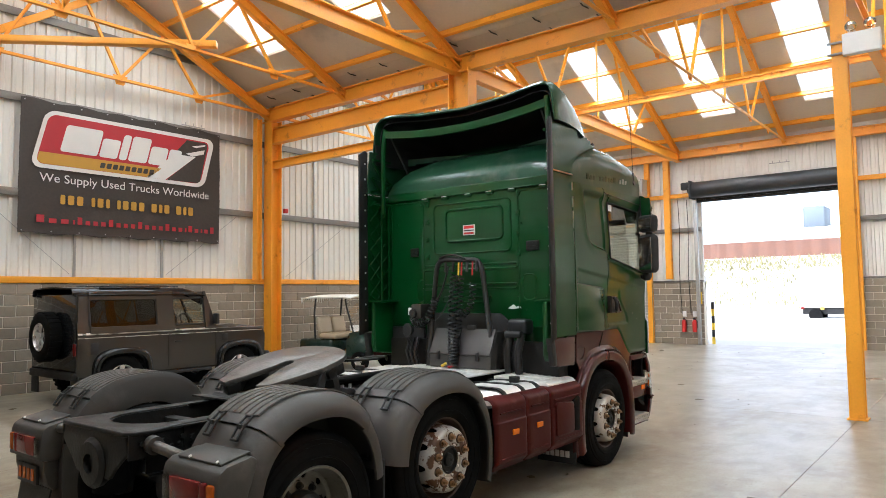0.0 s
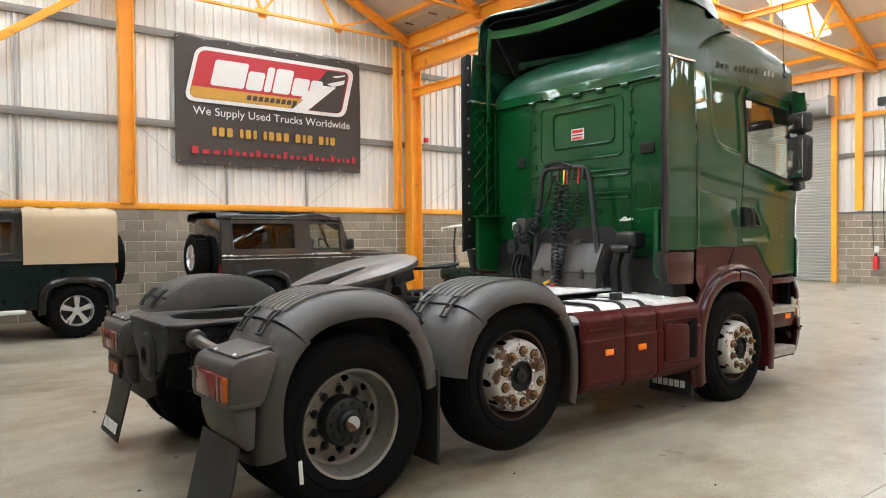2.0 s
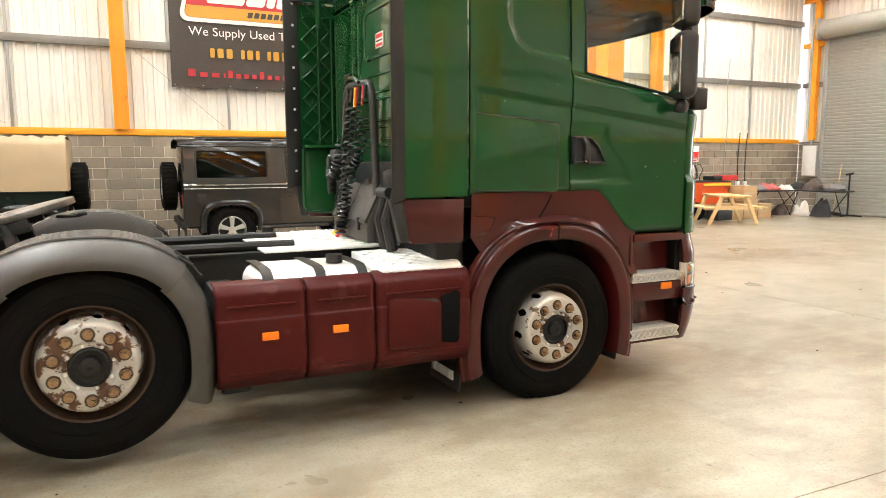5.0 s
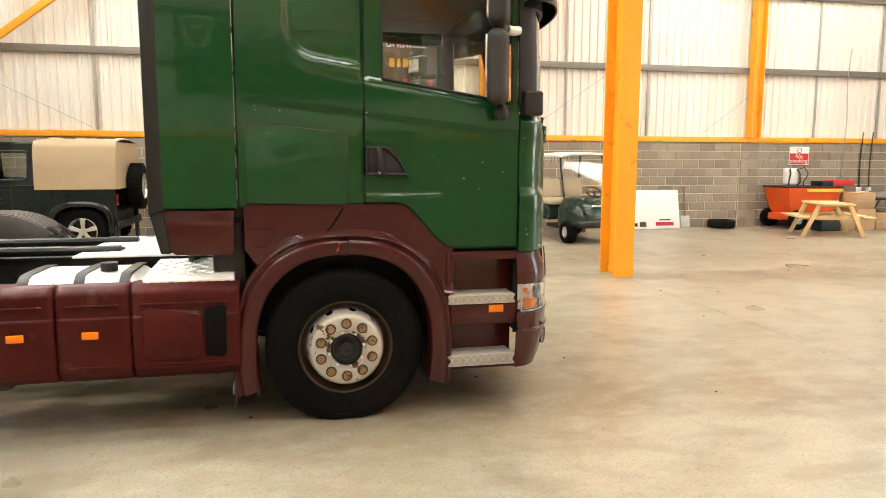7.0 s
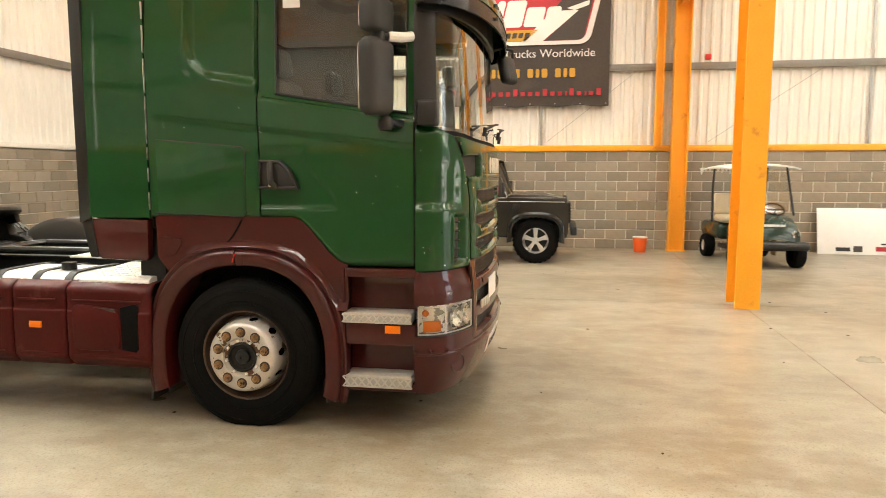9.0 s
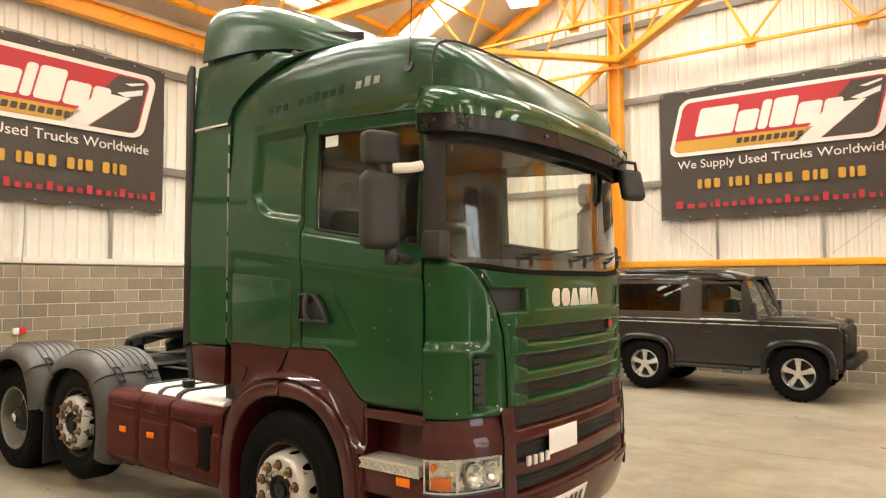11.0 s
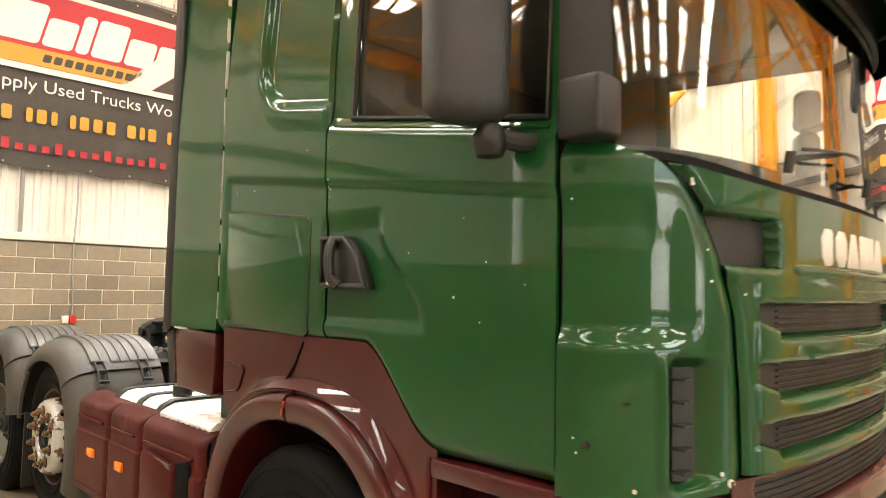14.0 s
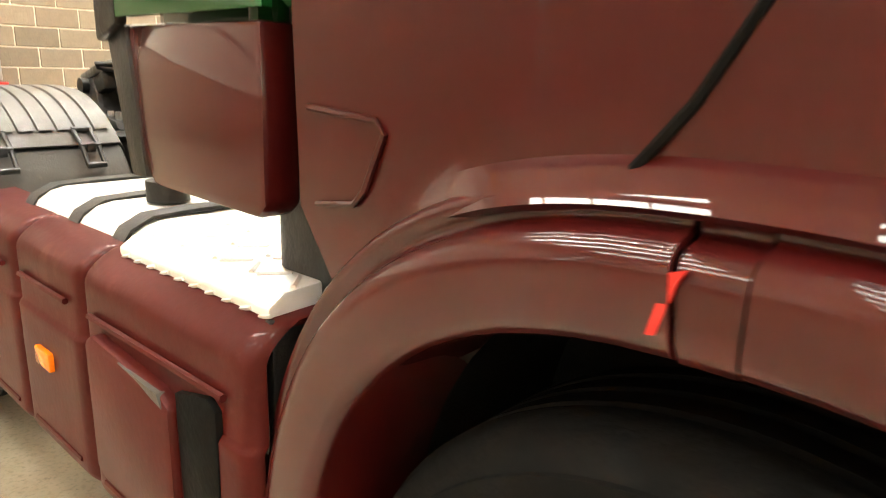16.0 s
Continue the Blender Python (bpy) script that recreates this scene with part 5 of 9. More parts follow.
for s in (-1, 1):
    ar = thing("wheel_arch", "", "", None)
    ar.parent = truck
    for name, t0, t1 in (("arch_front", -16, 89.2), ("arch_middle", 89.2, 91.8), ("arch_rear", 91.8, 196)):
        bm = bmesh.new()
        rows = []
        e = 0.003 if name != "arch_middle" else 0.0
        for th in [radians(v) for v in steps(t0 + (0.25 if e else 0), t1 - (0.25 if e else 0), 26 if e else 4)]:
            row = []
            for d, x in ((-0.022, 1.0), (-0.022, 1.225), (-0.016, 1.24), (0.0, 1.248), (0.05, 1.252), (0.068, 1.248), (0.078, 1.236), (0.082, 1.216), (0.086, 1.208), (0.094, 1.208), (0.102, 1.216), (0.112, 1.216), (0.12, 1.205), (0.125, 1.17)):
                y, z = arch_pt(th, 0.572 + d, 0.64 + d, 0.0, 0.45)
                row.append((s * (x - (0 if e else 0.007)), y, z - (0 if e else 0.005)))
            rows.append(row)
        grid(bm, rows)
        part(name, thick(bm, 0.008), MAROON, ar, "maroon wheel arch section", sharp=70)
    # flank between the arch and the green panels
    bm = bmesh.new()
    rows = []
    for y in steps(-0.6, 0.7, 60):
        top = min(1.385, door_foot(y) + 0.012) if y > 0.1 else 1.385
        q = 1 - min(1.0, abs(y / 0.68)) ** 2.4
        low = min(top - 0.01, 0.45 + 0.74 * max(0.0, q) ** (1 / 2.4)) if q > 0 else 0.45
        low = max(low, 1.02 + 1.4 * max(0.0, -0.535 - y) if y < 0 else 0.8)
        rows.append([(s * (1.186 + 0.006 * f + 0.04 * smooth(0.2, 0.02, f) * smooth(-0.5, -0.2, y)), y, low + (top - low) * f) for f in steps(0, 1, 10)])
    grid(bm, rows)
    part("upper_flank", thick(bm, 0.01), MAROON, ar, "glossy maroon panel over the wheel arch")
    bm = bmesh.new()
    tube(bm, [(s * 1.1925, y, z) for y, z in [(-0.57, 1.245), (-0.44, 1.235), (-0.425, 1.22), (-0.46, 1.15), (-0.48, 1.13), (-0.555, 1.12)]], 0.0045, 6)
    part("pressing", bm, MAROON, ar)
    bm = bmesh.new()
    tube(bm, [(s * 1.191, -0.005, 1.36), (s * 1.19, -0.06, 1.27), (s * 1.196, -0.112, 1.205)], 0.0055, 6)
    part("flank_gap", bm, RUBBER, ar)
    bm = bmesh.new()
    prism(bm, [(-0.054, 1.092), (-0.046, 1.093), (-0.032, 1.14), (-0.026, 1.15), (-0.04, 1.146)], "x", s * 1.244, s * 1.2505)
    part("red_tape", bm, REDP, ar, "scrap of red tape")
    bm = bmesh.new()
    grid(bm, [[(s * x, *arch_pt(radians(v), 0.58, 0.645, 0.0, 0.45)) for v in steps(-20, 200, 40)] for x in (0.6, 1.2)])
    part("arch_liner", thick(bm, 0.01), BLACKP, ar, "black wheel arch liner")
    bm = bmesh.new()
    prism(bm, [(-0.62, 0.62), (-0.6, 0.62), (-0.68, 0.13), (-0.7, 0.13)], "x", s * 0.78, s * 1.2, 0.004)
    fl = part("mudflap", bm, BLACKP, ar, "black rubber mudflap with white lettering bars")
    for k in range(6):
        bm = bmesh.new()
        box(bm, (s * (0.84 + 0.055 * k) - 0.02, -0.705, 0.19), (s * (0.84 + 0.055 * k) + 0.02, -0.697, 0.25))
        part("flap_bar", bm, WHITEP, fl)

TRUCKF = (("side_locker", -2.15, -1.665, True), ("side_locker", -1.662, -1.258, True), ("battery_cover", -1.254, -0.635, False))
for s in (-1, 1):
    for name, y0, y1, amber in TRUCKF:
        bm = bmesh.new()
        rows = []
        for z in steps(0.36, 0.43, 5) + steps(0.46, 0.72, 5) + [0.733, 0.737, 0.741, 0.745, 0.749, 0.79] + steps(0.81, 0.86, 3) + steps(0.87, 0.93, 7):
            x = 1.268 - 0.009 * smooth(0.733, 0.749, z) - 0.05 * smooth(0.43, 0.36, z) - 0.06 * max(0.0, (z - 0.865) / 0.065) ** 2.2
            row = []
            for y in [y0 + d for d in (0, 0.004, 0.01, 0.018, 0.028, 0.04)] + steps(y0 + 0.07, y1 - 0.07, 6) + [y1 - d for d in (0.04, 0.028, 0.018, 0.01, 0.004, 0)]:
                d = min(1.0, min(y - y0, y1 - y) / 0.04)
                row.append((s * (x - 0.03 * (1 - math.sqrt(max(0.0, 1 - (1 - d) ** 2)))), y, z))
            rows.append(row)
        rows = [[(s * 0.9, p[1], p[2]) for p in rows[0]]] + rows + [[(s * 1.1, p[1], p[2] + 0.004) for p in rows[-1]]]
        grid(bm, rows)
        pn = part(name, thick(bm, 0.012), MAROOND, truck, "dull maroon side panel, scratched", sharp=70)
        bm = bmesh.new()
        tube(bm, [(s * 1.267, y0 + 0.06, 0.815), (s * 1.267, y1 - 0.06, 0.815)], 0.007, 6)
        part("pressing", bm, MAROOND, pn)
        bm = bmesh.new()
        tube(bm, [(s * 1.266, y0 + 0.06, 0.45), (s * 1.266, y1 - 0.06, 0.45)], 0.007, 6)
        part("pressing", bm, MAROOND, pn)
        if amber:
            bm = bmesh.new()
            yc = -1.87 if y0 < -2 else -1.475
            box(bm, (s * 1.262, yc - 0.045, 0.62), (s * 1.28, yc + 0.045, 0.665), 0.005)
            part("side_marker", bm, AMBER, pn, "amber side marker")
        else:
            # tyre-black patch on the cover paints in the dark of its opening
            bm = bmesh.new()
            prism(bm, [(-0.845, 0.775), (-0.74, 0.8), (-0.715, 0.785), (-0.72, 0.5), (-0.74, 0.475), (-0.84, 0.49)], "x", s * 1.2, s * 1.2715, 0.004)
            part("dark_recess", bm, RUBBER, pn, "black patch standing for the shaded opening in the cover")
            bm = bmesh.new()
            prism(bm, [(-1.19, 0.5), (-1.16, 0.48), (-0.88, 0.48), (-0.85, 0.5), (-0.85, 0.745), (-0.88, 0.765), (-1.16, 0.79), (-1.19, 0.77)], "x", s * 1.24, s * 1.285, 0.012)
            part("raised_panel", bm, MAROOND, pn)
            bm = bmesh.new()
            prism(bm, [(-1.03, 0.774), (-0.95, 0.769), (-0.88, 0.764), (-0.865, 0.742), (-0.9, 0.749), (-0.95, 0.763)], "x", s * 1.27, s * 1.2865)
            part("chipped_paint", bm, GREYP, pn, "grey chipped paint along the edge")
    # tank and chequer-plate top behind
    # black filler added to hide the bright tank and keep this gap dark
    bm = bmesh.new()
    box(bm, (s * 0.6, -0.675, 0.3), (s * 1.205, -0.655, 0.93), 0.004)
    part("mud_shield", bm, BLACKP, truck, "black filler plate added to darken the gap behind the wheel")
    bm = bmesh.new()
    box(bm, (s * 0.62, -1.92, 0.4), (s * 1.17, -1.2, 0.975), 0.1, seg=4)
    tank = part("fuel_tank", bm, ALU, truck, "bright aluminium fuel tank with black straps")
    for y in (-1.85, -1.55, -1.3):
        bm = bmesh.new()
        grid(bm, [[(s * x, yy, z) for x, z in ((1.178, 0.86), (1.168, 0.915), (1.14, 0.955), (1.09, 0.979), (1.0, 0.983), (0.8, 0.983), (0.62, 0.975))] for yy in (y - 0.03, y, y + 0.03)])
        thick(bm, 0.008)
        part("strap", bm, BLACKP, tank)
    bm = bmesh.new()
    rod(bm, (s * 0.98, -1.42, 0.98), (s * 0.98, -1.42, 1.03), 0.05, 20)
    part("filler_cap", bm, BLACKP, tank, "black filler cap")
    bm = bmesh.new()
    prism(bm, [(s * 0.6, 0.94), (s * 1.195, 0.895), (s * 1.2, 0.945), (s * 1.17, 0.965), (s * 0.6, 0.992)], "y", -1.19, -0.67, 0.006)
    cpl = part("chequer_plate", bm, ALU, truck, "bright aluminium chequer-plate step")
    for i in range(8):
        for j in range(9):
            bm = bmesh.new()
            x, y = 0.64 + 0.07 * i, -1.16 + 0.058 * j
            d = 0.02 if (i + j) % 2 else -0.02
            zz = 0.992 - 0.047 * (x - 0.6)
            rod(bm, (s * x - d, y - 0.02, zz), (s * x + d, y + 0.02, zz), 0.005, 5)
            part("stud", bm, ALU, cpl)
    for j in range(10):
        for z in (0.908, 0.928):
            bm = bmesh.new()
            y = -1.17 + 0.053 * j
            rod(bm, (s * 1.2, y, z), (s * 1.2, y + 0.03, z + 0.008), 0.004, 5)
            part("edge_stud", bm, ALU, cpl)

PLATEM = mat("greasy_steel_plate", (0.15, 0.14, 0.128), 0.36, metal=0.6, var=0.3, scale=6, bump=0.3, bscale=40, dirt=(0.035, 0.03, 0.025), dirt_amt=0.25, dscale=5)
# frame
fr = thing("chassis_frame", "", "", None)
fr.parent = truck
for s in (-1, 1):
    bm = bmesh.new()
    ibeam(bm, (s * 0.385, -4.6, 0.86), (s * 0.385, 0.9, 0.86), 0.09, 0.27, 0.012, 0.012)
    part("frame_rail", bm, CHASSIS, fr, "black painted chassis rail")
for y in (-4.05, -3.4, -2.75, -2.1, -1.2, -0.3):
    bm = bmesh.new()
    box(bm, (-0.38, y - 0.05, 0.78), (0.38, y + 0.05, 0.94), 0.02)
    part("cross_member", bm, CHASSIS, fr)
# end member: a pressed fork round a long hole, closed by a rear face with a tow pin
fork = [(-0.4, -3.9), (-0.4, -4.35), (-0.42, -4.6), (-0.41, -4.7), (-0.37, -4.75), (0.4, -4.75), (0.45, -4.7), (0.46, -4.6), (0.4, -4.35), (0.4, -3.9)]
hole = [(0.29 * math.cos(radians(a)), -4.32 + 0.27 * math.sin(radians(a))) for a in range(0, -181, -15)]
bm = bmesh.new()
prism(bm, fork + [(0.29, -3.9)] + hole + [(-0.29, -3.9)], "z", 0.975, 1.003, 0.008)
end = part("end_member", bm, CHASSIS, fr, "dark pressed end member round a long hole", sharp=50)
for s in (-1, 1):
    bm = bmesh.new()
    for y0, y1, x0, x1 in ((-4.36, -3.9, 0.39, 0.39), (-4.6, -4.35, 0.44 if s > 0 else 0.41, 0.39), (-4.73, -4.58, 0.43 if s > 0 else 0.4, 0.44 if s > 0 else 0.41)):
        grid(bm, [[(s * x0, y0, z), (s * x1, y1, z)] for z in (0.74 + 0.1 * (y0 < -4.5), 0.985)])
    part("cheek", thick(bm, 0.012), CHASSIS, end)
    bm = bmesh.new()
    grid(bm, [[(s * x, y, z) for x, y in [(0.29, -3.9), (0.29, -4.32)] + [(0.29 * math.cos(radians(a)), -4.32 - 0.27 * math.sin(radians(a))) for a in range(15, 91, 15)]] for z in (0.86, 0.99)])
    part("hole_rim", thick(bm, 0.01), CHASSIS, end)
    for k in range(7):
        bm = bmesh.new()
        c = Vector((s * (0.44 if k < 3 else 0.41), -4.66 + 0.07 * k, 0.93 - 0.05 * (k % 2)))
        rod(bm, c, c + Vector((s * 0.02, 0, 0)), 0.016, 6)
        part("bolt", bm, CHASSIS, end)
bm = bmesh.new()
prism(bm, [(-0.38, 0.975), (0.4, 0.975), (0.42, 0.88), (0.28, 0.78), (0.2, 0.7), (-0.2, 0.7), (-0.28, 0.78), (-0.4, 0.88)], "y", -4.735, -4.7, 0.012)
part("rear_face", bm, CHASSIS, end)
bm = bmesh.new()
lathe(bm, [(0.12, -0.08), (0.15, -0.04), (0.155, 0.0), (0.13, 0.025), (0.06, 0.03), (0.055, -0.02), (0.001, -0.03)], 28, pose(0.02, -4.74, 0.78, 0, 0, -90))
part("tow_cup", bm, CHASSIS, end, "dark cast towing cup")
for s in (-1, 1):
    bm = bmesh.new()
    rod(bm, (s * 0.44, -4.6, 0.92), (s * 0.95, -4.58, 0.86), 0.033, 16)
    rod(bm, (s * 0.45, -4.6, 0.92), (s * 0.5, -4.6, 0.914), 0.055, 16)
    part("mudguard_stay", bm, PLATEM, fr)
    for k in range(6):
        bm = bmesh.new()
        rod(bm, (s * 0.43, -4.5 + 0.09 * k, 0.92 - 0.03 * (k % 2)), (s * 0.455, -4.5 + 0.09 * k, 0.92 - 0.03 * (k % 2)), 0.016, 6)
        part("bolt", bm, CHASSIS, fr)
for y, z in ((0, 0.475), (-2.75, 0.58), (-4.0, 0.475)):
    bm = bmesh.new()
    rod(bm, (-0.95, y, z), (0.95, y, z), 0.075, 16)
    rod(bm, (-0.2, y, z), (0.2, y, z), 0.2 if y < -3 else 0.1, 20)
    part("axle", bm, CHASSIS, fr)
for s in (-1, 1):
    for y in (-4.35, -3.62):
        bm = bmesh.new()
        rod(bm, (s * 0.5, y, 0.45), (s * 0.5, y, 0.82), 0.13, 20)
        part("air_bag", bm, RUBBER, fr)
bm = bmesh.new()
for k in range(14):
    a = random.Random(k)
    x, y = a.uniform(-0.3, 0.3), -3.35 + a.uniform(-0.15, 0.15)
    rod(bm, (x, y, 0.85), (x + a.uniform(-0.06, 0.06), y + a.uniform(-0.06, 0.06), 1.0), 0.03, 8)
part("valve_block", bm, CHASSIS, fr)
# pipes along the frame
for x, z in ((0.28, 1.02), (-0.28, 1.02), (0.2, 1.0)):
    bm = bmesh.new()
    tube(bm, [(x, -2.6, z), (x, -1.9, z), (x * 1.05, -1.5, z)], 0.035, 10)
    part("pipe", bm, CHASSIS, fr)

# unseen sump, springs and brackets, added to block light under the frame
bm = bmesh.new()
prism(bm, [(-0.9, 0.62), (0.95, 0.66), (0.95, 0.4), (0.5, 0.3), (-0.3, 0.3), (-0.9, 0.42)], "x", -0.36, 0.36, 0.04)
part("sump", bm, CHASSIS, fr, "dark sump block added to keep light from under the lorry")
for s in (-1, 1):
    bm = bmesh.new()
    for k in range(3):
        tube(bm, [(s * 0.42, y, 0.5 + 0.1 * abs(y) ** 2 + 0.022 * k) for y in steps(-0.85 + 0.12 * k, 0.85 - 0.12 * k, 12)], 0.03, 4)
    part("leaf_spring", bm, CHASSIS, fr)
    bm = bmesh.new()
    box(bm, (s * 0.5, -2.12, 0.3), (s * 1.15, -1.95, 0.85), 0.03)
    part("mounting_bracket", bm, CHASSIS, fr)
    for y in (-3.1, -3.62, -4.3):
        bm = bmesh.new()
        prism(bm, [(y - 0.12, 0.8), (y + 0.12, 0.8), (y + 0.06, 0.42), (y - 0.06, 0.42)], "x", s * 0.42, s * 0.54, 0.015)
        part("hanger", bm, CHASSIS, fr)
# air tanks, silencer and propeller shaft slung underneath, added to stop light passing through
for x, y, r, l in ((-0.62, -1.0, 0.15, 0.7), (0.62, -1.0, 0.15, 0.7), (-0.2, -1.5, 0.14, 0.9), (0.2, -1.7, 0.14, 0.8)):
    bm = bmesh.new()
    lathe(bm, [(0.001, -l / 2), (r * 0.6, -l / 2 + 0.015), (r, -l / 2 + 0.06), (r, l / 2 - 0.06), (r * 0.6, l / 2 - 0.015), (0.001, l / 2)], 24, pose(x, y, 0.37, 0, 0, 90))
    part("air_tank", bm, CHASSIS, fr, "black tank added to block light under the frame")
bm = bmesh.new()
box(bm, (-0.95, -0.62, 0.26), (-0.45, -0.1, 0.8), 0.08, seg=3)
part("silencer", bm, CHASSIS, fr)
bm = bmesh.new()
rod(bm, (0, -0.6, 0.62), (0, -3.9, 0.5), 0.06, 16)
part("propeller_shaft", bm, CHASSIS, fr)

# fifth wheel
fw = thing("fifth_wheel", "", "", None)
fw.parent = truck
fw.matrix_local = pose(0, -3.2, 1.0, 0, 0, 0)
TILT = pose(0, 0, 0.225, 15, 0, 0)
arc = [(0.47 * math.cos(radians(a)), 0.1 + 0.3 * math.sin(radians(a))) for a in range(0, 181, 15)]
plate_pts = arc + [(-0.47, -0.06), (-0.4, -0.24), (-0.3, -0.44), (-0.19, -0.47), (-0.12, -0.3), (-0.062, -0.08)] + [(0.062 * math.cos(radians(a)), -0.02 + 0.062 * math.sin(radians(a))) for a in range(180, -1, -30)] + \
            [(0.062, -0.08), (0.12, -0.3), (0.19, -0.47), (0.3, -0.44), (0.4, -0.24), (0.47, -0.06)]
bm = bmesh.new()
prism(bm, plate_pts, "z", 0.0, 0.04, 0.008)
bm.transform(TILT)
cplate = part("coupling_plate", bm, PLATEM, fw, "greasy worn steel coupling plate with a throat")
for s in (-1, 1):
    bm = bmesh.new()
    prism(bm, [(s * 0.46, 0.16), (s * 0.46, -0.06), (s * 0.39, -0.24), (s * 0.29, -0.43), (s * 0.19, -0.46), (s * 0.15, -0.36), (s * 0.3, -0.2), (s * 0.4, 0.0), (s * 0.4, 0.16)], "z", -0.075, 0.004, 0.008)
    bm.transform(TILT)
    part("ramp_web", bm, CHASSIS, cplate)
    bm = bmesh.new()
    prism(bm, [(-0.3, 0.02), (0.3, 0.02), (0.26, 0.06), (0.12, 0.08), (0.09, 0.17), (0.05, 0.24), (-0.05, 0.24), (-0.09, 0.17), (-0.12, 0.08), (-0.26, 0.06)], "x", s * 0.37, s * 0.47, 0.014)
    ped = part("pedestal", bm, CHASSIS, fw, "cast black pedestal")
    # thin black patch paints the dark of a hole on the solid casting
    bm = bmesh.new()
    prism(bm, [(-0.05, 0.09), (0.05, 0.09), (0.035, 0.15), (-0.035, 0.15)], "x", s * 0.468, s * 0.473, 0.002)
    part("core_hole", bm, RUBBER, ped)
    bm = bmesh.new()
    rod(bm, (s * 0.36, 0, 0.2), (s * 0.5, 0, 0.2), 0.035, 16)
    part("pivot_pin", bm, CHASSIS, ped)
    for y in (-0.24, -0.16, 0.16, 0.24):
        bm = bmesh.new()
        rod(bm, (s * 0.44, y, 0.03), (s * 0.44, y, 0.095), 0.014, 6)
        part("bolt", bm, GALV, ped)
bm = bmesh.new()
rows = []
for i in range(41):
    y = -0.5 + 0.025 * i
    rows.append([(x, y, 0.022 if i % 8 < 4 else -0.004) for x in (-0.56, 0.56)])
grid(bm, rows)
part("mounting_plate", thick(bm, 0.012), CHASSIS, fw, "dark corrugated mounting plate", sharp=30)
bm = bmesh.new()
tube(bm, [tuple(TILT @ Vector(p)) for p in [(0.1, 0.28, -0.05), (0.36, 0.34, -0.05), (0.5, 0.38, -0.05), (0.58, 0.42, -0.05), (0.6, 0.46, -0.05), (0.55, 0.46, -0.05), (0.46, 0.42, -0.05), (0.36, 0.37, -0.05)]], 0.011, 8)
part("release_handle", bm, CHASSIS, fw)
bm = bmesh.new()
prism(bm, [(-0.28, -0.055), (-0.06, -0.06), (-0.05, 0.002), (-0.27, -0.002)], "z", 0.0, 0.003)
bm.transform(TILT @ Matrix.Translation((0.478, 0, 0)) @ Matrix.Rotation(radians(-23), 4, "Z") @ Matrix(((0, 0, 1, 0), (1, 0, 0, 0), (0, 1, 0, 0), (0, 0, 0, 1))))
lab = part("label_plate", bm, WHITEP, fw, "pale maker's label with worn print")
for k in range(2):
    bm = bmesh.new()
    prism(bm, [(-0.26, -0.045 + 0.022 * k), (-0.09, -0.048 + 0.022 * k), (-0.09, -0.038 + 0.022 * k), (-0.26, -0.035 + 0.022 * k)], "z", 0.003, 0.0045)
    bm.transform(TILT @ Matrix.Translation((0.478, 0, 0)) @ Matrix.Rotation(radians(-23), 4, "Z") @ Matrix(((0, 0, 1, 0), (1, 0, 0, 0), (0, 1, 0, 0), (0, 0, 0, 1))))
    part("label_bar", bm, BLACKP, lab)

# catwalk and equipment behind the cab
bm = bmesh.new()
box(bm, (-0.62, -1.75, 1.0), (0.55, -0.82, 1.015), 0.004)
cw = part("catwalk", bm, ALU, truck, "bright aluminium catwalk plate")
for i in range(12):
    for j in range(12):
        bm = bmesh.new()
        x, y = -0.58 + 0.095 * i, -1.71 + 0.073 * j
        d = 0.02 if (i + j) % 2 else -0.02
        rod(bm, (x - d, y - 0.02, 1.015), (x + d, y + 0.02, 1.015), 0.005, 5)
        part("stud", bm, ALU, cw)
hoop = part("hose_hoop", tube(bmesh.new(), [(-0.42, -0.93, 1.01), (-0.36, -0.92, 1.6), (-0.31, -0.915, 2.03), (-0.29, -0.915, 2.1), (-0.25, -0.915, 2.14), (-0.2, -0.915, 2.155), (0.19, -0.915, 2.14), (0.24, -0.915, 2.125), (0.275, -0.915, 2.08),
                                        (0.3, -0.915, 2.0), (0.38, -0.93, 1.5), (0.44, -0.94, 1.08), (0.46, -0.94, 1.02)], 0.027, 12), MIRP, truck, "dark bent tube carrying the air hoses")


def coil(pts, r, turns, wire, seg=10):
    """A coiled hose along a line."""
    pts = [Vector(p) for p in pts]
    out = []
    n = turns * seg
    for i in range(n + 1):
        f = i / n * (len(pts) - 1)
        k = min(int(f), len(pts) - 2)
        p = pts[k].lerp(pts[k + 1], f - k)
        d = (pts[k + 1] - pts[k]).normalized()
        u = d.orthogonal().normalized()
        v = d.cross(u)
        a = 2 * math.pi * i / seg
        out.append(p + r * (math.cos(a) * u + math.sin(a) * v))
    return tube(bmesh.new(), out, wire, 5)


def sag(p, q, drop, n=10):
    p, q = Vector(p), Vector(q)
    return [p.lerp(q, f) - Vector((0, 0, 4 * drop * f * (1 - f))) for f in steps(0, 1, n)]


HOSEM = mat("black_hose_rubber", (0.009, 0.009, 0.009), 0.35, var=0.2, scale=8)
part("air_hose", coil([(-0.04, -0.96, 2.0), (-0.045, -0.99, 1.7), (-0.03, -1.03, 1.4), (0.0, -1.07, 1.2), (0.01, -1.08, 1.08)], 0.034, 25, 0.0078, 14), HOSEM, hoop, "black coiled air hose")
part("air_hose", coil([(0.035, -0.95, 1.97), (0.04, -0.99, 1.6), (0.05, -1.05, 1.3), (0.035, -1.09, 1.05)], 0.034, 24, 0.0078, 14), HOSEM, hoop, "black coiled air hose")
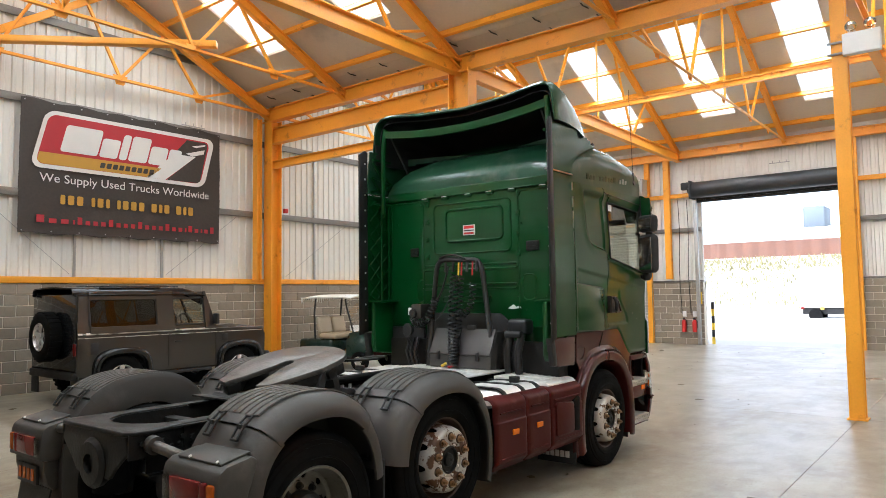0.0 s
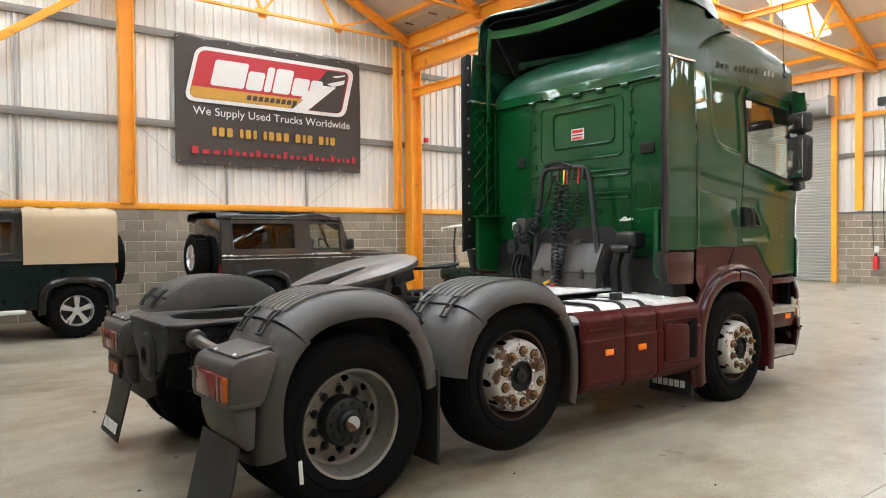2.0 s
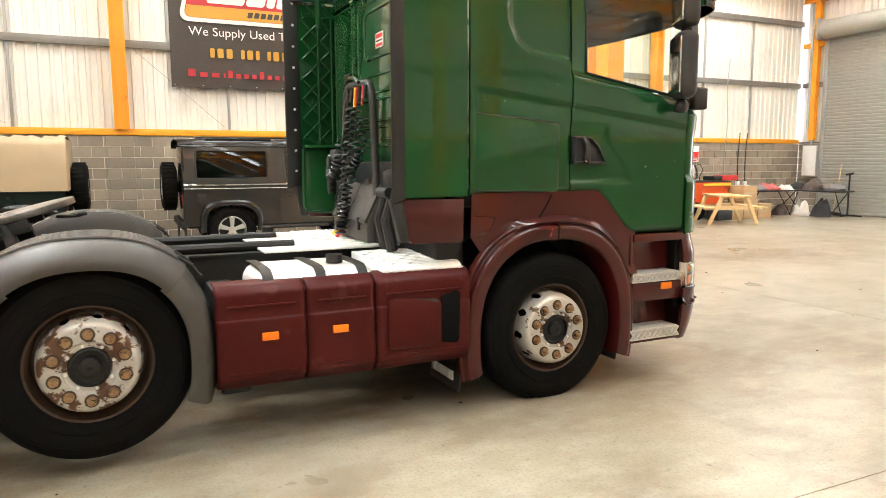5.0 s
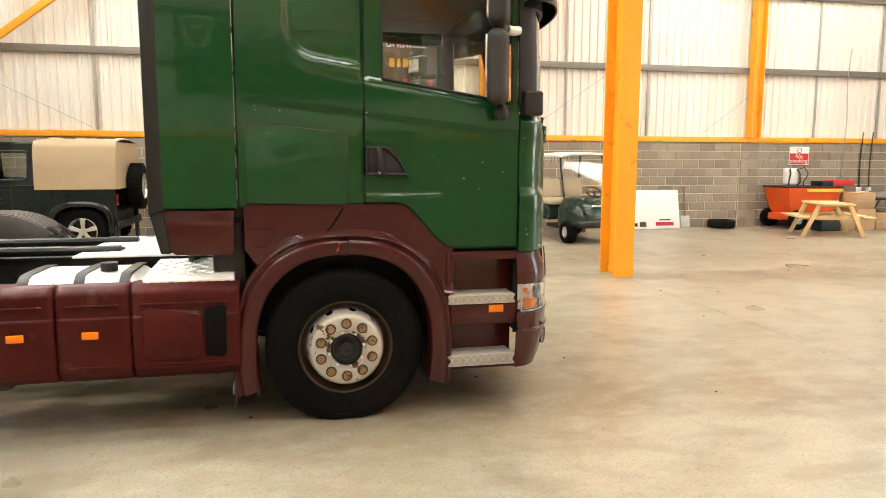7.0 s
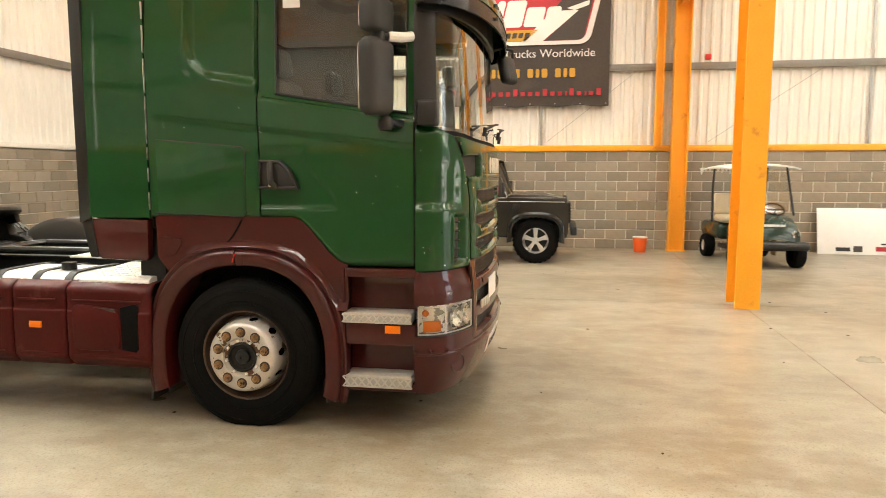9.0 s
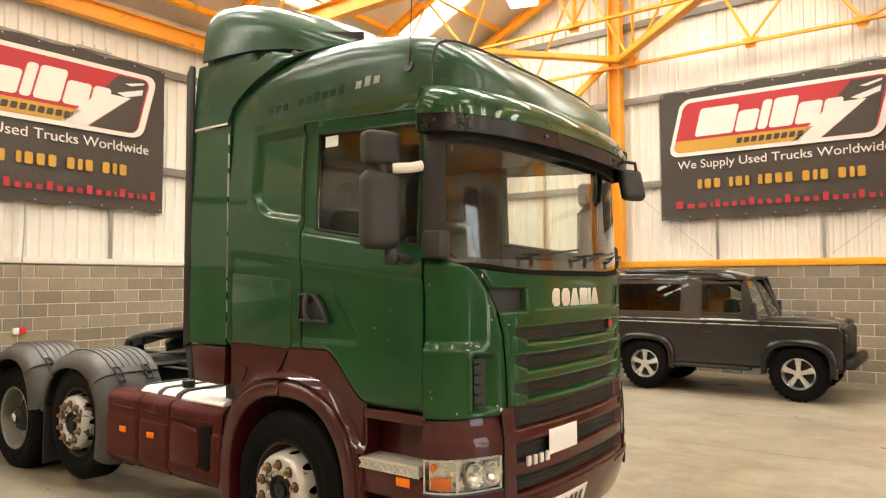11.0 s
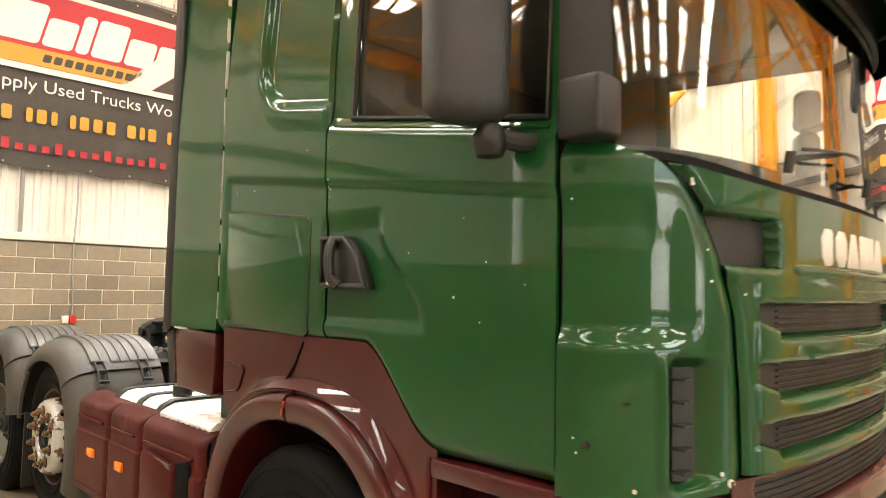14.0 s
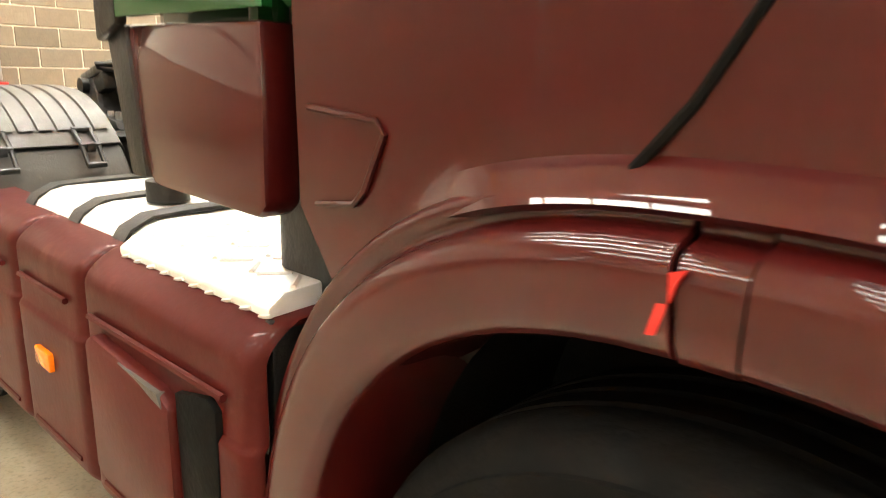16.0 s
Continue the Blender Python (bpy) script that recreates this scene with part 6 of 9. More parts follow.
part("air_hose", coil([(0.2, -0.95, 1.9), (0.21, -0.97, 1.76), (0.17, -0.98, 1.63), (0.09, -0.99, 1.56), (0.03, -0.99, 1.6)], 0.03, 12, 0.0075, 14), HOSEM, hoop, "black coiled air hose")
part("air_hose", coil([(-0.28, -0.97, 1.74), (-0.32, -0.98, 1.62), (-0.38, -0.99, 1.52), (-0.47, -0.99, 1.46), (-0.56, -0.98, 1.47), (-0.62, -0.95, 1.54)], 0.036, 16, 0.009, 14), HOSEM, hoop, "thick black coiled cable")
for x, c in ((-0.05, MIRP), (0.02, YELP), (0.06, REDP), (0.2, REDP), (0.13, MIRP), (-0.15, MIRP), (0.25, MIRP)):
    bm = bmesh.new()
    rod(bm, (x, -0.95, 2.12), (x, -0.96, 2.02 if c is MIRP else 1.98), 0.015 if c is MIRP else 0.009, 10)
    part("coupling", bm, c, hoop)
bm = bmesh.new()
tube(bm, sag((-0.12, -0.95, 2.08), (-0.27, -0.97, 1.72), 0.06), 0.011, 6)
part("cable", bm, HOSEM, hoop)
bm = bmesh.new()
tube(bm, sag((-0.24, -0.94, 2.17), (0.1, -0.95, 2.15), -0.04), 0.013, 6)
part("cable", bm, HOSEM, hoop)
bm = bmesh.new()
tube(bm, sag((0.02, -0.95, 2.02), (-0.33, -0.95, 1.5), 0.1), 0.007, 6)
part("cable", bm, HOSEM, hoop)
for x0, z0, c in ((0.03, 1.06, REDP), (-0.06, 1.07, YELP)):
    bm = bmesh.new()
    rod(bm, (x0, -1.08, z0), (x0 - 0.05, -1.1, z0 - 0.03), 0.014, 10)
    part("hose_end", bm, c, hoop)
bm = bmesh.new()
box(bm, (-0.64, -0.96, 1.52), (-0.5, -0.78, 1.68), 0.015)
sk = part("socket_bracket", bm, GREYP, truck, "grey socket bracket with a cable")
bm = bmesh.new()
rod(bm, (-0.6, -0.99, 1.58), (-0.6, -0.94, 1.58), 0.045, 16)
part("socket", bm, MIRP, sk)
bm = bmesh.new()
box(bm, (-0.68, -0.965, 1.56), (-0.645, -0.93, 1.64), 0.006)
part("tag", bm, WHITEP, sk)
bm = bmesh.new()
lathe(bm, [(0.001, -0.06), (0.05, -0.05), (0.075, -0.01), (0.078, 0.01), (0.07, 0.012)], 24, pose(-0.7, -0.95, 1.39, 0, 0, -100))
wl = part("work_lamp", bm, MIRP, truck, "round work lamp on the cab's rear wall")
bm = bmesh.new()
lathe(bm, [(0.001, 0.006), (0.068, 0.004), (0.072, 0.0)], 24, pose(-0.7, -0.95, 1.39, 0, 0, -100))
part("lamp_face", bm, CHROME, wl)
# box, and air intake at the cab's back
bm = bmesh.new()
prism(bm, [(-1.03, 1.02), (-0.76, 1.02), (-0.76, 1.4), (-0.9, 1.4), (-1.03, 1.16)], "x", -0.33, 0.46, 0.012)
eb = part("equipment_box", bm, GREYP, truck, "grey plastic box with a sloping lid")
for x0, x1 in ((-0.32, 0.02), (0.03, 0.455)):
    bm = bmesh.new()
    prism(bm, [(-1.045, 1.165), (-1.03, 1.15), (-0.9, 1.41), (-0.915, 1.425)], "x", x0, x1, 0.004)
    part("lid", bm, GREYP, eb, "sloping grey lid, scuffed")
bm = bmesh.new()
box(bm, (0.1, -0.93, 1.41), (0.2, -0.9, 1.46), 0.008)
part("lid_grip", bm, GREYP, eb)
for x in (-0.2, 0.3):
    bm = bmesh.new()
    box(bm, (x - 0.02, -1.05, 1.1), (x + 0.02, -1.03, 1.19), 0.005)
    part("catch", bm, BLACKP, eb)
# flat black sheets imitate the shade of the recess under the rear wall
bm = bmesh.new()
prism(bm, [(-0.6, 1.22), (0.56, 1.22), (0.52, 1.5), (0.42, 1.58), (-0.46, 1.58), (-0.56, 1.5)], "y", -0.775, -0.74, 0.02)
part("dark_recess", bm, BLACKP, truck, "black sheet standing for the shaded recess under the cab's rear wall")
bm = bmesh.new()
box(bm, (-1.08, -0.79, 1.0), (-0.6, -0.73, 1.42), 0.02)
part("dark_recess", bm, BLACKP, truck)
for x in (-0.78, -0.72, -0.66):
    bm = bmesh.new()
    tube(bm, [(x, -0.82, 1.3), (x + 0.02, -0.9, 1.15), (x + 0.06, -0.88, 1.0)], 0.018, 8)
    part("suspension_hose", bm, HOSEM, truck)
bm = bmesh.new()
box(bm, (0.62, -0.98, 1.38), (0.84, -0.8, 1.53), 0.04, seg=3)
rod(bm, (0.62, -0.99, 1.38), (0.8, -0.99, 1.38), 0.035, 14)
part("latch_arm", bm, BLACKP, truck, "dark cab latch and suspension arm")
for x in (0.66, 0.78):
    bm = bmesh.new()
    tube(bm, [(x, -0.95, 1.38), (x - 0.02, -1.0, 1.2), (x - 0.04, -0.95, 1.0)], 0.04, 10)
    part("suspension_hose", bm, BLACKP, truck)
bm = bmesh.new()
box(bm, (-1.1, -0.8, 0.75), (1.1, -0.6, 1.3), 0.03)
box(bm, (-0.45, -0.7, 0.4), (0.45, 0.9, 1.2), 0.08)
part("engine", bm, CHASSIS, truck, "dark engine and gearbox under the cab")

# ---- mudguards ----


def mudguard(s, yc, ryf, ryr, end_f, end_r, lamp):
    g = thing("mudguard", "", "", None)
    g.parent = truck

    def at(v, lift=0.0):
        th = radians(v)
        r = (ryf if math.cos(th) > 0 else ryr) + lift
        n = 2.35
        c, sn = math.cos(th), math.sin(th)
        return yc + r * math.copysign(abs(c) ** (2 / n), c), 0.56 + (0.635 + lift) * math.copysign(abs(sn) ** (2 / n), sn)
    XS = ((0.7, -0.22), (0.705, -0.04), (0.73, 0.0), (1.08, 0.0), (1.15, -0.006), (1.21, -0.026), (1.25, -0.056), (1.274, -0.096), (1.284, -0.135), (1.28, -0.148), (1.262, -0.15))
    for name, a, b, lift in (("rear_section", 128, end_r, 0.0), ("top_section", 44, 131, 0.014), ("front_section", end_f, 48, 0.0)):
        bm = bmesh.new()
        rows = [[(s * x, *at(v, lift + d)) for x, d in XS] for v in steps(a, b, 24)]
        grid(bm, rows)
        part(name, thick(bm, 0.006), GREYP, g, "grey textured plastic mudguard section")
    for k in range(7):
        bm = bmesh.new()
        x = 0.775 + 0.058 * k
        rows = [[(s * (x + dx), *at(v, 0.013 + dz)) for dx, dz in ((-0.024, 0.0), (-0.02, 0.008), (0.02, 0.008), (0.024, 0.0))] for v in steps(50, 124, 18)]
        grid(bm, rows)
        part("rib", bm, GREYP, g)
    for v in (133, 42):
        for x in (0.84, 1.1):
            bm = bmesh.new()
            (y0, z0), (y1, z1) = at(v - 7, 0.03), at(v + 8, 0.02)
            (ym, zm) = at(v, 0.032)
            for dx in (-0.026, 0.026):
                tube(bm, [(s * (x + dx), y0, z0), (s * (x + dx), ym, zm), (s * (x + dx), y1, z1)], 0.008, 6)
            for py, pz in ((y0, z0), (ym, zm), (y1, z1)):
                rod(bm, (s * (x - 0.03), py, pz), (s * (x + 0.03), py, pz), 0.01, 6)
            box(bm, (s * x - 0.014, ym - 0.012, zm - 0.02), (s * x + 0.014, ym + 0.012, zm + 0.008), 0.003)
            part("clamp", bm, BLACKP, g, "black rubber clamp")
    for a, b in ((v_, v_ + 1.2) for v_ in (130.5, 43.3)):
        bm = bmesh.new()
        grid(bm, [[(s * x, *at(v, 0.001 + d)) for x, d in XS[2:9]] for v in (a, b)])
        part("joint_gap", bm, BLACKP, g)
    return g


for s in (-1, 1):
    mudguard(s, -2.74, 0.61, 0.645, -22, 174, False)
    mudguard(s, -3.97, 0.575, 0.62, 4, 196, True)
    lb = thing("rear_lamp_unit", "", "", None)
    lb.parent = truck
    bm = bmesh.new()
    prism(bm, [(-4.715, 0.845), (-4.70, 0.885), (-4.66, 0.91), (-4.5, 0.94), (-4.46, 0.91), (-4.54, 0.69), (-4.6, 0.665), (-4.7, 0.665), (-4.72, 0.68)], "x", s * 0.77, s * 1.285, 0.022)
    part("lamp_housing", bm, GREYP, lb, "dark grey plastic rear lamp housing")
    bm = bmesh.new()
    prism(bm, [(-4.665, 0.908), (-4.665, 0.922), (-4.485, 0.958), (-4.47, 0.945)], "x", s * 0.84, s * 1.24, 0.006)
    lid = part("lid", bm, GREYP, lb, "raised lid of the lamp housing")
    for x in (0.95, 1.2):
        bm = bmesh.new()
        rod(bm, (s * x, -4.655, 0.92), (s * x, -4.66, 0.93), 0.01, 8)
        part("lid_screw", bm, WHITEP, lid)
    bm = bmesh.new()
    prism(bm, [(-4.69, 0.675), (-4.57, 0.67), (-4.58, 0.46), (-4.62, 0.45), (-4.66, 0.5), (-4.69, 0.6)], "x", s * 0.79, s * 1.265, 0.02)
    part("lower_housing", bm, GREYP, lb)
    bm = bmesh.new()
    prism(bm, [(-4.72, 0.672), (-4.72, 0.7), (-4.56, 0.7), (-4.56, 0.672)], "x", s * 0.775, s * 1.29, 0.008)
    part("lamp_ledge", bm, GREYP, lb)
    bm = bmesh.new()
    box(bm, (s * 0.86, -4.735, 0.7), (s * 1.14, -4.69, 0.83), 0.012)
    part("rear_lens", bm, REDL, lb, "dark red rear lamp lens")
    bm = bmesh.new()
    box(bm, (s * 0.79, -4.733, 0.7), (s * 0.857, -4.69, 0.83), 0.012)
    part("reversing_lens", bm, CLEAR, lb)
    bm = bmesh.new()
    box(bm, (s * 1.143, -4.734, 0.7), (s * 1.2, -4.68, 0.83), 0.008)
    part("brake_lens", bm, REDL, lb)
    bm = bmesh.new()
    box(bm, (s * 1.203, -4.734, 0.703), (s * 1.262, -4.67, 0.827), 0.012)
    part("indicator", bm, AMBERD, lb, "amber indicator lens")
    bm = bmesh.new()
    rows = [[(s * x, -4.66 - 0.1 * f + 0.03 * math.sin(3 * f) * (x - 0.75), 0.48 - 0.41 * f) for x in steps(0.74, 1.23, 6)] for f in steps(0, 1, 8)]
    grid(bm, rows)
    fl = part("mudflap", thick(bm, 0.012), BLACKP, lb, "black rubber mudflap")
    for k in range(6 if s < 0 else 0):
        bm = bmesh.new()
        x = s * (0.8 + 0.06 * k)
        prism(bm, [(-4.762, 0.12), (-4.758, 0.12), (-4.741, 0.19), (-4.745, 0.19)], "x", x - 0.022, x + 0.022)
        part("flap_bar", bm, WHITEP, fl)
    bm = bmesh.new()
    prism(bm, [(-3.4, 0.7), (-3.38, 0.7), (-3.39, 0.12), (-3.41, 0.12)], "x", s * 0.75, s * 1.2, 0.004)
    part("mudflap", bm, BLACKP, truck, "black rubber mudflap between the axles")
    # frayed cables where the two guards meet
    rz = random.Random(3)
    for k in range(7):
        z = 0.68 + 0.02 * k
        bm = bmesh.new()
        tube(bm, [(s * 0.6, -3.42, z), (s * 0.9, -3.4 + rz.uniform(-0.03, 0.03), z + rz.uniform(-0.02, 0.03)), (s * 1.1, -3.4 + rz.uniform(-0.04, 0.04), z + rz.uniform(-0.02, 0.02))], 0.012, 6)
        part("cable", bm, CHASSIS, truck)
bm = bmesh.new()
box(bm, (-1.16, -4.712, 0.5), (-0.85, -4.69, 0.63), 0.004)
pl = part("rear_plate", bm, BLACKP, truck, "dark plate with amber bars")
for k in range(4):
    bm = bmesh.new()
    box(bm, (-1.13 + 0.068 * k, -4.716, 0.525), (-1.09 + 0.068 * k, -4.71, 0.605))
    part("plate_bar", bm, AMBERD, pl)

# ---- wheels ----


def wheel(s, y, z, x_out, steer, dual=False):
    """x_out: the outer face of the tyre."""
    w = thing("wheel", "", "", None)
    w.parent = truck
    w.matrix_local = pose(s * x_out, y, z, 0, 0, 0 if s > 0 else 180)
    R = 0.503

    def tyre(dx):
        bm = bmesh.new()
        prof = [(0.288, -0.04), (0.30, -0.02), (0.33, -0.004), (0.36, -0.001), (0.363, -0.004), (0.40, 0.0), (0.43, -0.003), (0.455, -0.01), (0.457, -0.016), (0.482, -0.03), (0.495, -0.048)]
        x = -0.048
        for gx in (0.095, 0.145, 0.195):
            prof += [(R, -gx + 0.03), (R, -gx + 0.008), (R - 0.014, -gx + 0.006), (R - 0.014, -gx - 0.006), (R, -gx - 0.008)]
        prof += [(R, -0.23), (0.495, -0.245), (0.48, -0.262), (0.40, -0.288), (0.33, -0.285), (0.29, -0.25)]
        lathe(bm, prof, 72, Matrix.Translation((dx, 0, 0)), True)
        low = -z + 0.004
        for v in bm.verts:
            if v.co.z < low:
                v.co.z = low
                v.co.x += 0.012 * (1 if v.co.x > dx - 0.145 else -1)
        return bm
    part("tyre", tyre(0.0), RUBBER, w, "worn black lorry tyre with dusty sidewall")
    if dual:
        part("inner_tyre", tyre(-0.33), RUBBER, w, "inner twin tyre")
    rm = RIMG if not steer else RIMM if y < -1 else RIMW
    if steer:
        prof = [(0.296, -0.06), (0.304, -0.03), (0.298, -0.02), (0.288, -0.026), (0.282, -0.05), (0.274, -0.1), (0.262, -0.125), (0.248, -0.125)]
        disc = [(0.25, -0.125), (0.247, -0.1), (0.244, -0.06), (0.238, -0.01), (0.23, 0.018), (0.218, 0.034), (0.204, 0.04), (0.14, 0.04), (0.13, 0.038), (0.122, 0.02), (0.118, -0.01)]
        nx, gap, n = 0.04, (1, 2), 80
    else:
        prof = [(0.296, -0.06), (0.304, -0.03), (0.298, -0.016), (0.289, -0.022), (0.284, -0.05), (0.279, -0.09), (0.272, -0.13), (0.266, -0.165)]
        disc = [(0.268, -0.165), (0.257, -0.18), (0.247, -0.185), (0.232, -0.183), (0.205, -0.178), (0.19, -0.17), (0.15, -0.168), (0.135, -0.168)]
        nx, gap, n = -0.168, (2, 3), 80
    bm = bmesh.new()
    lathe(bm, prof, 60)
    bmesh.ops.delete(bm, geom=[f for f in bm.faces if len(f.verts) > 10], context="FACES_ONLY")
    rim = part("rim", thick(bm, 0.004), RIMR if steer else RIMG, w, "worn rim with rust and chipped paint")
    if not steer:
        bm = bmesh.new()
        lathe(bm, [(0.305, -0.03), (0.3, -0.0145), (0.289, -0.019), (0.283, -0.05), (0.2795, -0.085), (0.275, -0.105)], 60)
        bmesh.ops.delete(bm, geom=[f for f in bm.faces if len(f.verts) > 10], context="FACES_ONLY")
        part("chipped_lip", bm, RIME, rim, "rim lip with chipped pale paint")
    bm = bmesh.new()
    rings = [[bm.verts.new((x, r * math.cos(2 * math.pi * j / n), r * math.sin(2 * math.pi * j / n))) for j in range(n)] for r, x in disc]
    for i in range(len(rings) - 1):
        for j in range(n):
            if i in gap and j % 8 in (0, 1, 2):
                continue
            bm.faces.new((rings[i][j], rings[i][(j + 1) % n], rings[i + 1][(j + 1) % n], rings[i + 1][j]))
    # round the corners of the ten openings
    for k in range(10):
        for i, d in ((gap[0], 1), (gap[-1] + 1, -1)):
            for j, e in ((8 * k, 1), (8 * k + 3, -1)):
                v = rings[i][j % n]
                a = 2 * math.pi * (j + 0.55 * e) / n
                r, x = disc[i][0] * 0.7 + disc[i + d][0] * 0.3, disc[i][1] * 0.7 + disc[i + d][1] * 0.3
                v.co = (x, r * math.cos(a), r * math.sin(a))
    part("disc", thick(bm, 0.008), rm, w, "ten-hole wheel disc with flaking paint", sharp=50)
    bm = bmesh.new()
    rod(bm, (-0.3, 0, 0), (-0.19 if steer else -0.235, 0, 0), 0.26, 30)
    part("brake_drum", bm, RUBBER, w)
    bm = bmesh.new()
    if steer:
        lathe(bm, [(0.12, 0.0), (0.118, 0.012), (0.1, 0.018), (0.096, 0.03), (0.088, 0.034), (0.082, 0.012), (0.05, 0.008), (0.046, 0.03), (0.03, 0.036), (0.012, 0.036), (0.01, 0.03), (0.002, 0.03)], 40)
        part("hub_cap", bm, CHASSIS, w, "dark greasy hub cap")
        bm = bmesh.new()
        lathe(bm, [(0.128, 0.03), (0.126, 0.024), (0.102, 0.022), (0.1, 0.03)], 40)
        bmesh.ops.delete(bm, geom=[f for f in bm.faces if len(f.verts) > 10], context="FACES_ONLY")
        part("hub_flange", bm, RIMM, w)
    else:
        lathe(bm, [(0.142, -0.17), (0.142, -0.1), (0.13, -0.075), (0.118, -0.07), (0.1, -0.065), (0.075, -0.06), (0.07, -0.04), (0.052, -0.03), (0.048, -0.012), (0.002, -0.01)], 36)
        hb = part("hub", bm, CHASSIS, w, "black greasy drive hub")
        bm = bmesh.new()
        lathe(bm, [(0.044, -0.012), (0.04, -0.006), (0.002, -0.004)], 20)
        part("hub_end", bm, RIMM, hb)
        for k in range(10):
            a = 2 * math.pi * k / 10
            bm = bmesh.new()
            c = Vector((-0.07, 0.1 * math.cos(a), 0.1 * math.sin(a)))
            rod(bm, c, c + Vector((0.016, 0, 0)), 0.013, 6)
            part("hub_bolt", bm, CHASSIS, hb)
    for k in range(10):
        a = 2 * math.pi * (k + 0.5) / 10
        c = Vector((nx, 0.1675 * math.cos(a), 0.1675 * math.sin(a)))
        bm = bmesh.new()
        lathe(bm, [(0.034, 0.0), (0.034, 0.003), (0.031, 0.005), (0.001, 0.0055)], 16, Matrix.Translation(c))
        seat_ = part("nut_seat", bm, RIMR if steer else CHASSIS, w, "rust-stained nut seat")
        bm = bmesh.new()
        rod(bm, c + Vector((0.005, 0, 0)), c + Vector((0.014, 0, 0)), 0.0245, 16)
        rod(bm, c + Vector((0.012, 0, 0)), c + Vector((0.032, 0, 0)), 0.0185, 6)
        rod(bm, c + Vector((0.032, 0, 0)), c + Vector((0.042, 0, 0)), 0.0115, 10)
        part("wheel_nut", bm, NUTM if steer else CHASSIS, w)
    if steer:
        for k in range(8):
            a = 2 * math.pi * (k + 0.3) / 8
            bm = bmesh.new()
            c = Vector((0.02, 0.111 * math.cos(a), 0.111 * math.sin(a)))
            rod(bm, c, c + Vector((0.016, 0, 0)), 0.009, 6)
            part("hub_bolt", bm, ALU, w)
    else:
        bm = bmesh.new()
        box(bm, (-0.002, -0.335 - 0.011, -0.235), (0.004, -0.335 + 0.011, -0.11), 0.001, m=Matrix.Rotation(radians(4), 4, "X"))
        part("tape_strip", bm, WHITEP, w)
    for r in (0.352, 0.43):
        bm = bmesh.new()
        tube(bm, [(0.0005, r * math.cos(2 * math.pi * k / 64), r * math.sin(2 * math.pi * k / 64)) for k in range(64) if r * math.sin(2 * math.pi * k / 64) > -z + 0.03], 0.0022, 5, r < z)
        part("sidewall_bead", bm, RUBBER, w)
    return w


for s in (-1, 1):
    wheel(s, 0.0, 0.475, 1.225, True)
    wheel(s, -2.75, 0.58, 1.225, True)
    wheel(s, -4.0, 0.475, 1.225, False, True)

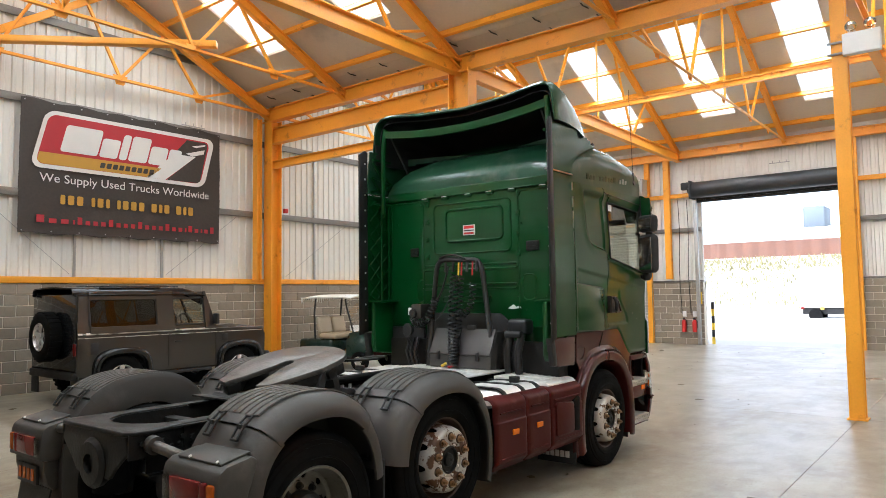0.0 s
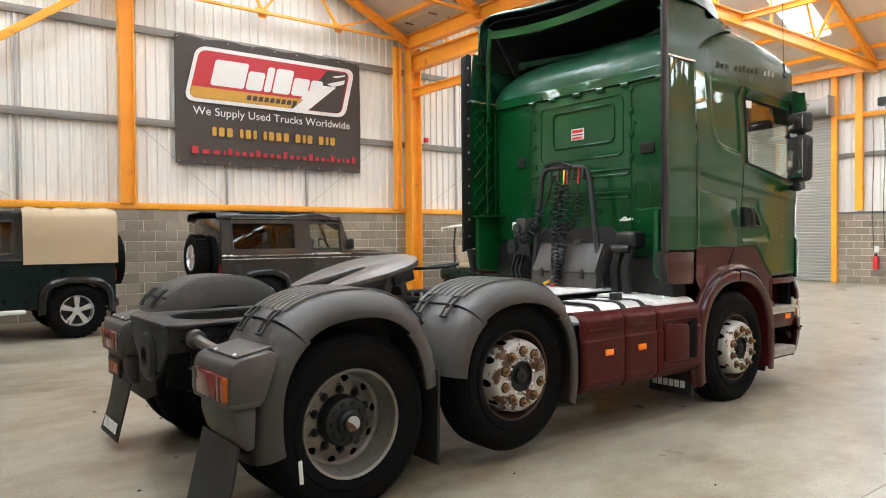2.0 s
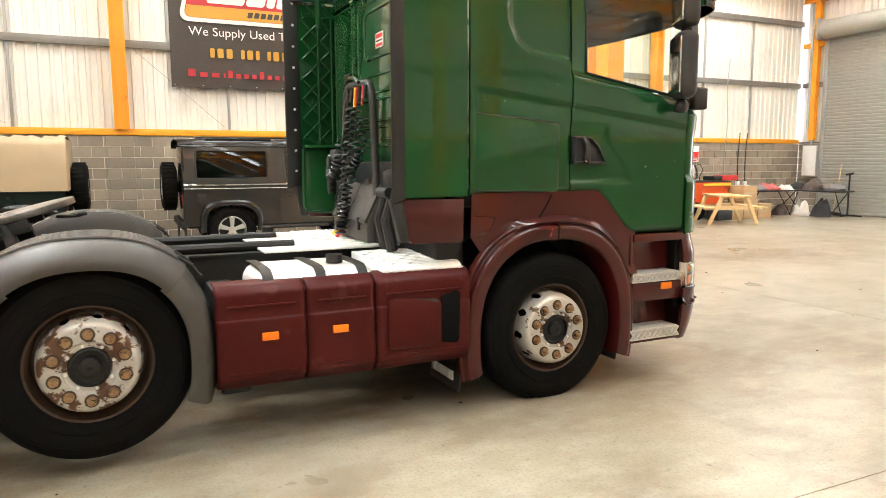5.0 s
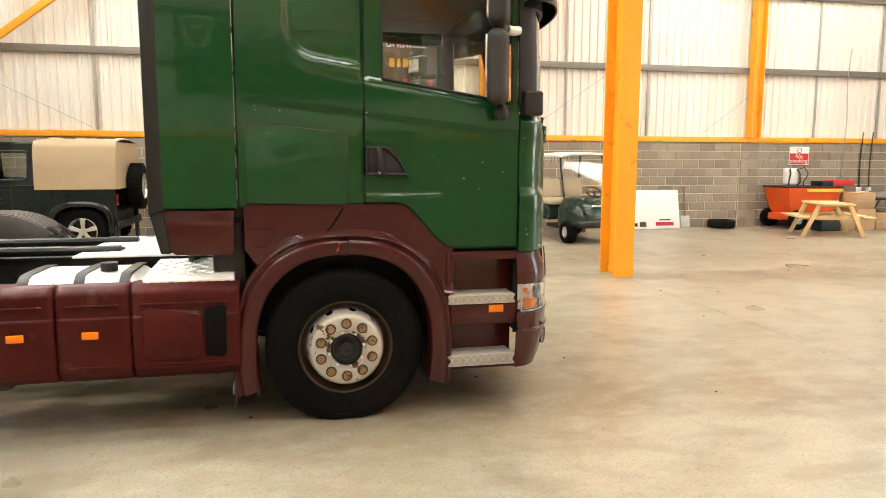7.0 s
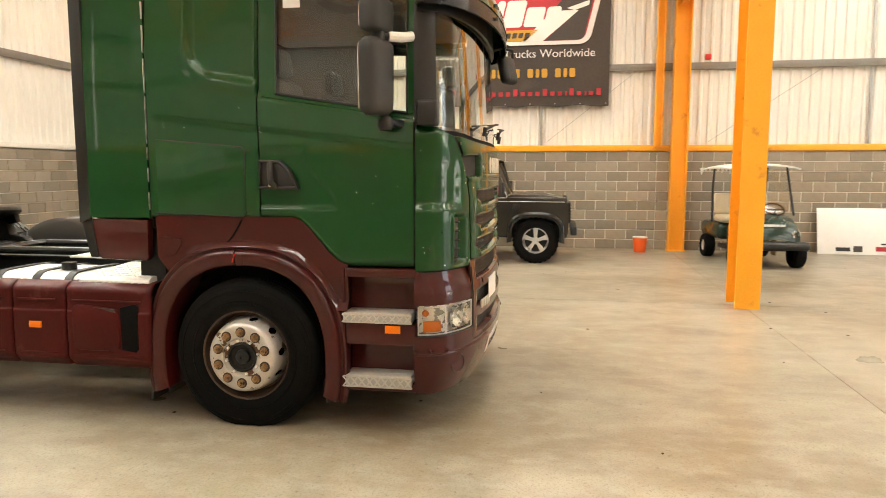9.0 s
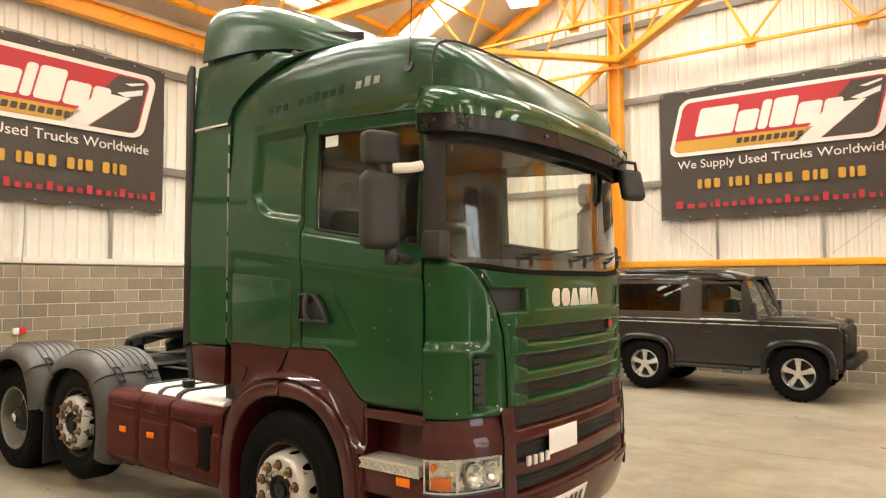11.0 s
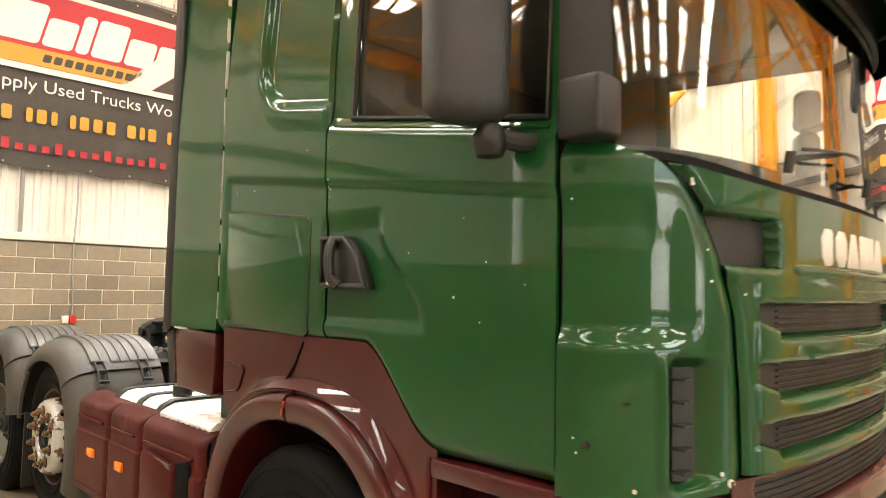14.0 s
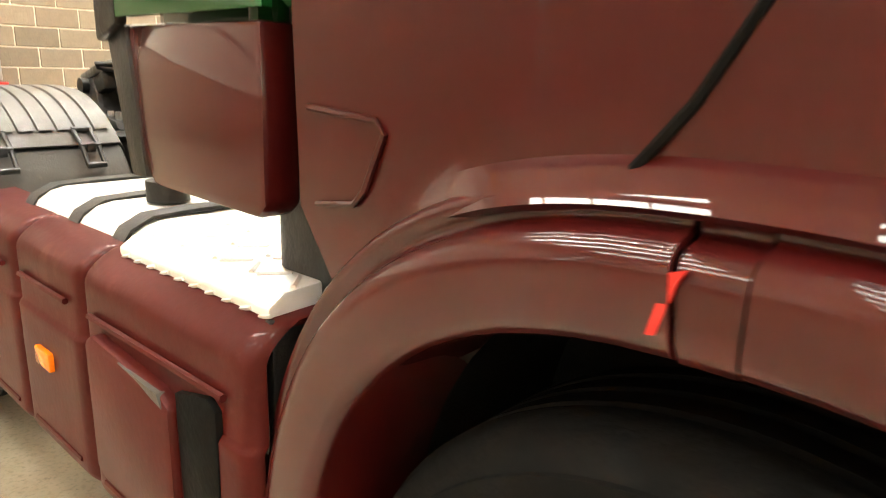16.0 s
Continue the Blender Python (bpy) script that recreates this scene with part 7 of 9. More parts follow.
# ---- mirrors ----
for s in (-1, 1):
    mi = thing("wing_mirror", "", "", None)
    mi.parent = truck
    turn = Matrix.Translation((s * 1.35, 0.94, 0)) @ Matrix.Rotation(radians(-22 * s), 4, "Z") @ Matrix.Translation((s * -1.35, -0.94, 0))
    for x0, x1, y0, y1, z0, z1, nm in ((1.23, 1.47, 0.875, 1.005, 2.0, 2.44, "main_housing"), (1.235, 1.465, 0.88, 1.01, 2.47, 2.665, "upper_housing")):
        bm = bmesh.new()
        h, xm, ym = z1 - z0, (x0 + x1) / 2, (y0 + y1) / 2
        rows = []
        for f in steps(0, 1, 14):
            e = (1 - abs(2 * f - 1) ** (6 if h > 0.3 else 3.5)) ** (1 / (6 if h > 0.3 else 3.5))
            wx, wy = (x1 - x0) / 2 * (0.72 + 0.28 * e) * (0.94 + 0.06 * f), (y1 - y0) / 2 * (0.55 + 0.45 * e)
            rows.append([(s * (xm + wx * math.copysign(abs(math.cos(a)) ** 0.45, math.cos(a))), ym + wy * math.copysign(abs(math.sin(a)) ** (0.45 if math.sin(a) < 0 else 0.75), math.sin(a)), z0 + h * f) for a in [2 * math.pi * k / 40 for k in range(40)]])
        grid(bm, rows, True)
        bm.faces.new(bm.verts[:40]), bm.faces.new(bm.verts[-40:])
        bmesh.ops.recalc_face_normals(bm, faces=bm.faces[:])
        bm.transform(turn)
        part(nm, bm, MIRP, mi, "grained black plastic mirror housing", sharp=70)
        bm = bmesh.new()
        box(bm, (s * (x0 + 0.025), y0 - 0.004, z0 + 0.035), (s * (x1 - 0.025), y0 + 0.01, z1 - 0.035), 0.004)
        bm.transform(turn)
        part("mirror_glass", bm, CHROME, mi, "mirror glass")
    bm = bmesh.new()
    rod(bm, (s * 1.355, 0.95, 2.42), (s * 1.355, 0.95, 2.5), 0.04, 14)
    part("pivot", bm, BLACKP, mi)
    bm = bmesh.new()
    tube(bm, [(s * 1.12, 1.14, 2.48), (s * 1.25, 1.07, 2.46), (s * 1.34, 0.97, 2.455)], 0.022, 8)
    part("upper_arm", bm, BLACKP, mi)
    bm = bmesh.new()
    tube(bm, [(s * 1.13, 1.08, 1.965), (s * 1.25, 1.03, 1.955), (s * 1.31, 0.96, 1.98)], 0.026, 10)
    part("lower_arm", bm, BLACKP, mi)
    bm = bmesh.new()
    lathe(bm, [(0.001, -0.05), (0.028, -0.045), (0.045, -0.015), (0.046, 0.015), (0.035, 0.04), (0.001, 0.045)], 20, pose(s * 1.3, 0.98, 1.955, 0, 90, 0))
    part("arm_knuckle", bm, BLACKP, mi)
    if s > 0:
        bm = bmesh.new()
        tube(bm, [(1.19, 1.115, 2.476), (1.25, 1.07, 2.46), (1.315, 1.0, 2.456)], 0.03, 10)
        part("tape_wrap", bm, WHITEP, mi, "white tape wound round the arm")
    bm = bmesh.new()
    box(bm, (s * 1.14, 1.15, 1.945), (s * 1.25, 1.28, 2.1), 0.018, seg=3)
    part("kerb_mirror", bm, BLACKP, truck, "small black kerb mirror")
bm = bmesh.new()
tube(bm, [(-0.86, 1.36, 2.72), (-0.84, 1.5, 2.74), (-0.86, 1.58, 2.72), (-0.88, 1.58, 2.66)], 0.014, 8)
fm = part("front_mirror", bm, BLACKP, truck, "black front mirror on a bent arm")
bm = bmesh.new()
box(bm, (-0.105, -0.05, -0.125), (0.105, 0.045, 0.125), 0.045, seg=4, m=pose(-0.9, 1.535, 2.56, 14, 0, -25))
part("housing", bm, MIRP, fm)

# ---- inside the cab ----
bm = bmesh.new()
patch(bm, -80, 80, 1.75, 1.95, -0.08, 20, 2)
box(bm, (-1.1, 0.95, 1.6), (1.1, 1.3, 1.93), 0.06, seg=3)
part("dashboard", bm, BLACKP, truck, "dark dashboard")
for s in (-1, 1):
    se = thing("seat", "", "", None)
    se.parent = truck
    bm = bmesh.new()
    box(bm, (s * 0.35, 0.15, 1.55), (s * 0.85, 0.65, 1.75), 0.06, seg=3)
    part("cushion", bm, GREYC, se, "grey cloth seat cushion")
    bm = bmesh.new()
    box(bm, (-0.24, -0.07, 0), (0.24, 0.07, 0.62), 0.06, seg=3, m=pose(s * 0.6, 0.14, 1.7, 8, 0, 0))
    box(bm, (-0.14, -0.05, 0.64), (0.14, 0.05, 0.84), 0.05, seg=3, m=pose(s * 0.6, 0.14, 1.7, 8, 0, 0))
    part("backrest", bm, GREYC, se, "grey cloth backrest")
bm = bmesh.new()
tube(bm, [tuple(pose(0.6, 0.78, 1.98, -35, 0, 0) @ Vector((0.23 * math.cos(2 * math.pi * k / 28), 0.23 * math.sin(2 * math.pi * k / 28), 0))) for k in range(28)], 0.016, 8, True)
for a in (0, 120, 240):
    rod(bm, pose(0.6, 0.78, 1.98, -35, 0, 0) @ Vector((0, 0, -0.02)), pose(0.6, 0.78, 1.98, -35, 0, 0) @ Vector((0.23 * math.cos(radians(a + 90)), 0.23 * math.sin(radians(a + 90)), 0)), 0.014, 8)
rod(bm, (0.6, 0.78, 1.97), (0.6, 1.0, 1.75), 0.04, 10)
part("steering_wheel", bm, BLACKP, truck)
bm = bmesh.new()
box(bm, (-1.13, -0.7, 1.3), (1.13, -0.66, 2.9), 0.01)
box(bm, (-1.12, -0.66, 1.5), (1.12, -0.1, 1.75), 0.05)
for s in (-1, 1):
    box(bm, (s * 1.09, -0.66, 1.3), (s * 1.11, 0.2, 2.86), 0.005)
    box(bm, (s * 1.09, 0.2, 1.3), (s * 1.14, 1.1, 1.96), 0.02)
box(bm, (-1.1, -0.6, 2.84), (1.1, 1.15, 2.87), 0.02)
part("cab_lining", bm, TRIM, truck, "beige cab lining and bunk")
bm = bmesh.new()
box(bm, (side_x(0.34, 2.7) - 0.014, 0.29, 2.68), (side_x(0.34, 2.7) - 0.008, 0.4, 2.75))
part("window_sticker", bm, WHITEP, truck, "small pale window sticker")

# ---- banners ----
BANM = mat("banner_vinyl", (0.047, 0.036, 0.029), 0.55, var=0.2, scale=1.5, bump=0.05, bscale=20, dirt=(0.07, 0.06, 0.05), dirt_amt=0.2, dscale=1.2)
BWHITE = mat("banner_white", (0.7, 0.68, 0.65), 0.6, var=0.05)
BRED = mat("banner_red", (0.42, 0.022, 0.03), 0.6, var=0.1)
BYEL = mat("banner_yellow", (0.5, 0.27, 0.03), 0.6, var=0.1)


def rounded(x0, x1, z0, z1, r, lean=0.0, n=5):
    pts = []
    for cx, cz, a0 in ((x1 - r, z0 + r, -90), (x1 - r, z1 - r, 0), (x0 + r, z1 - r, 90), (x0 + r, z0 + r, 180)):
        for k in range(n + 1):
            a = radians(a0 + 90 * k / n)
            px, pz = cx + r * math.cos(a), cz + r * math.sin(a)
            pts.append((px + lean * (pz - z0), pz))
    return pts


def flat(pts, y, name, material, parent, label="", d=0.003):
    bm = bmesh.new()
    prism(bm, pts, "y", y, y - d)
    return part(name, bm, material, parent, label)


def words(text, size, x, z, y, material, parent, width):
    cu = bpy.data.curves.new("text", "FONT")
    cu.body, cu.size, cu.extrude = text, size, 0.001
    ob = bpy.data.objects.new("text", cu)
    scene.collection.objects.link(ob)
    bpy.context.view_layer.update()
    me = bpy.data.meshes.new_from_object(ob.evaluated_get(bpy.context.evaluated_depsgraph_get()))
    bpy.data.objects.remove(ob)
    me.materials.append(material)
    xs_ = [v.co.x for v in me.vertices]
    k = width / (max(xs_) - min(xs_))
    for v in me.vertices:
        v.co = Vector((x + (v.co.x - min(xs_)) * k, y - v.co.z, z + v.co.y))
    o = new("lettering", me)
    o.parent = parent
    return tagged(o, text + " in plain letters")


def banner(m):
    """Faces -y; 4.42 wide and 2.66 high from its lower left corner."""
    b = thing("advertising_banner", "large black vinyl advertising banner lashed to the wall rails", "banner", m, "banners")
    bm = bmesh.new()
    n = 24
    rows = [[(4.42 * i / n, 0.025 * math.sin(i * 0.9 + j * 0.5) * (0.3 + 0.7 * (j % 2)), 2.66 * j / 8 + (0.02 * math.sin(i * 1.3) if j in (0, 8) else 0)) for i in range(n + 1)] for j in range(9)]
    grid(bm, rows)
    part("sheet", thick(bm, 0.004), BANM, b, sharp=60)
    y = -0.034
    flat(rounded(0.17, 3.98, 1.3, 2.48, 0.2, 0.24), y, "frame_band", BWHITE, b, "white rounded border")
    flat(rounded(0.27, 3.88, 1.38, 2.4, 0.15, 0.24), y - 0.004, "logo_field", BRED, b, "red logo field")
    flat([(0.3, 1.45), (0.4, 1.385), (2.62, 1.385), (2.9, 1.62), (0.34, 1.62)], y - 0.008, "stripe", BYEL, b, "yellow stripe")
    flat([(2.55, 1.38), (3.0, 1.38), (3.75, 2.0), (3.2, 2.0)], y - 0.008, "road_shape", BWHITE, b)
    flat([(3.2, 2.0), (3.52, 2.37), (4.02, 2.37), (4.06, 2.3), (3.87, 1.44), (3.8, 1.39), (3.02, 1.38), (3.75, 2.0)], y - 0.008, "dark_field", BANM, b)
    flat([(3.5, 2.05), (3.98, 2.2), (3.96, 2.1), (3.66, 2.0)], y - 0.012, "road_mark", BWHITE, b)
    flat([(3.64, 2.24), (4.0, 2.33), (3.99, 2.29), (3.75, 2.22)], y - 0.012, "road_mark", BWHITE, b)
    x = 0.72
    for k, (w, h) in enumerate(((0.74, 0.56), (0.38, 0.41), (0.17, 0.56), (0.42, 0.56), (0.4, 0.41), (0.3, 0.41))):
        flat(rounded(x, x + w, 1.68, 1.68 + h, 0.06, 0.24), y - 0.012, "logo_block", BWHITE, b, "white slanted block of the logo")
        x += w + 0.035
    for k in range(9):
        flat(rounded(1.52 + 0.135 * k, 1.62 + 0.135 * k, 1.45, 1.56, 0.02, 0.24), y - 0.012, "small_bar", BANM, b)
    words("We Supply Used Trucks Worldwide", 0.24, 0.36, 1.04, y, BWHITE, b, 3.75)
    x = 0.76
    for w in (0.12, 0.16, 0.16, 0, 0.1, 0.16, 0.1, 0, 0.1, 0.16, 0.16, 0.16, 0, 0.16, 0.1, 0.16, 0, 0.16, 0.1, 0.16):
        if w:
            flat(rounded(x, x + w * 0.75, 0.61, 0.8, 0.03), y, "number_bar", BYEL, b)
            x += w * 0.9 + 0.035
        else:
            x += 0.11
    x = 0.32
    for k in range(25):
        w = 0.19 if k < 3 else 0.05 if k in (3, 19, 22) else 0.12
        flat([(x, 0.22), (x + w * 0.75, 0.22), (x + w * 0.75, 0.31 if k % 4 else 0.37), (x, 0.31 if k % 4 else 0.37)], y, "address_bar", BRED, b)
        x += w + 0.04
    for k in range(9):
        for z in (0.05, 2.61):
            bm = bmesh.new()
            rod(bm, (0.06 + 0.537 * k, -0.03, z), (0.06 + 0.537 * k, -0.036, z), 0.013, 8)
            part("eyelet", bm, GALV, b)
    return b


banner(Matrix.Translation((WX + 0.0, 6.9, 3.08)) @ Matrix.Rotation(math.pi / 2, 4, "Z"))
banner(Matrix.Translation((EX, 11.2, 3.08)) @ Matrix.Rotation(-math.pi / 2, 4, "Z"))
banner(Matrix.Translation((-1.5, SY + 0.0, 3.08)) @ Matrix.Rotation(math.pi, 4, "Z"))

# ---- off-road cars ----
GREYCAR = mat("metallic_grey_car_paint", (0.056, 0.052, 0.047), 0.33, metal=0.7, var=0.06, scale=3, bscale=80, coat=1.0)
DKGREEN = mat("very_dark_green_paint", (0.008, 0.014, 0.012), 0.3, var=0.1, coat=0.8)
BLACKG = mat("gloss_black_paint", (0.012, 0.012, 0.012), 0.2, var=0.1, coat=1.0)
CANVAS = mat("tan_canvas", (0.42, 0.32, 0.2), 0.9, var=0.1, scale=3, bump=0.3, bscale=120)
DGLASS = glass_material("dark_car_glass", (0.05, 0.055, 0.055))
FGLASS = glass_material("light_car_glass", (0.75, 0.8, 0.76))
ALLOY = mat("silver_alloy", (0.62, 0.61, 0.59), 0.3, metal=0.7, var=0.08)


def car_wheel(parent, x, y, z, s, spare=None):
    w = thing("wheel", "", "", None)
    w.parent = parent
    w.matrix_local = (spare if spare else pose(x, y, z, 0, 0, 0 if s > 0 else 180)) @ Matrix.Scale(1.07, 4)
    bm = bmesh.new()
    lathe(bm, [(0.21, -0.03), (0.23, -0.01), (0.3, 0.0), (0.345, -0.01), (0.375, -0.035), (0.385, -0.06), (0.387, -0.12), (0.385, -0.18), (0.37, -0.215), (0.3, -0.24), (0.21, -0.22)], 44, None, True)
    part("tyre", bm, RUBBER, w, "chunky black off-road tyre")
    for k in range(28):
        bm = bmesh.new()
        a = 2 * math.pi * k / 28
        box(bm, (-0.21, -0.022, 0.375), (-0.03, 0.022, 0.394), m=Matrix.Rotation(a, 4, "X"))
        part("tread_lug", bm, RUBBER, w)
    bm = bmesh.new()
    lathe(bm, [(0.215, -0.2), (0.21, -0.05), (0.222, -0.02), (0.212, -0.012), (0.2, -0.03), (0.195, -0.18)], 40, None, True)
    part("rim", bm, ALLOY, w, "silver alloy rim")
    for k in range(5):
        bm = bmesh.new()
        prism(bm, [(-0.025, 0.05), (0.025, 0.05), (0.042, 0.2), (-0.042, 0.2)], "x", -0.055, -0.03, 0.006)
        bm.transform(Matrix.Rotation(2 * math.pi * k / 5, 4, "X"))
        part("spoke", bm, ALLOY, w)
    bm = bmesh.new()
    rod(bm, (-0.06, 0, 0), (-0.015, 0, 0), 0.06, 20)
    part("hub", bm, ALLOY, w)
    bm = bmesh.new()
    rod(bm, (-0.19, 0, 0), (-0.1, 0, 0), 0.19, 24)
    part("brake_disc", bm, CHASSIS, w)


def off_roader(m, paint, canvas, label, axles):
    c = thing("off_road_car", label, "car", m, "off-road cars")
    fa, ra = axles
    outline = [(-1.85, 0.5)] + [(ra - 0.46 * math.cos(math.pi * k / 10), 0.5 + 0.38 * math.sin(math.pi * k / 10) ** 0.8) for k in range(11)] + \
              [(fa - 0.46 * math.cos(math.pi * k / 10), 0.5 + 0.38 * math.sin(math.pi * k / 10) ** 0.8) for k in range(11)] + [(1.86, 0.55), (1.87, 1.05), (1.8, 1.15), (0.75, 1.2), (-1.84, 1.2)]
    for s in (-1, 1):
        bm = bmesh.new()
        prism(bm, outline, "x", s * 0.83, s * 0.875)
        sd = part("body_side", bm, paint, c, "painted aluminium body side")
        bm = bmesh.new()
        tube(bm, [(s * 0.873, -1.84, 1.2), (s * 0.873, 0.75, 1.2)], 0.018, 6)
        part("waist_capping", bm, ALLOY if not canvas else paint, sd)
        for y in (-0.24, 0.73):
            bm = bmesh.new()
            tube(bm, [(s * 0.877, y, 0.56), (s * 0.877, y, 1.19)], 0.006, 4)
            part("door_gap", bm, BLACKP, sd)
        # bead along the shoulder crease; on the grey car its silver paints a highlight
        bm = bmesh.new()
        tube(bm, [(s * 0.873, -1.84, 1.135), (s * 0.873, 1.8, 1.125)], 0.007, 6)
        part("shoulder_bead", bm, ALLOY if not canvas else paint, sd)
        bm = bmesh.new()
        box(bm, (s * 0.875, -0.12, 0.98), (s * 0.895, 0.02, 1.01), 0.008)
        part("door_handle", bm, BLACKP, sd)
        for yc in (fa, ra):
            bm = bmesh.new()
            rows = []
            for k in range(17):
                a = math.pi * (k - 0.6) / 14.8
                cc, ss = math.cos(a), math.sin(a)
                rows.append([(s * x, yc + (0.43 + d) * math.copysign(abs(cc) ** 0.7, cc), 0.5 + (0.35 + d) * math.copysign(abs(ss) ** 0.62, ss)) for x, d in ((0.86, 0.0), (0.945, 0.0), (0.955, 0.02), (0.95, 0.06), (0.93, 0.085), (0.87, 0.1))])
            grid(bm, rows)
            part("wheel_arch", thick(bm, 0.01), BLACKG, sd, "gloss black wheel arch")
            bm = bmesh.new()
            grid(bm, [[(s * x, yc + 0.46 * math.cos(math.pi * k / 12), 0.5 + 0.38 * math.sin(math.pi * k / 12) ** 0.8) for k in range(13)] for x in (0.45, 0.86)])
            part("wheel_well", thick(bm, 0.01), BLACKP, sd)
        bm = bmesh.new()
        box(bm, (s * 0.8, -0.62, 0.42), (s * 0.93, 0.62, 0.48), 0.02)
        part("side_step", bm, BLACKP if not canvas else WHITEP, c)
        for yc in (fa, ra):
            car_wheel(c, s * 0.895, yc, 0.419, s)
        # door window and frame, leaning in

        def lean(z):
            return 0.872 - 0.12 * (z - 1.2) / 0.72
        tops = 1.84
        wins = [(-0.5, 0.5)] if canvas else [(-0.14, 0.5), (-1.64, -0.45)]
        y0 = -0.62 if canvas else -1.84
        cuts = sorted([v for w_ in wins for v in w_])
        seq = [y0] + cuts + [0.74]
        for i in range(len(seq) - 1):
            a, b = seq[i], seq[i + 1]
            isw = any(abs(a - w_[0]) < 1e-6 for w_ in wins)
            for z0, z1 in (((1.2, 1.3), (1.77, tops + 0.06)) if isw else ((1.2, tops + 0.06),)):
                bm = bmesh.new()
                f1 = 0.0 if b < 0.7 else -0.2
                grid(bm, [[(s * lean(z), a, z), (s * lean(z), b + (f1 * (z - 1.2) / 0.7), z)] for z in (z0, z1)])
                part("upper_side", thick(bm, 0.03), paint, c)
        for a, b in wins:
            bm = bmesh.new()
            grid(bm, [[(s * (lean(z) - 0.012), y, z) for y in (a, b)] for z in (1.3, 1.77)])
            g = part("side_window", thick(bm, 0.004), DGLASS if a < -1 else FGLASS, c, "dark tinted side window" if a < -1 else "lightly tinted door window")
            bm = bmesh.new()
            tube(bm, [(s * (lean(z) + 0.003), y, z) for y, z in ((a + 0.05, 1.295), (b - 0.05, 1.295), (b - 0.01, 1.31), (b, 1.35), (b, 1.72), (b - 0.01, 1.76), (b - 0.05, 1.775), (a + 0.05, 1.775), (a + 0.01, 1.76), (a, 1.72), (a, 1.35), (a + 0.01, 1.31))], 0.018, 6, True)
            part("window_seal", bm, BLACKP, c)
        bm = bmesh.new()
        box(bm, (s * 0.87, 0.66, 1.28), (s * 1.02, 0.72, 1.48), 0.02)
        part("door_mirror", bm, BLACKP, c)
        bm = bmesh.new()
        lathe(bm, [(0.001, 0.02), (0.08, 0.015), (0.09, -0.01), (0.001, -0.02)], 20, pose(s * 0.62, 1.88, 0.98, 0, 0, 90))
        part("headlamp", bm, CLEAR, c)
        bm = bmesh.new()
        box(bm, (s * 0.74, -1.87, 0.85), (s * 0.84, -1.845, 1.05), 0.01)
        part("tail_lamp", bm, REDL, c)
    bm = bmesh.new()
    prism(bm, [(0.74, 1.19), (0.8, 1.25), (1.3, 1.26), (1.75, 1.2), (1.84, 1.13), (1.84, 1.08), (0.74, 1.08)], "x", -0.6, 0.6, 0.03)
    part("bonnet", bm, paint, c, "painted bonnet")
    for s in (-1, 1):
        bm = bmesh.new()
        box(bm, (s * 0.58, 0.74, 1.1), (s * 0.872, 1.84, 1.2), 0.03)
        part("wing_top", bm, paint, c)
    bm = bmesh.new()
    box(bm, (-0.55, 1.83, 0.72), (0.55, 1.9, 1.1), 0.02)
    gr = part("grille", bm, BLACKP, c, "black front grille")
    for k in range(6):
        bm = bmesh.new()
        box(bm, (-0.5, 1.895, 0.76 + 0.055 * k), (0.5, 1.91, 0.78 + 0.055 * k), 0.004)
        part("grille_bar", bm, MIRP, gr)
    bm = bmesh.new()
    box(bm, (-0.86, 1.9, 0.52), (0.86, 2.02, 0.68), 0.03)
    part("front_bumper", bm, BLACKP, c)
    bm = bmesh.new()
    box(bm, (-0.75, -1.8, 0.45), (0.75, 1.85, 0.75), 0.05)
    part("underbody", bm, CHASSIS, c)
    bm = bmesh.new()
    box(bm, (-0.85, -1.9, 0.45), (0.85, -1.82, 0.58), 0.02)
    part("rear_bumper", bm, BLACKP, c)
    # windscreen
    bm = bmesh.new()
    for a, b in (((-0.84, 0.74, 1.2), (-0.74, 0.47, 1.86)), ((0.84, 0.74, 1.2), (0.74, 0.47, 1.86)), ((-0.74, 0.47, 1.86), (0.74, 0.47, 1.86)), ((-0.84, 0.74, 1.22), (0.84, 0.74, 1.22)), ((0, 0.74, 1.22), (0, 0.47, 1.86))):
        rod(bm, a, b, 0.03, 8)
    part("windscreen_frame", bm, paint, c)
    bm = bmesh.new()
    grid(bm, [[(-0.82, 0.73, 1.24), (0.82, 0.73, 1.24)], [(-0.73, 0.48, 1.84), (0.73, 0.48, 1.84)]])
    part("windscreen", thick(bm, 0.004), FGLASS, c, "flat windscreen")
    if canvas:
        bm = bmesh.new()
        rows = []
        for i, y in enumerate(steps(-1.88, -0.6, 18)):
            dip = 0.022 * math.sin(i * 2.1) + 0.012 * math.sin(i * 0.9)
            ring = [(-0.9, 1.14), (-0.885, 1.5), (-0.86, 1.84), (-0.78, 1.95), (-0.4, 1.99 + dip), (0, 2.0 + dip), (0.4, 1.99 + dip), (0.78, 1.95), (0.86, 1.84), (0.885 + dip, 1.5), (0.9, 1.14)]
            rows.append([(x, y, z) for x, z in ring])
        grid(bm, rows)
        thick(bm, 0.012)
        part("canvas_cover", bm, CANVAS, c, "tan canvas rear cover", sharp=60)
        bm = bmesh.new()
        prism(bm, [(-0.88, 1.14), (0.88, 1.14), (0.86, 1.84), (0.76, 1.94), (-0.76, 1.94), (-0.86, 1.84)], "y", -1.89, -1.87)
        part("canvas_back", bm, CANVAS, c)
        bm = bmesh.new()
        box(bm, (-0.76, -0.66, 1.84), (0.76, 0.54, 1.94), 0.04)
        part("cab_roof", bm, paint, c)
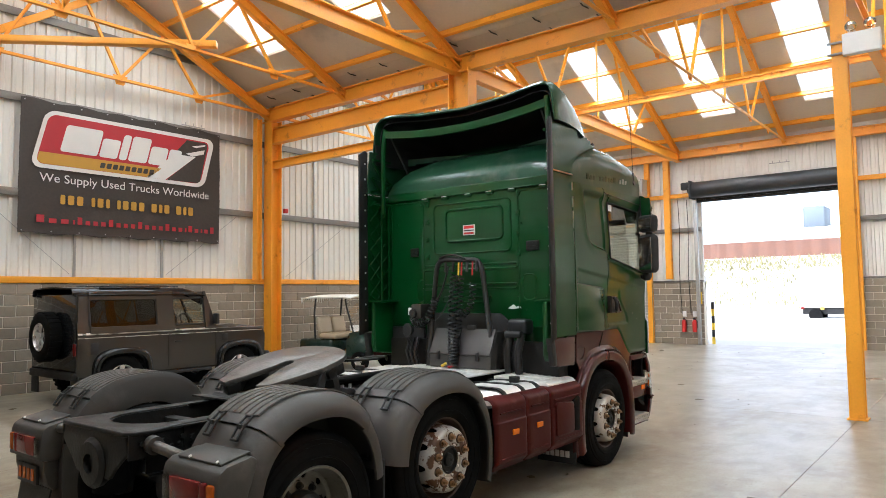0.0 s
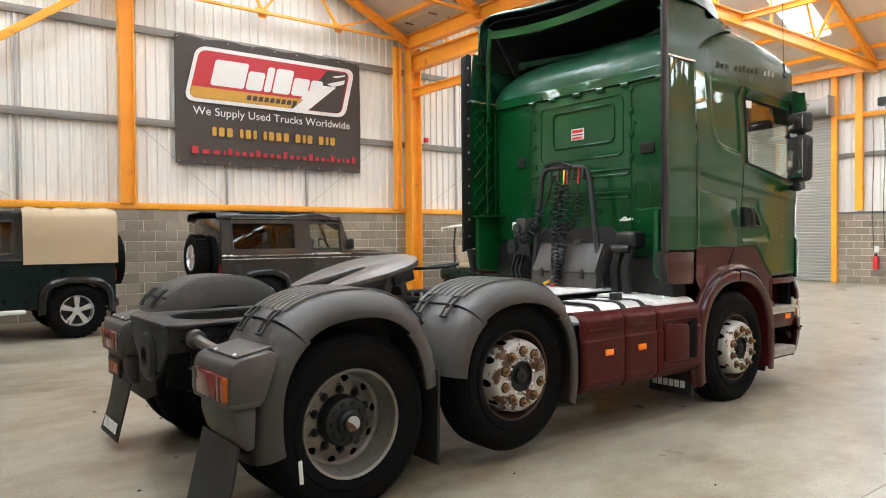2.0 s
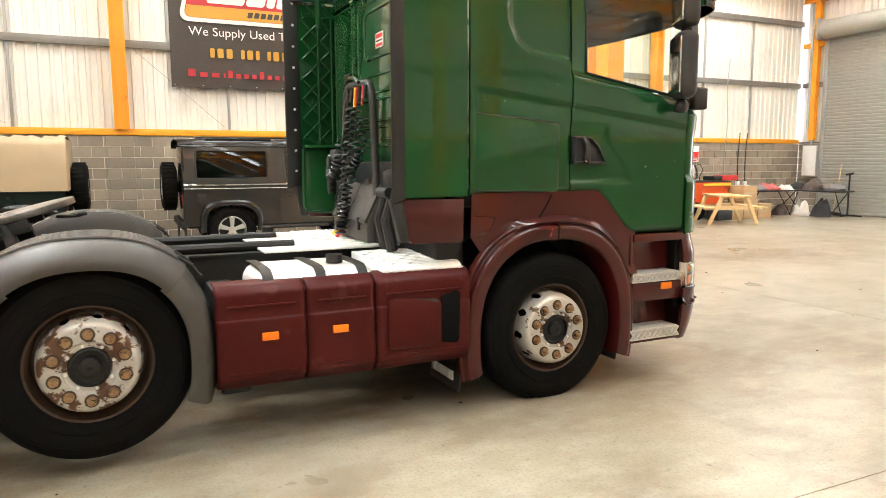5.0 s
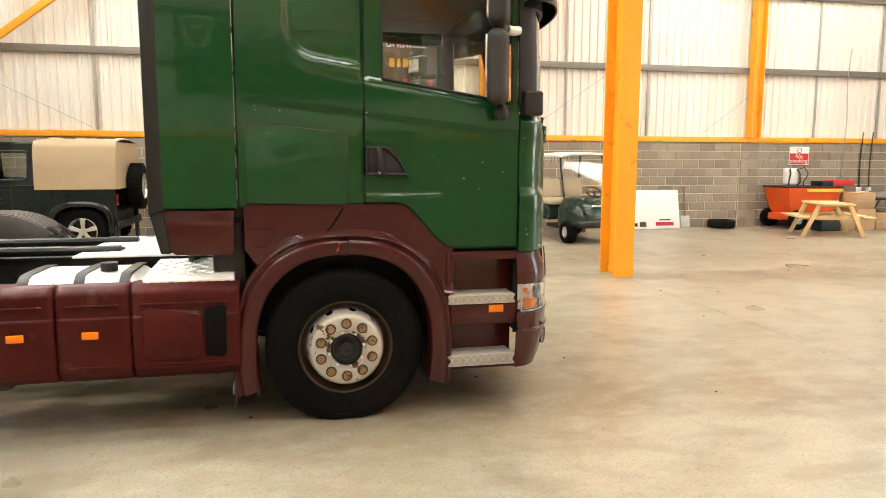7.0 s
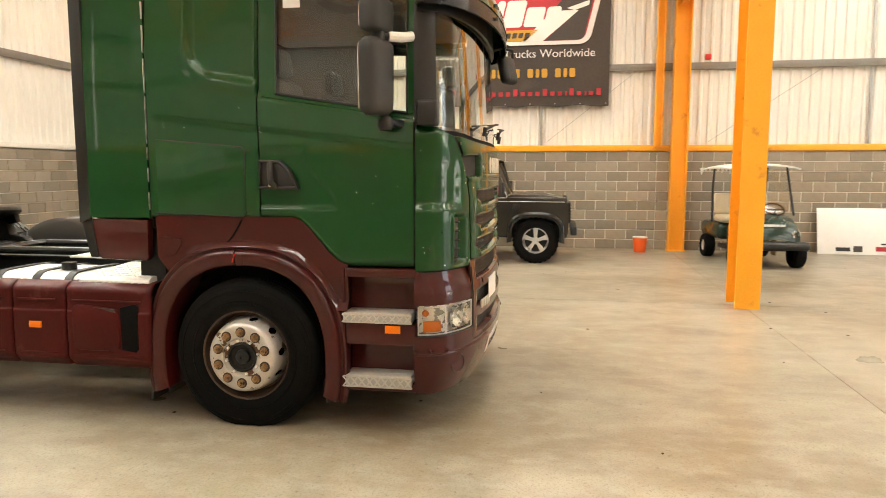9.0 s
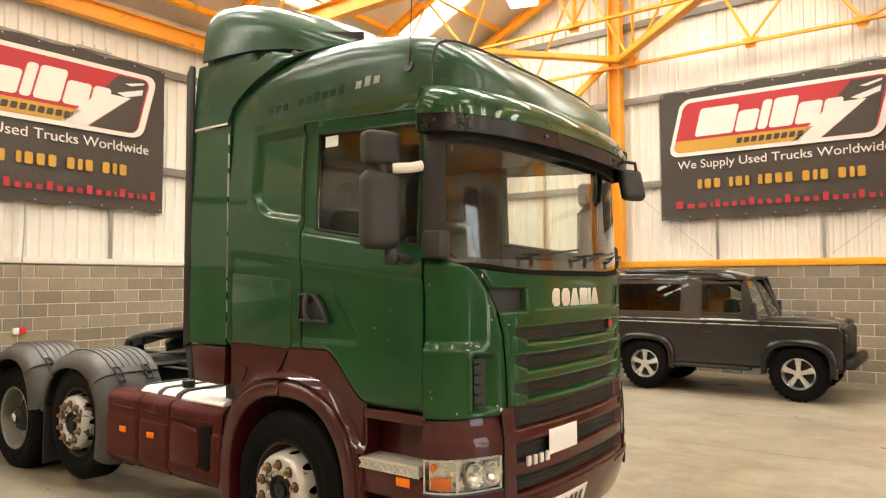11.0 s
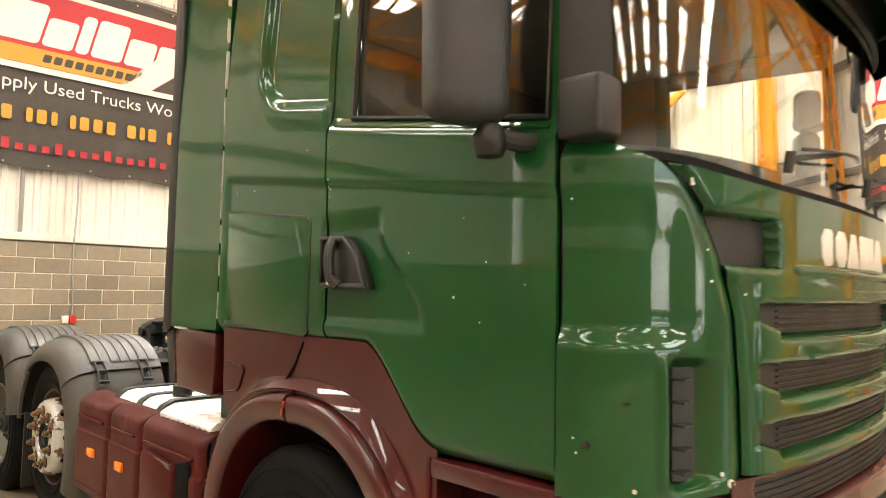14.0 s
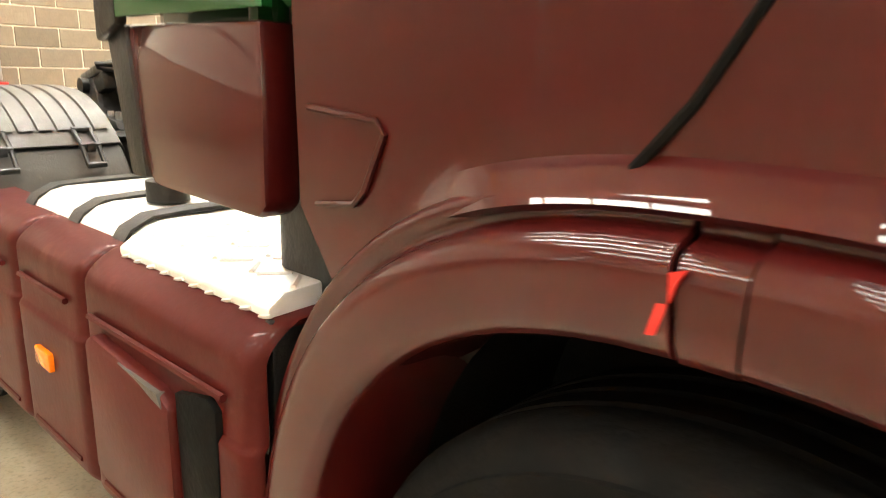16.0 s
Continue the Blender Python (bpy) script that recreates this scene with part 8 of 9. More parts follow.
        for s in (-1, 1):
            for k in range(11):
                if k == 5:
                    continue
                bm = bmesh.new()
                box(bm, (s * 0.875, 0.02 + 0.045 * k, 0.93), (s * 0.879, 0.05 + 0.045 * k, 0.97))
                part("door_bar", bm, WHITEP, c)
    else:
        bm = bmesh.new()
        rows = []
        for x, z in ((-0.79, 1.83), (-0.79, 1.88), (-0.77, 1.94), (-0.7, 1.97), (0, 2.0), (0.7, 1.97), (0.77, 1.94), (0.79, 1.88), (0.79, 1.83)):
            rows.append([(x * (0.97 if y > 0.4 else 1), y, z - 0.09 * smooth(0.1, 0.56, y) * (z > 1.85)) for y in (-1.9, -1.86, -1.2, -0.4, 0.1, 0.3, 0.45, 0.56)])
        grid(bm, rows)
        part("roof", thick(bm, 0.02), BLACKG, c, "gloss black roof with a deep rim", sharp=60)
        for s in (-1, 1):
            bm = bmesh.new()
            tube(bm, [(s * 0.8, y, 1.845 - 0.02 * smooth(0.2, 0.56, y)) for y in steps(-1.88, 0.52, 12)], 0.014, 6)
            part("gutter", bm, BLACKG, c)
            bm = bmesh.new()
            box(bm, (s * 0.72, -1.45, 1.95), (s * 0.77, -0.35, 1.985), 0.015)
            part("roof_rail", bm, BLACKG, c)
        for x in (-0.55, -0.2, 0.2, 0.55):
            bm = bmesh.new()
            box(bm, (x - 0.04, -1.6, 1.985), (x + 0.04, 0.1, 2.005), 0.008)
            part("roof_rib", bm, BLACKG, c)
        bm = bmesh.new()
        box(bm, (-0.84, -1.86, 0.6), (0.84, -1.82, 1.86), 0.02)
        part("rear_door", bm, BLACKG, c)
        for s in (-1, 1):
            bm = bmesh.new()
            box(bm, (s * 0.3, -0.1, 0.8), (s * 0.65, 0.08, 1.5), 0.06)
            box(bm, (s * 0.38, -0.12, 1.52), (s * 0.57, -0.02, 1.7), 0.04)
            part("seat", bm, GREYC, c)
        bm = bmesh.new()
        tube(bm, [tuple(pose(0.38, 0.42, 1.32, -60, 0, 0) @ Vector((0.19 * math.cos(2 * math.pi * k / 20), 0.19 * math.sin(2 * math.pi * k / 20), 0))) for k in range(20)], 0.014, 6, True)
        part("steering_wheel", bm, BLACKP, c)
        bm = bmesh.new()
        box(bm, (0.878, 0.86, 0.95), (0.885, 0.99, 1.08), 0.01)
        part("wing_vent", bm, BLACKP, c)
        bm = bmesh.new()
        box(bm, (0.878, -1.63, 0.86), (0.885, -1.5, 1.05), 0.01)
        part("fuel_flap", bm, BLACKP, c)
    car_wheel(c, 0, 0, 0, 1, spare=pose(0.1, -1.9 - 0.25, 1.16, 0, 0, -90))
    bm = bmesh.new()
    box(bm, (0.0, -1.95, 1.05), (0.2, -1.84, 1.25), 0.02)
    part("spare_carrier", bm, BLACKP, c)
    for s in (-1, 1):
        bm = bmesh.new()
        box(bm, (s * 0.62, -1.84, 0.16), (s * 0.9, -1.82, 0.52), 0.004)
        part("mudflap", bm, BLACKP, c)
    return c


off_roader(pose(-11.22, 8.64, 0, 0, 0, 0), GREYCAR, False, "metallic grey boxy off-road car with a gloss black roof", (1.28, -1.08))
off_roader(pose(-11.15, 3.22, 0, 0, 0, 180), DKGREEN, True, "very dark green off-road car with a tan canvas cover", (1.12, -1.3))

# ---- golf buggy ----
CARTG = mat("dark_green_buggy_body", (0.012, 0.03, 0.022), 0.28, var=0.08, coat=0.8)
CREAM = mat("cream_vinyl", (0.52, 0.43, 0.3), 0.55, var=0.08, bump=0.1)
ROOFW = mat("white_canopy", (0.78, 0.77, 0.73), 0.6, var=0.06, bump=0.2, bscale=30)
buggy = thing("golf_buggy", "dark green golf buggy with cream seats and a torn white canopy", "golf buggy", pose(-11.4, 13.85, 0, 0, 0, -84))
bm = bmesh.new()
rows = []
for y, z0, z1, w in ((1.2, 0.4, 0.52, 0.3), (1.15, 0.36, 0.68, 0.42), (1.0, 0.34, 0.8, 0.5), (0.75, 0.34, 0.88, 0.55), (0.5, 0.34, 0.92, 0.56), (0.42, 0.34, 0.9, 0.55)):
    rows.append([(-w, y, z0), (-w, y, z0 + (z1 - z0) * 0.6), (-w * 0.8, y, z1 - 0.03), (-w * 0.3, y, z1), (w * 0.3, y, z1), (w * 0.8, y, z1 - 0.03), (w, y, z0 + (z1 - z0) * 0.6), (w, y, z0)])
grid(bm, rows)
part("front_cowl", thick(bm, 0.02), CARTG, buggy, "dark green front cowl", sharp=60)
bm = bmesh.new()
box(bm, (-0.56, -1.15, 0.4), (0.56, -0.05, 0.72), 0.1, seg=3)
part("rear_body", bm, CARTG, buggy)
bm = bmesh.new()
box(bm, (-0.55, -0.1, 0.26), (0.55, 0.6, 0.34), 0.02)
part("floor_pan", bm, BLACKP, buggy)
bm = bmesh.new()
box(bm, (-0.52, -0.5, 0.72), (0.52, 0.05, 0.86), 0.06, seg=3)
part("seat", bm, CREAM, buggy, "cream seat cushion")
for s in (-1, 1):
    bm = bmesh.new()
    box(bm, (-0.24, -0.05, 0), (0.24, 0.06, 0.42), 0.06, seg=3, m=pose(s * 0.26, -0.5, 0.85, 12, 0, 0))
    part("backrest", bm, CREAM, buggy)
    bm = bmesh.new()
    tube(bm, [(s * 0.5, -0.62, 0.7), (s * 0.5, -0.66, 1.3), (s * 0.5, -0.6, 1.78)], 0.022, 8)
    part("canopy_post", bm, BLACKP, buggy)
    bm = bmesh.new()
    tube(bm, [(s * 0.52, 0.62, 0.9), (s * 0.5, 0.4, 1.5), (s * 0.48, 0.32, 1.78)], 0.02, 8)
    part("canopy_post", bm, BLACKP, buggy)
    bm = bmesh.new()
    rod(bm, (s * 0.32, 1.17, 0.62), (s * 0.34, 1.21, 0.61), 0.06, 16)
    part("headlamp", bm, CLEAR, buggy)
    for y in (0.82, -0.8):
        w = thing("wheel", "", "", None)
        w.parent = buggy
        w.matrix_local = pose(s * 0.62, y, 0.225, 0, 0, 0 if s > 0 else 180)
        bm = bmesh.new()
        lathe(bm, [(0.11, -0.03), (0.13, 0.0), (0.19, 0.0), (0.218, -0.02), (0.225, -0.05), (0.225, -0.17), (0.2, -0.2), (0.12, -0.2)], 32, None, True)
        part("tyre", bm, RUBBER, w)
        bm = bmesh.new()
        lathe(bm, [(0.125, -0.03), (0.1, -0.02), (0.09, -0.04), (0.04, -0.02), (0.001, -0.015)], 24)
        part("hub", bm, ALLOY, w)
bm = bmesh.new()
box(bm, (-0.56, 0.98, 0.34), (0.56, 1.28, 0.48), 0.05, seg=3)
part("bumper", bm, BLACKP, buggy)
bm = bmesh.new()
rows = [[(x, y, 1.82 - 0.06 * abs(x / 0.6) ** 3 - 0.04 * abs((y + 0.15) / 0.85) ** 4) for x in steps(-0.62, 0.62, 12)] for y in steps(-0.95, 0.6, 12)]
grid(bm, rows)
part("canopy", thick(bm, 0.03), ROOFW, buggy, "white canopy with torn edges", sharp=60)
rr = random.Random(4)
for k in range(16):
    bm = bmesh.new()
    x = -0.6 + 0.08 * k
    d = rr.uniform(0.05, 0.16)
    prism(bm, [(x, 1.75), (x + 0.075, 1.75), (x + 0.05, 1.75 - d), (x + 0.02, 1.75 - d * 0.7)], "y", -0.955, -0.945)
    part("torn_strip", bm, ROOFW, buggy)
bm = bmesh.new()
grid(bm, [[(-0.48, 0.6, 0.95), (0.48, 0.6, 0.95)], [(-0.46, 0.35, 1.72), (0.46, 0.35, 1.72)]])
part("windscreen", thick(bm, 0.005), CLEAR, buggy, "clear buggy windscreen")
bm = bmesh.new()
mm = pose(-0.26, 0.42, 1.0, -35, 0, 0)
tube(bm, [tuple(mm @ Vector((0.17 * math.cos(2 * math.pi * k / 20), 0.17 * math.sin(2 * math.pi * k / 20), 0))) for k in range(20)], 0.014, 6, True)
rod(bm, mm @ Vector((0, 0, 0)), (-0.26, 0.6, 0.75), 0.02, 8)
rod(bm, mm @ Vector((-0.16, 0, 0)), mm @ Vector((0.16, 0, 0)), 0.012, 6)
part("steering_wheel", bm, BLACKP, buggy)
for k in range(8):
    bm = bmesh.new()
    box(bm, (-0.18 + 0.045 * k, 1.1, 0.735 - 0.0 * k), (-0.15 + 0.045 * k, 1.13, 0.775))
    part("name_bar", bm, WHITEP, buggy)

# ---- along the west wall ----
bm = bmesh.new()
box(bm, (0, 0, 0), (0.02, 1.75, 0.95), 0.004, m=pose(WX + 0.3, 15.55, 0.0, 0, -12, 0))
board = whole("white_board", bm, WHITEP, "large white sign board leaning against the blockwork", "board")
for y0, y1, z0, z1, c in ((0.35, 0.62, 0.06, 0.14, BLACKP), (1.1, 1.58, 0.07, 0.16, BRED), (1.2, 1.5, 0.2, 0.23, BLACKP), (0.68, 0.85, 0.05, 0.17, BANM)):
    bm = bmesh.new()
    box(bm, (0.021, y0, z0), (0.024, y1, z1), m=pose(WX + 0.3, 15.55, 0.0, 0, -12, 0))
    part("print_bar", bm, c, board)
spade = thing("spade", "worn spade with a steel blade leaning on the wall", "spade", pose(WX + 0.2, 17.5, 0, 0, -8, 0))
WOODH = mat("worn_wooden_handle", (0.2, 0.13, 0.08), 0.6, var=0.2, scale=10, stretch=(1, 1, 0.2))
bm = bmesh.new()
prism(bm, [(-0.13, 0.0), (0.13, 0.0), (0.12, 0.3), (-0.12, 0.3)], "x", 0, 0.02, 0.004)
part("blade", bm, TREAD, spade)
bm = bmesh.new()
rod(bm, (0.01, 0, 0.28), (0.01, 0, 0.98), 0.018, 8)
rod(bm, (0.01, -0.06, 1.0), (0.01, 0.06, 1.0), 0.016, 8)
rod(bm, (0.01, -0.05, 1.0), (0.01, 0, 0.93), 0.012, 6)
rod(bm, (0.01, 0.05, 1.0), (0.01, 0, 0.93), 0.012, 6)
part("shaft", bm, WOODH, spade)
bm = bmesh.new()
lathe(bm, [(0.19, 0.0), (0.22, 0.02), (0.3, 0.01), (0.325, 0.04), (0.33, 0.1), (0.325, 0.17), (0.3, 0.2), (0.22, 0.19), (0.19, 0.2)], 40, pose(-12.85, 18.4, 0.0, 0, -90, 0), True)
whole("loose_tyre", bm, RUBBER, "car tyre lying flat on the floor by the wall", "tyre")

hop = thing("salt_spreader", "orange trailed salt spreader hopper with small wheels", "spreader", pose(-12.55, 20.4, 0, 0, 0, 0))
ORH = mat("orange_hopper_paint", (0.75, 0.1, 0.01), 0.45, var=0.12, dirt=(0.3, 0.07, 0.02), dirt_amt=0.15)
bm = bmesh.new()
rows = []
for z, w, l in ((0.24, 0.3, 0.5), (0.5, 0.38, 0.62), (0.95, 0.45, 0.74), (1.0, 0.46, 0.75)):
    rows.append([(-w, -l, z), (w, -l, z), (w, l, z), (-w, l, z)])
grid(bm, rows, True)
part("hopper", thick(bm, 0.02), ORH, hop, "bright orange tapering hopper")
bm = bmesh.new()
box(bm, (-0.48, -0.78, 1.0), (0.48, 0.78, 1.04), 0.02)
part("lid", bm, BLACKP, hop)
bm = bmesh.new()
box(bm, (0.455, -0.25, 0.9), (0.485, 0.74, 0.97), 0.006)
part("yellow_bar", bm, YELP, hop)
for s in (-1, 1):
    bm = bmesh.new()
    lathe(bm, [(0.1, 0.0), (0.2, 0.0), (0.235, -0.03), (0.235, -0.13), (0.2, -0.16), (0.1, -0.16)], 28, pose(0.6 * s, -0.5, 0.236, 0, 0, 0 if s > 0 else 180), True)
    part("tyre", bm, RUBBER, hop)
    bm = bmesh.new()
    lathe(bm, [(0.11, -0.03), (0.06, -0.015), (0.001, -0.01)], 20, pose(0.6 * s, -0.5, 0.236, 0, 0, 0 if s > 0 else 180))
    part("wheel_hub", bm, ALLOY, hop)
bm = bmesh.new()
rod(bm, (-0.5, -0.5, 0.236), (0.5, -0.5, 0.236), 0.03, 10)
box(bm, (-0.25, -0.75, 0.22), (0.25, 0.9, 0.38), 0.02)
box(bm, (-0.05, 0.8, 0.0), (0.05, 0.9, 0.4), 0.01)
part("undercarriage", bm, ORH, hop)
spr = thing("backpack_sprayer", "white backpack sprayer with black straps on the hopper lid", "sprayer", pose(-12.45, 19.95, 1.04, 0, 0, 0))
bm = bmesh.new()
box(bm, (-0.1, -0.16, 0.02), (0.1, 0.16, 0.44), 0.06, seg=3)
part("tank", bm, WHITEP, spr)
for y in (-0.1, 0.1):
    bm = bmesh.new()
    tube(bm, [(0.1, y, 0.42), (0.17, y * 1.3, 0.3), (0.16, y * 1.6, 0.1), (0.1, y * 1.2, 0.02)], 0.02, 6)
    part("strap", bm, BLACKP, spr)
bm = bmesh.new()
tube(bm, [(0.0, 0.12, 0.4), (0.05, 0.35, 0.45), (0.1, 0.42, 0.3), (0.1, 0.3, 0.1), (0.1, 0.32, 0.0)], 0.012, 6)
part("hose", bm, BLACKP, spr)
CARD = mat("brown_cardboard", (0.42, 0.27, 0.14), 0.85, var=0.1, scale=4)
for x, y, z, a, b, h in ((-12.5, 20.9, 1.04, 0.2, 0.16, 0.12), (-12.45, 21.35, 1.04, 0.16, 0.3, 0.14)):
    bm = bmesh.new()
    box(bm, (x - a, y - b, z), (x + a, y + b, z + h), 0.01)
    whole("tool_case", bm, REDP if b > 0.2 else BLACKP, "small tool case lying on the hopper lid", "tool case", "tool cases")
for x, y, z, h in ((-11.9, 20.9, 0, 0.42), (-11.95, 21.5, 0, 0.5), (-11.95, 21.45, 0.5, 0.4), (-12.0, 22.1, 0, 0.4)):
    bm = bmesh.new()
    box(bm, (x - 0.28, y - 0.26, z), (x + 0.28, y + 0.26, z + h), 0.008)
    bx = whole("cardboard_box", bm, CARD, "brown cardboard box on the floor", "box", "cardboard boxes")
    bm = bmesh.new()
    box(bm, (0.281 + x - 0.001, y - 0.26, z + h * 0.5 - 0.025), (x + 0.283, y + 0.26, z + h * 0.5 + 0.025))
    part("tape", bm, CANVAS, bx)
bm = bmesh.new()
box(bm, (-11.95, 20.2, 0.0), (-11.6, 20.75, 0.26), 0.02)
whole("tool_box", bm, BLACKP, "black tool box on the floor", "tool box")
bm = bmesh.new()
box(bm, (-12.7, 14.6, 0.0), (-12.4, 14.63, 0.55), 0.01, m=None)
whole("cardboard_sheet", bm, CARD, "sheet of brown cardboard standing behind the buggy", "cardboard")

PINE = mat("fresh_pine", (0.62, 0.42, 0.2), 0.6, var=0.14, scale=8, bscale=40, stretch=(1, 0.15, 1))


def picnic(m):
    t = thing("picnic_table", "new pine picnic table with two fixed benches", "picnic table", m, "picnic tables")
    for k in range(5):
        bm = bmesh.new()
        box(bm, (-0.36 + 0.146 * k, -0.6, 0.7), (-0.36 + 0.146 * k + 0.138, 0.6, 0.735), 0.004)
        part("top_board", bm, PINE, t)
    for s in (-1, 1):
        for k in range(2):
            bm = bmesh.new()
            x = s * (0.6 + 0.13 * k)
            box(bm, (x - 0.06, -0.6, 0.42), (x + 0.06, 0.6, 0.455), 0.004)
            part("bench_board", bm, PINE, t)
        for y in (-0.45, 0.45):
            bm = bmesh.new()
            box(bm, (-0.045, -0.02, 0), (0.045, 0.02, 0.78), 0.004, m=pose(s * 0.62, y, 0, 0, -s * 24, 0))
            part("leg", bm, PINE, t)
    for y in (-0.45, 0.45):
        for z, w in ((0.38, 0.74), (0.66, 0.36)):
            bm = bmesh.new()
            box(bm, (-w, y + 0.02, z), (w, y + 0.055, z + 0.09), 0.004)
            part("cross_rail", bm, PINE, t)
    return t


picnic(pose(-10.9, 19.72, 0, 0, 0, 68))


def folding_table(m, cloths):
    t = thing("folding_table", "black folding table heaped with folded fabrics", "table", m, "folding tables")
    bm = bmesh.new()
    box(bm, (-0.9, -0.36, 0.7), (0.9, 0.36, 0.74), 0.01)
    part("tabletop", bm, BLACKP, t)
    for s in (-1, 1):
        for a in (-1, 1):
            bm = bmesh.new()
            rod(bm, (s * 0.6, a * 0.3, 0.0), (s * 0.75, -a * 0.3, 0.7), 0.014, 8)
            part("leg", bm, BLACKP, t)
    return t


FABR = [mat("grey_fabric", (0.16, 0.15, 0.15), 0.95, bump=0.3, bscale=80), mat("red_check_fabric", (0.4, 0.1, 0.09), 0.95, var=0.5, scale=20, bump=0.3),
        mat("pale_fabric", (0.6, 0.57, 0.52), 0.95, bump=0.3, bscale=80), mat("dark_fabric", (0.04, 0.04, 0.045), 0.95, bump=0.3), mat("brown_fabric", (0.12, 0.09, 0.08), 0.9, bump=0.3, bscale=80)]


def heap(x, y, z, w, h, k, name="folded_cloth"):
    bm = bmesh.new()
    n = 12
    rows = []
    for j in range(7):
        f = j / 6
        row = []
        for i in range(n):
            a = 2 * math.pi * i / n
            r = w * (1 - 0.55 * f ** 3) * (1 + 0.18 * math.sin(3 * a + k) + 0.1 * math.sin(7 * a + 2 * k + j))
            row.append((x + r * math.cos(a) * (1 + 0.15 * math.sin(5 * f + k)), y + 0.75 * r * math.sin(a), z + h * f * (0.8 + 0.25 * math.sin(2 * a + k) + 0.15 * math.sin(5 * a + 3 * k))))
        rows.append(row)
    grid(bm, rows, True)
    bm.verts.ensure_lookup_table()
    bm.faces.new(bm.verts[-n:]), bm.faces.new(bm.verts[:n][::-1])
    whole(name, bm, FABR[k % 5], "crumpled pile of cloth", "cloth", "cloth piles", sharp=60)


folding_table(pose(-12.3, 22.9, 0, 0, 0, 90), 0)
folding_table(pose(-11.6, 24.0, 0, 0, 0, 4), 0)
for k, (x, y, w, h) in enumerate(((-12.3, 22.3, 0.3, 0.16), (-12.35, 22.9, 0.32, 0.2), (-12.25, 23.5, 0.26, 0.14), (-12.2, 24.0, 0.28, 0.22), (-11.7, 24.0, 0.32, 0.3), (-11.1, 24.05, 0.3, 0.2))):
    heap(x, y, 0.74, w, h, k)
for k, (x, y, w, h) in enumerate(((-12.4, 22.6, 0.28, 0.4), (-11.9, 23.8, 0.25, 0.45), (-11.3, 23.9, 0.28, 0.5), (-12.3, 23.4, 0.25, 0.3))):
    heap(x, y, 0.0, w, h, k + 1, "folded_blanket")
bm = bmesh.new()
rod(bm, (-12.3, 21.95, 0.74), (-12.3, 21.95, 0.9), 0.11, 20)
whole("white_tub", bm, WHITEP, "white plastic tub on the table", "tub")
bm = bmesh.new()
rod(bm, (-12.6, 12.0, 0.0), (-12.6, 12.0, 0.3), 0.12, 20, 0.15)
tubm = whole("bucket", bm, ORH, "orange plastic bucket with a white rim by the column", "bucket")
bm = bmesh.new()
rod(bm, (-12.6, 12.0, 0.3), (-12.6, 12.0, 0.32), 0.155, 20)
part("rim", bm, WHITEP, tubm)

# sign, conduits, switches on the west wall
sg = thing("no_smoking_sign", "red and white no smoking sign screwed to the blockwork", "sign", pose(WX + 0.012, 20.75, 1.55, 0, 0, 90))
bm = bmesh.new()
box(bm, (-0.29, -0.006, 0), (0.29, 0.0, 0.46), 0.002)
part("panel", bm, WHITEP, sg)
bm = bmesh.new()
box(bm, (-0.27, -0.009, 0.02), (0.27, -0.005, 0.29))
part("red_field", bm, REDP, sg)
bm = bmesh.new()
tube(bm, [(0.06 * math.cos(2 * math.pi * k / 20), -0.008, 0.37 + 0.06 * math.sin(2 * math.pi * k / 20)) for k in range(20)], 0.007, 5, True)
part("ring_symbol", bm, BLACKP, sg)
words("No", 0.16, -0.1, 0.165, -0.01, WHITEP, sg, 0.2)
words("smoking", 0.14, -0.25, 0.06, -0.01, WHITEP, sg, 0.5)
for y, z0, z1, j in ((22.05, 0.9, 4.5, 0.03), (22.6, 0.95, 2.4, 0.02), (22.9, 0.95, 2.4, 0.02)):
    bm = bmesh.new()
    tube(bm, [(WX + 0.03, y + j * math.sin(z * 3), z) for z in steps(z0, z1, 12)], 0.014, 6)
    whole("cable", bm, GALV if z1 > 3 else BLACKP, "cable clipped up the wall", "cable", "wall cables")
    bm = bmesh.new()
    box(bm, (WX, y - 0.06, z0 - 0.12), (WX + 0.07, y + 0.06, z0 + 0.02), 0.012)
    whole("wall_socket", bm, WHITEP, "grey-white industrial wall socket", "socket", "wall sockets")
bm = bmesh.new()
box(bm, (WX - 0.02, 13.25, 3.98), (WX + 0.08, 13.37, 4.1), 0.02)
whole("alarm_sounder", bm, REDP, "small red alarm sounder on the rail", "alarm")
# small rail-hung lamp brackets above the banners
for x, y, r in ((WX + 0.005, 10.6, 90), (-4.6, SY + 0.005, 180), (-3.7, NY + 0.03, 0)):
    br = thing("lamp_bracket", "thin bare metal bracket fixed to the cladding", "bracket", pose(x, y, 5.79, 0, 0, r), "lamp brackets")
    bm = bmesh.new()
    box(bm, (-0.3, -0.03, 0.0), (0.3, 0.0, 0.025), 0.004)
    part("bar", bm, GALV, br)
    for k in range(3):
        bm = bmesh.new()
        rod(bm, (-0.2 + 0.2 * k, -0.015, 0.02), (-0.2 + 0.2 * k, -0.015, 0.09), 0.01, 6)
        part("stud", bm, GALV, br)
# south wall: conduit and red call box
bm = bmesh.new()
tube(bm, [(-3.55 + 0.012 * math.sin(z * 4), SY + 0.03, z) for z in steps(1.12, 3.1, 16)], 0.012, 6)
whole("cable", bm, GALV, "thin cable running up the blockwork", "cable", "wall cables")
cb = thing("call_point", "red and white fire alarm call points side by side", "alarm", pose(-3.55, SY + 0.001, 1.0, 0, 0, 0))
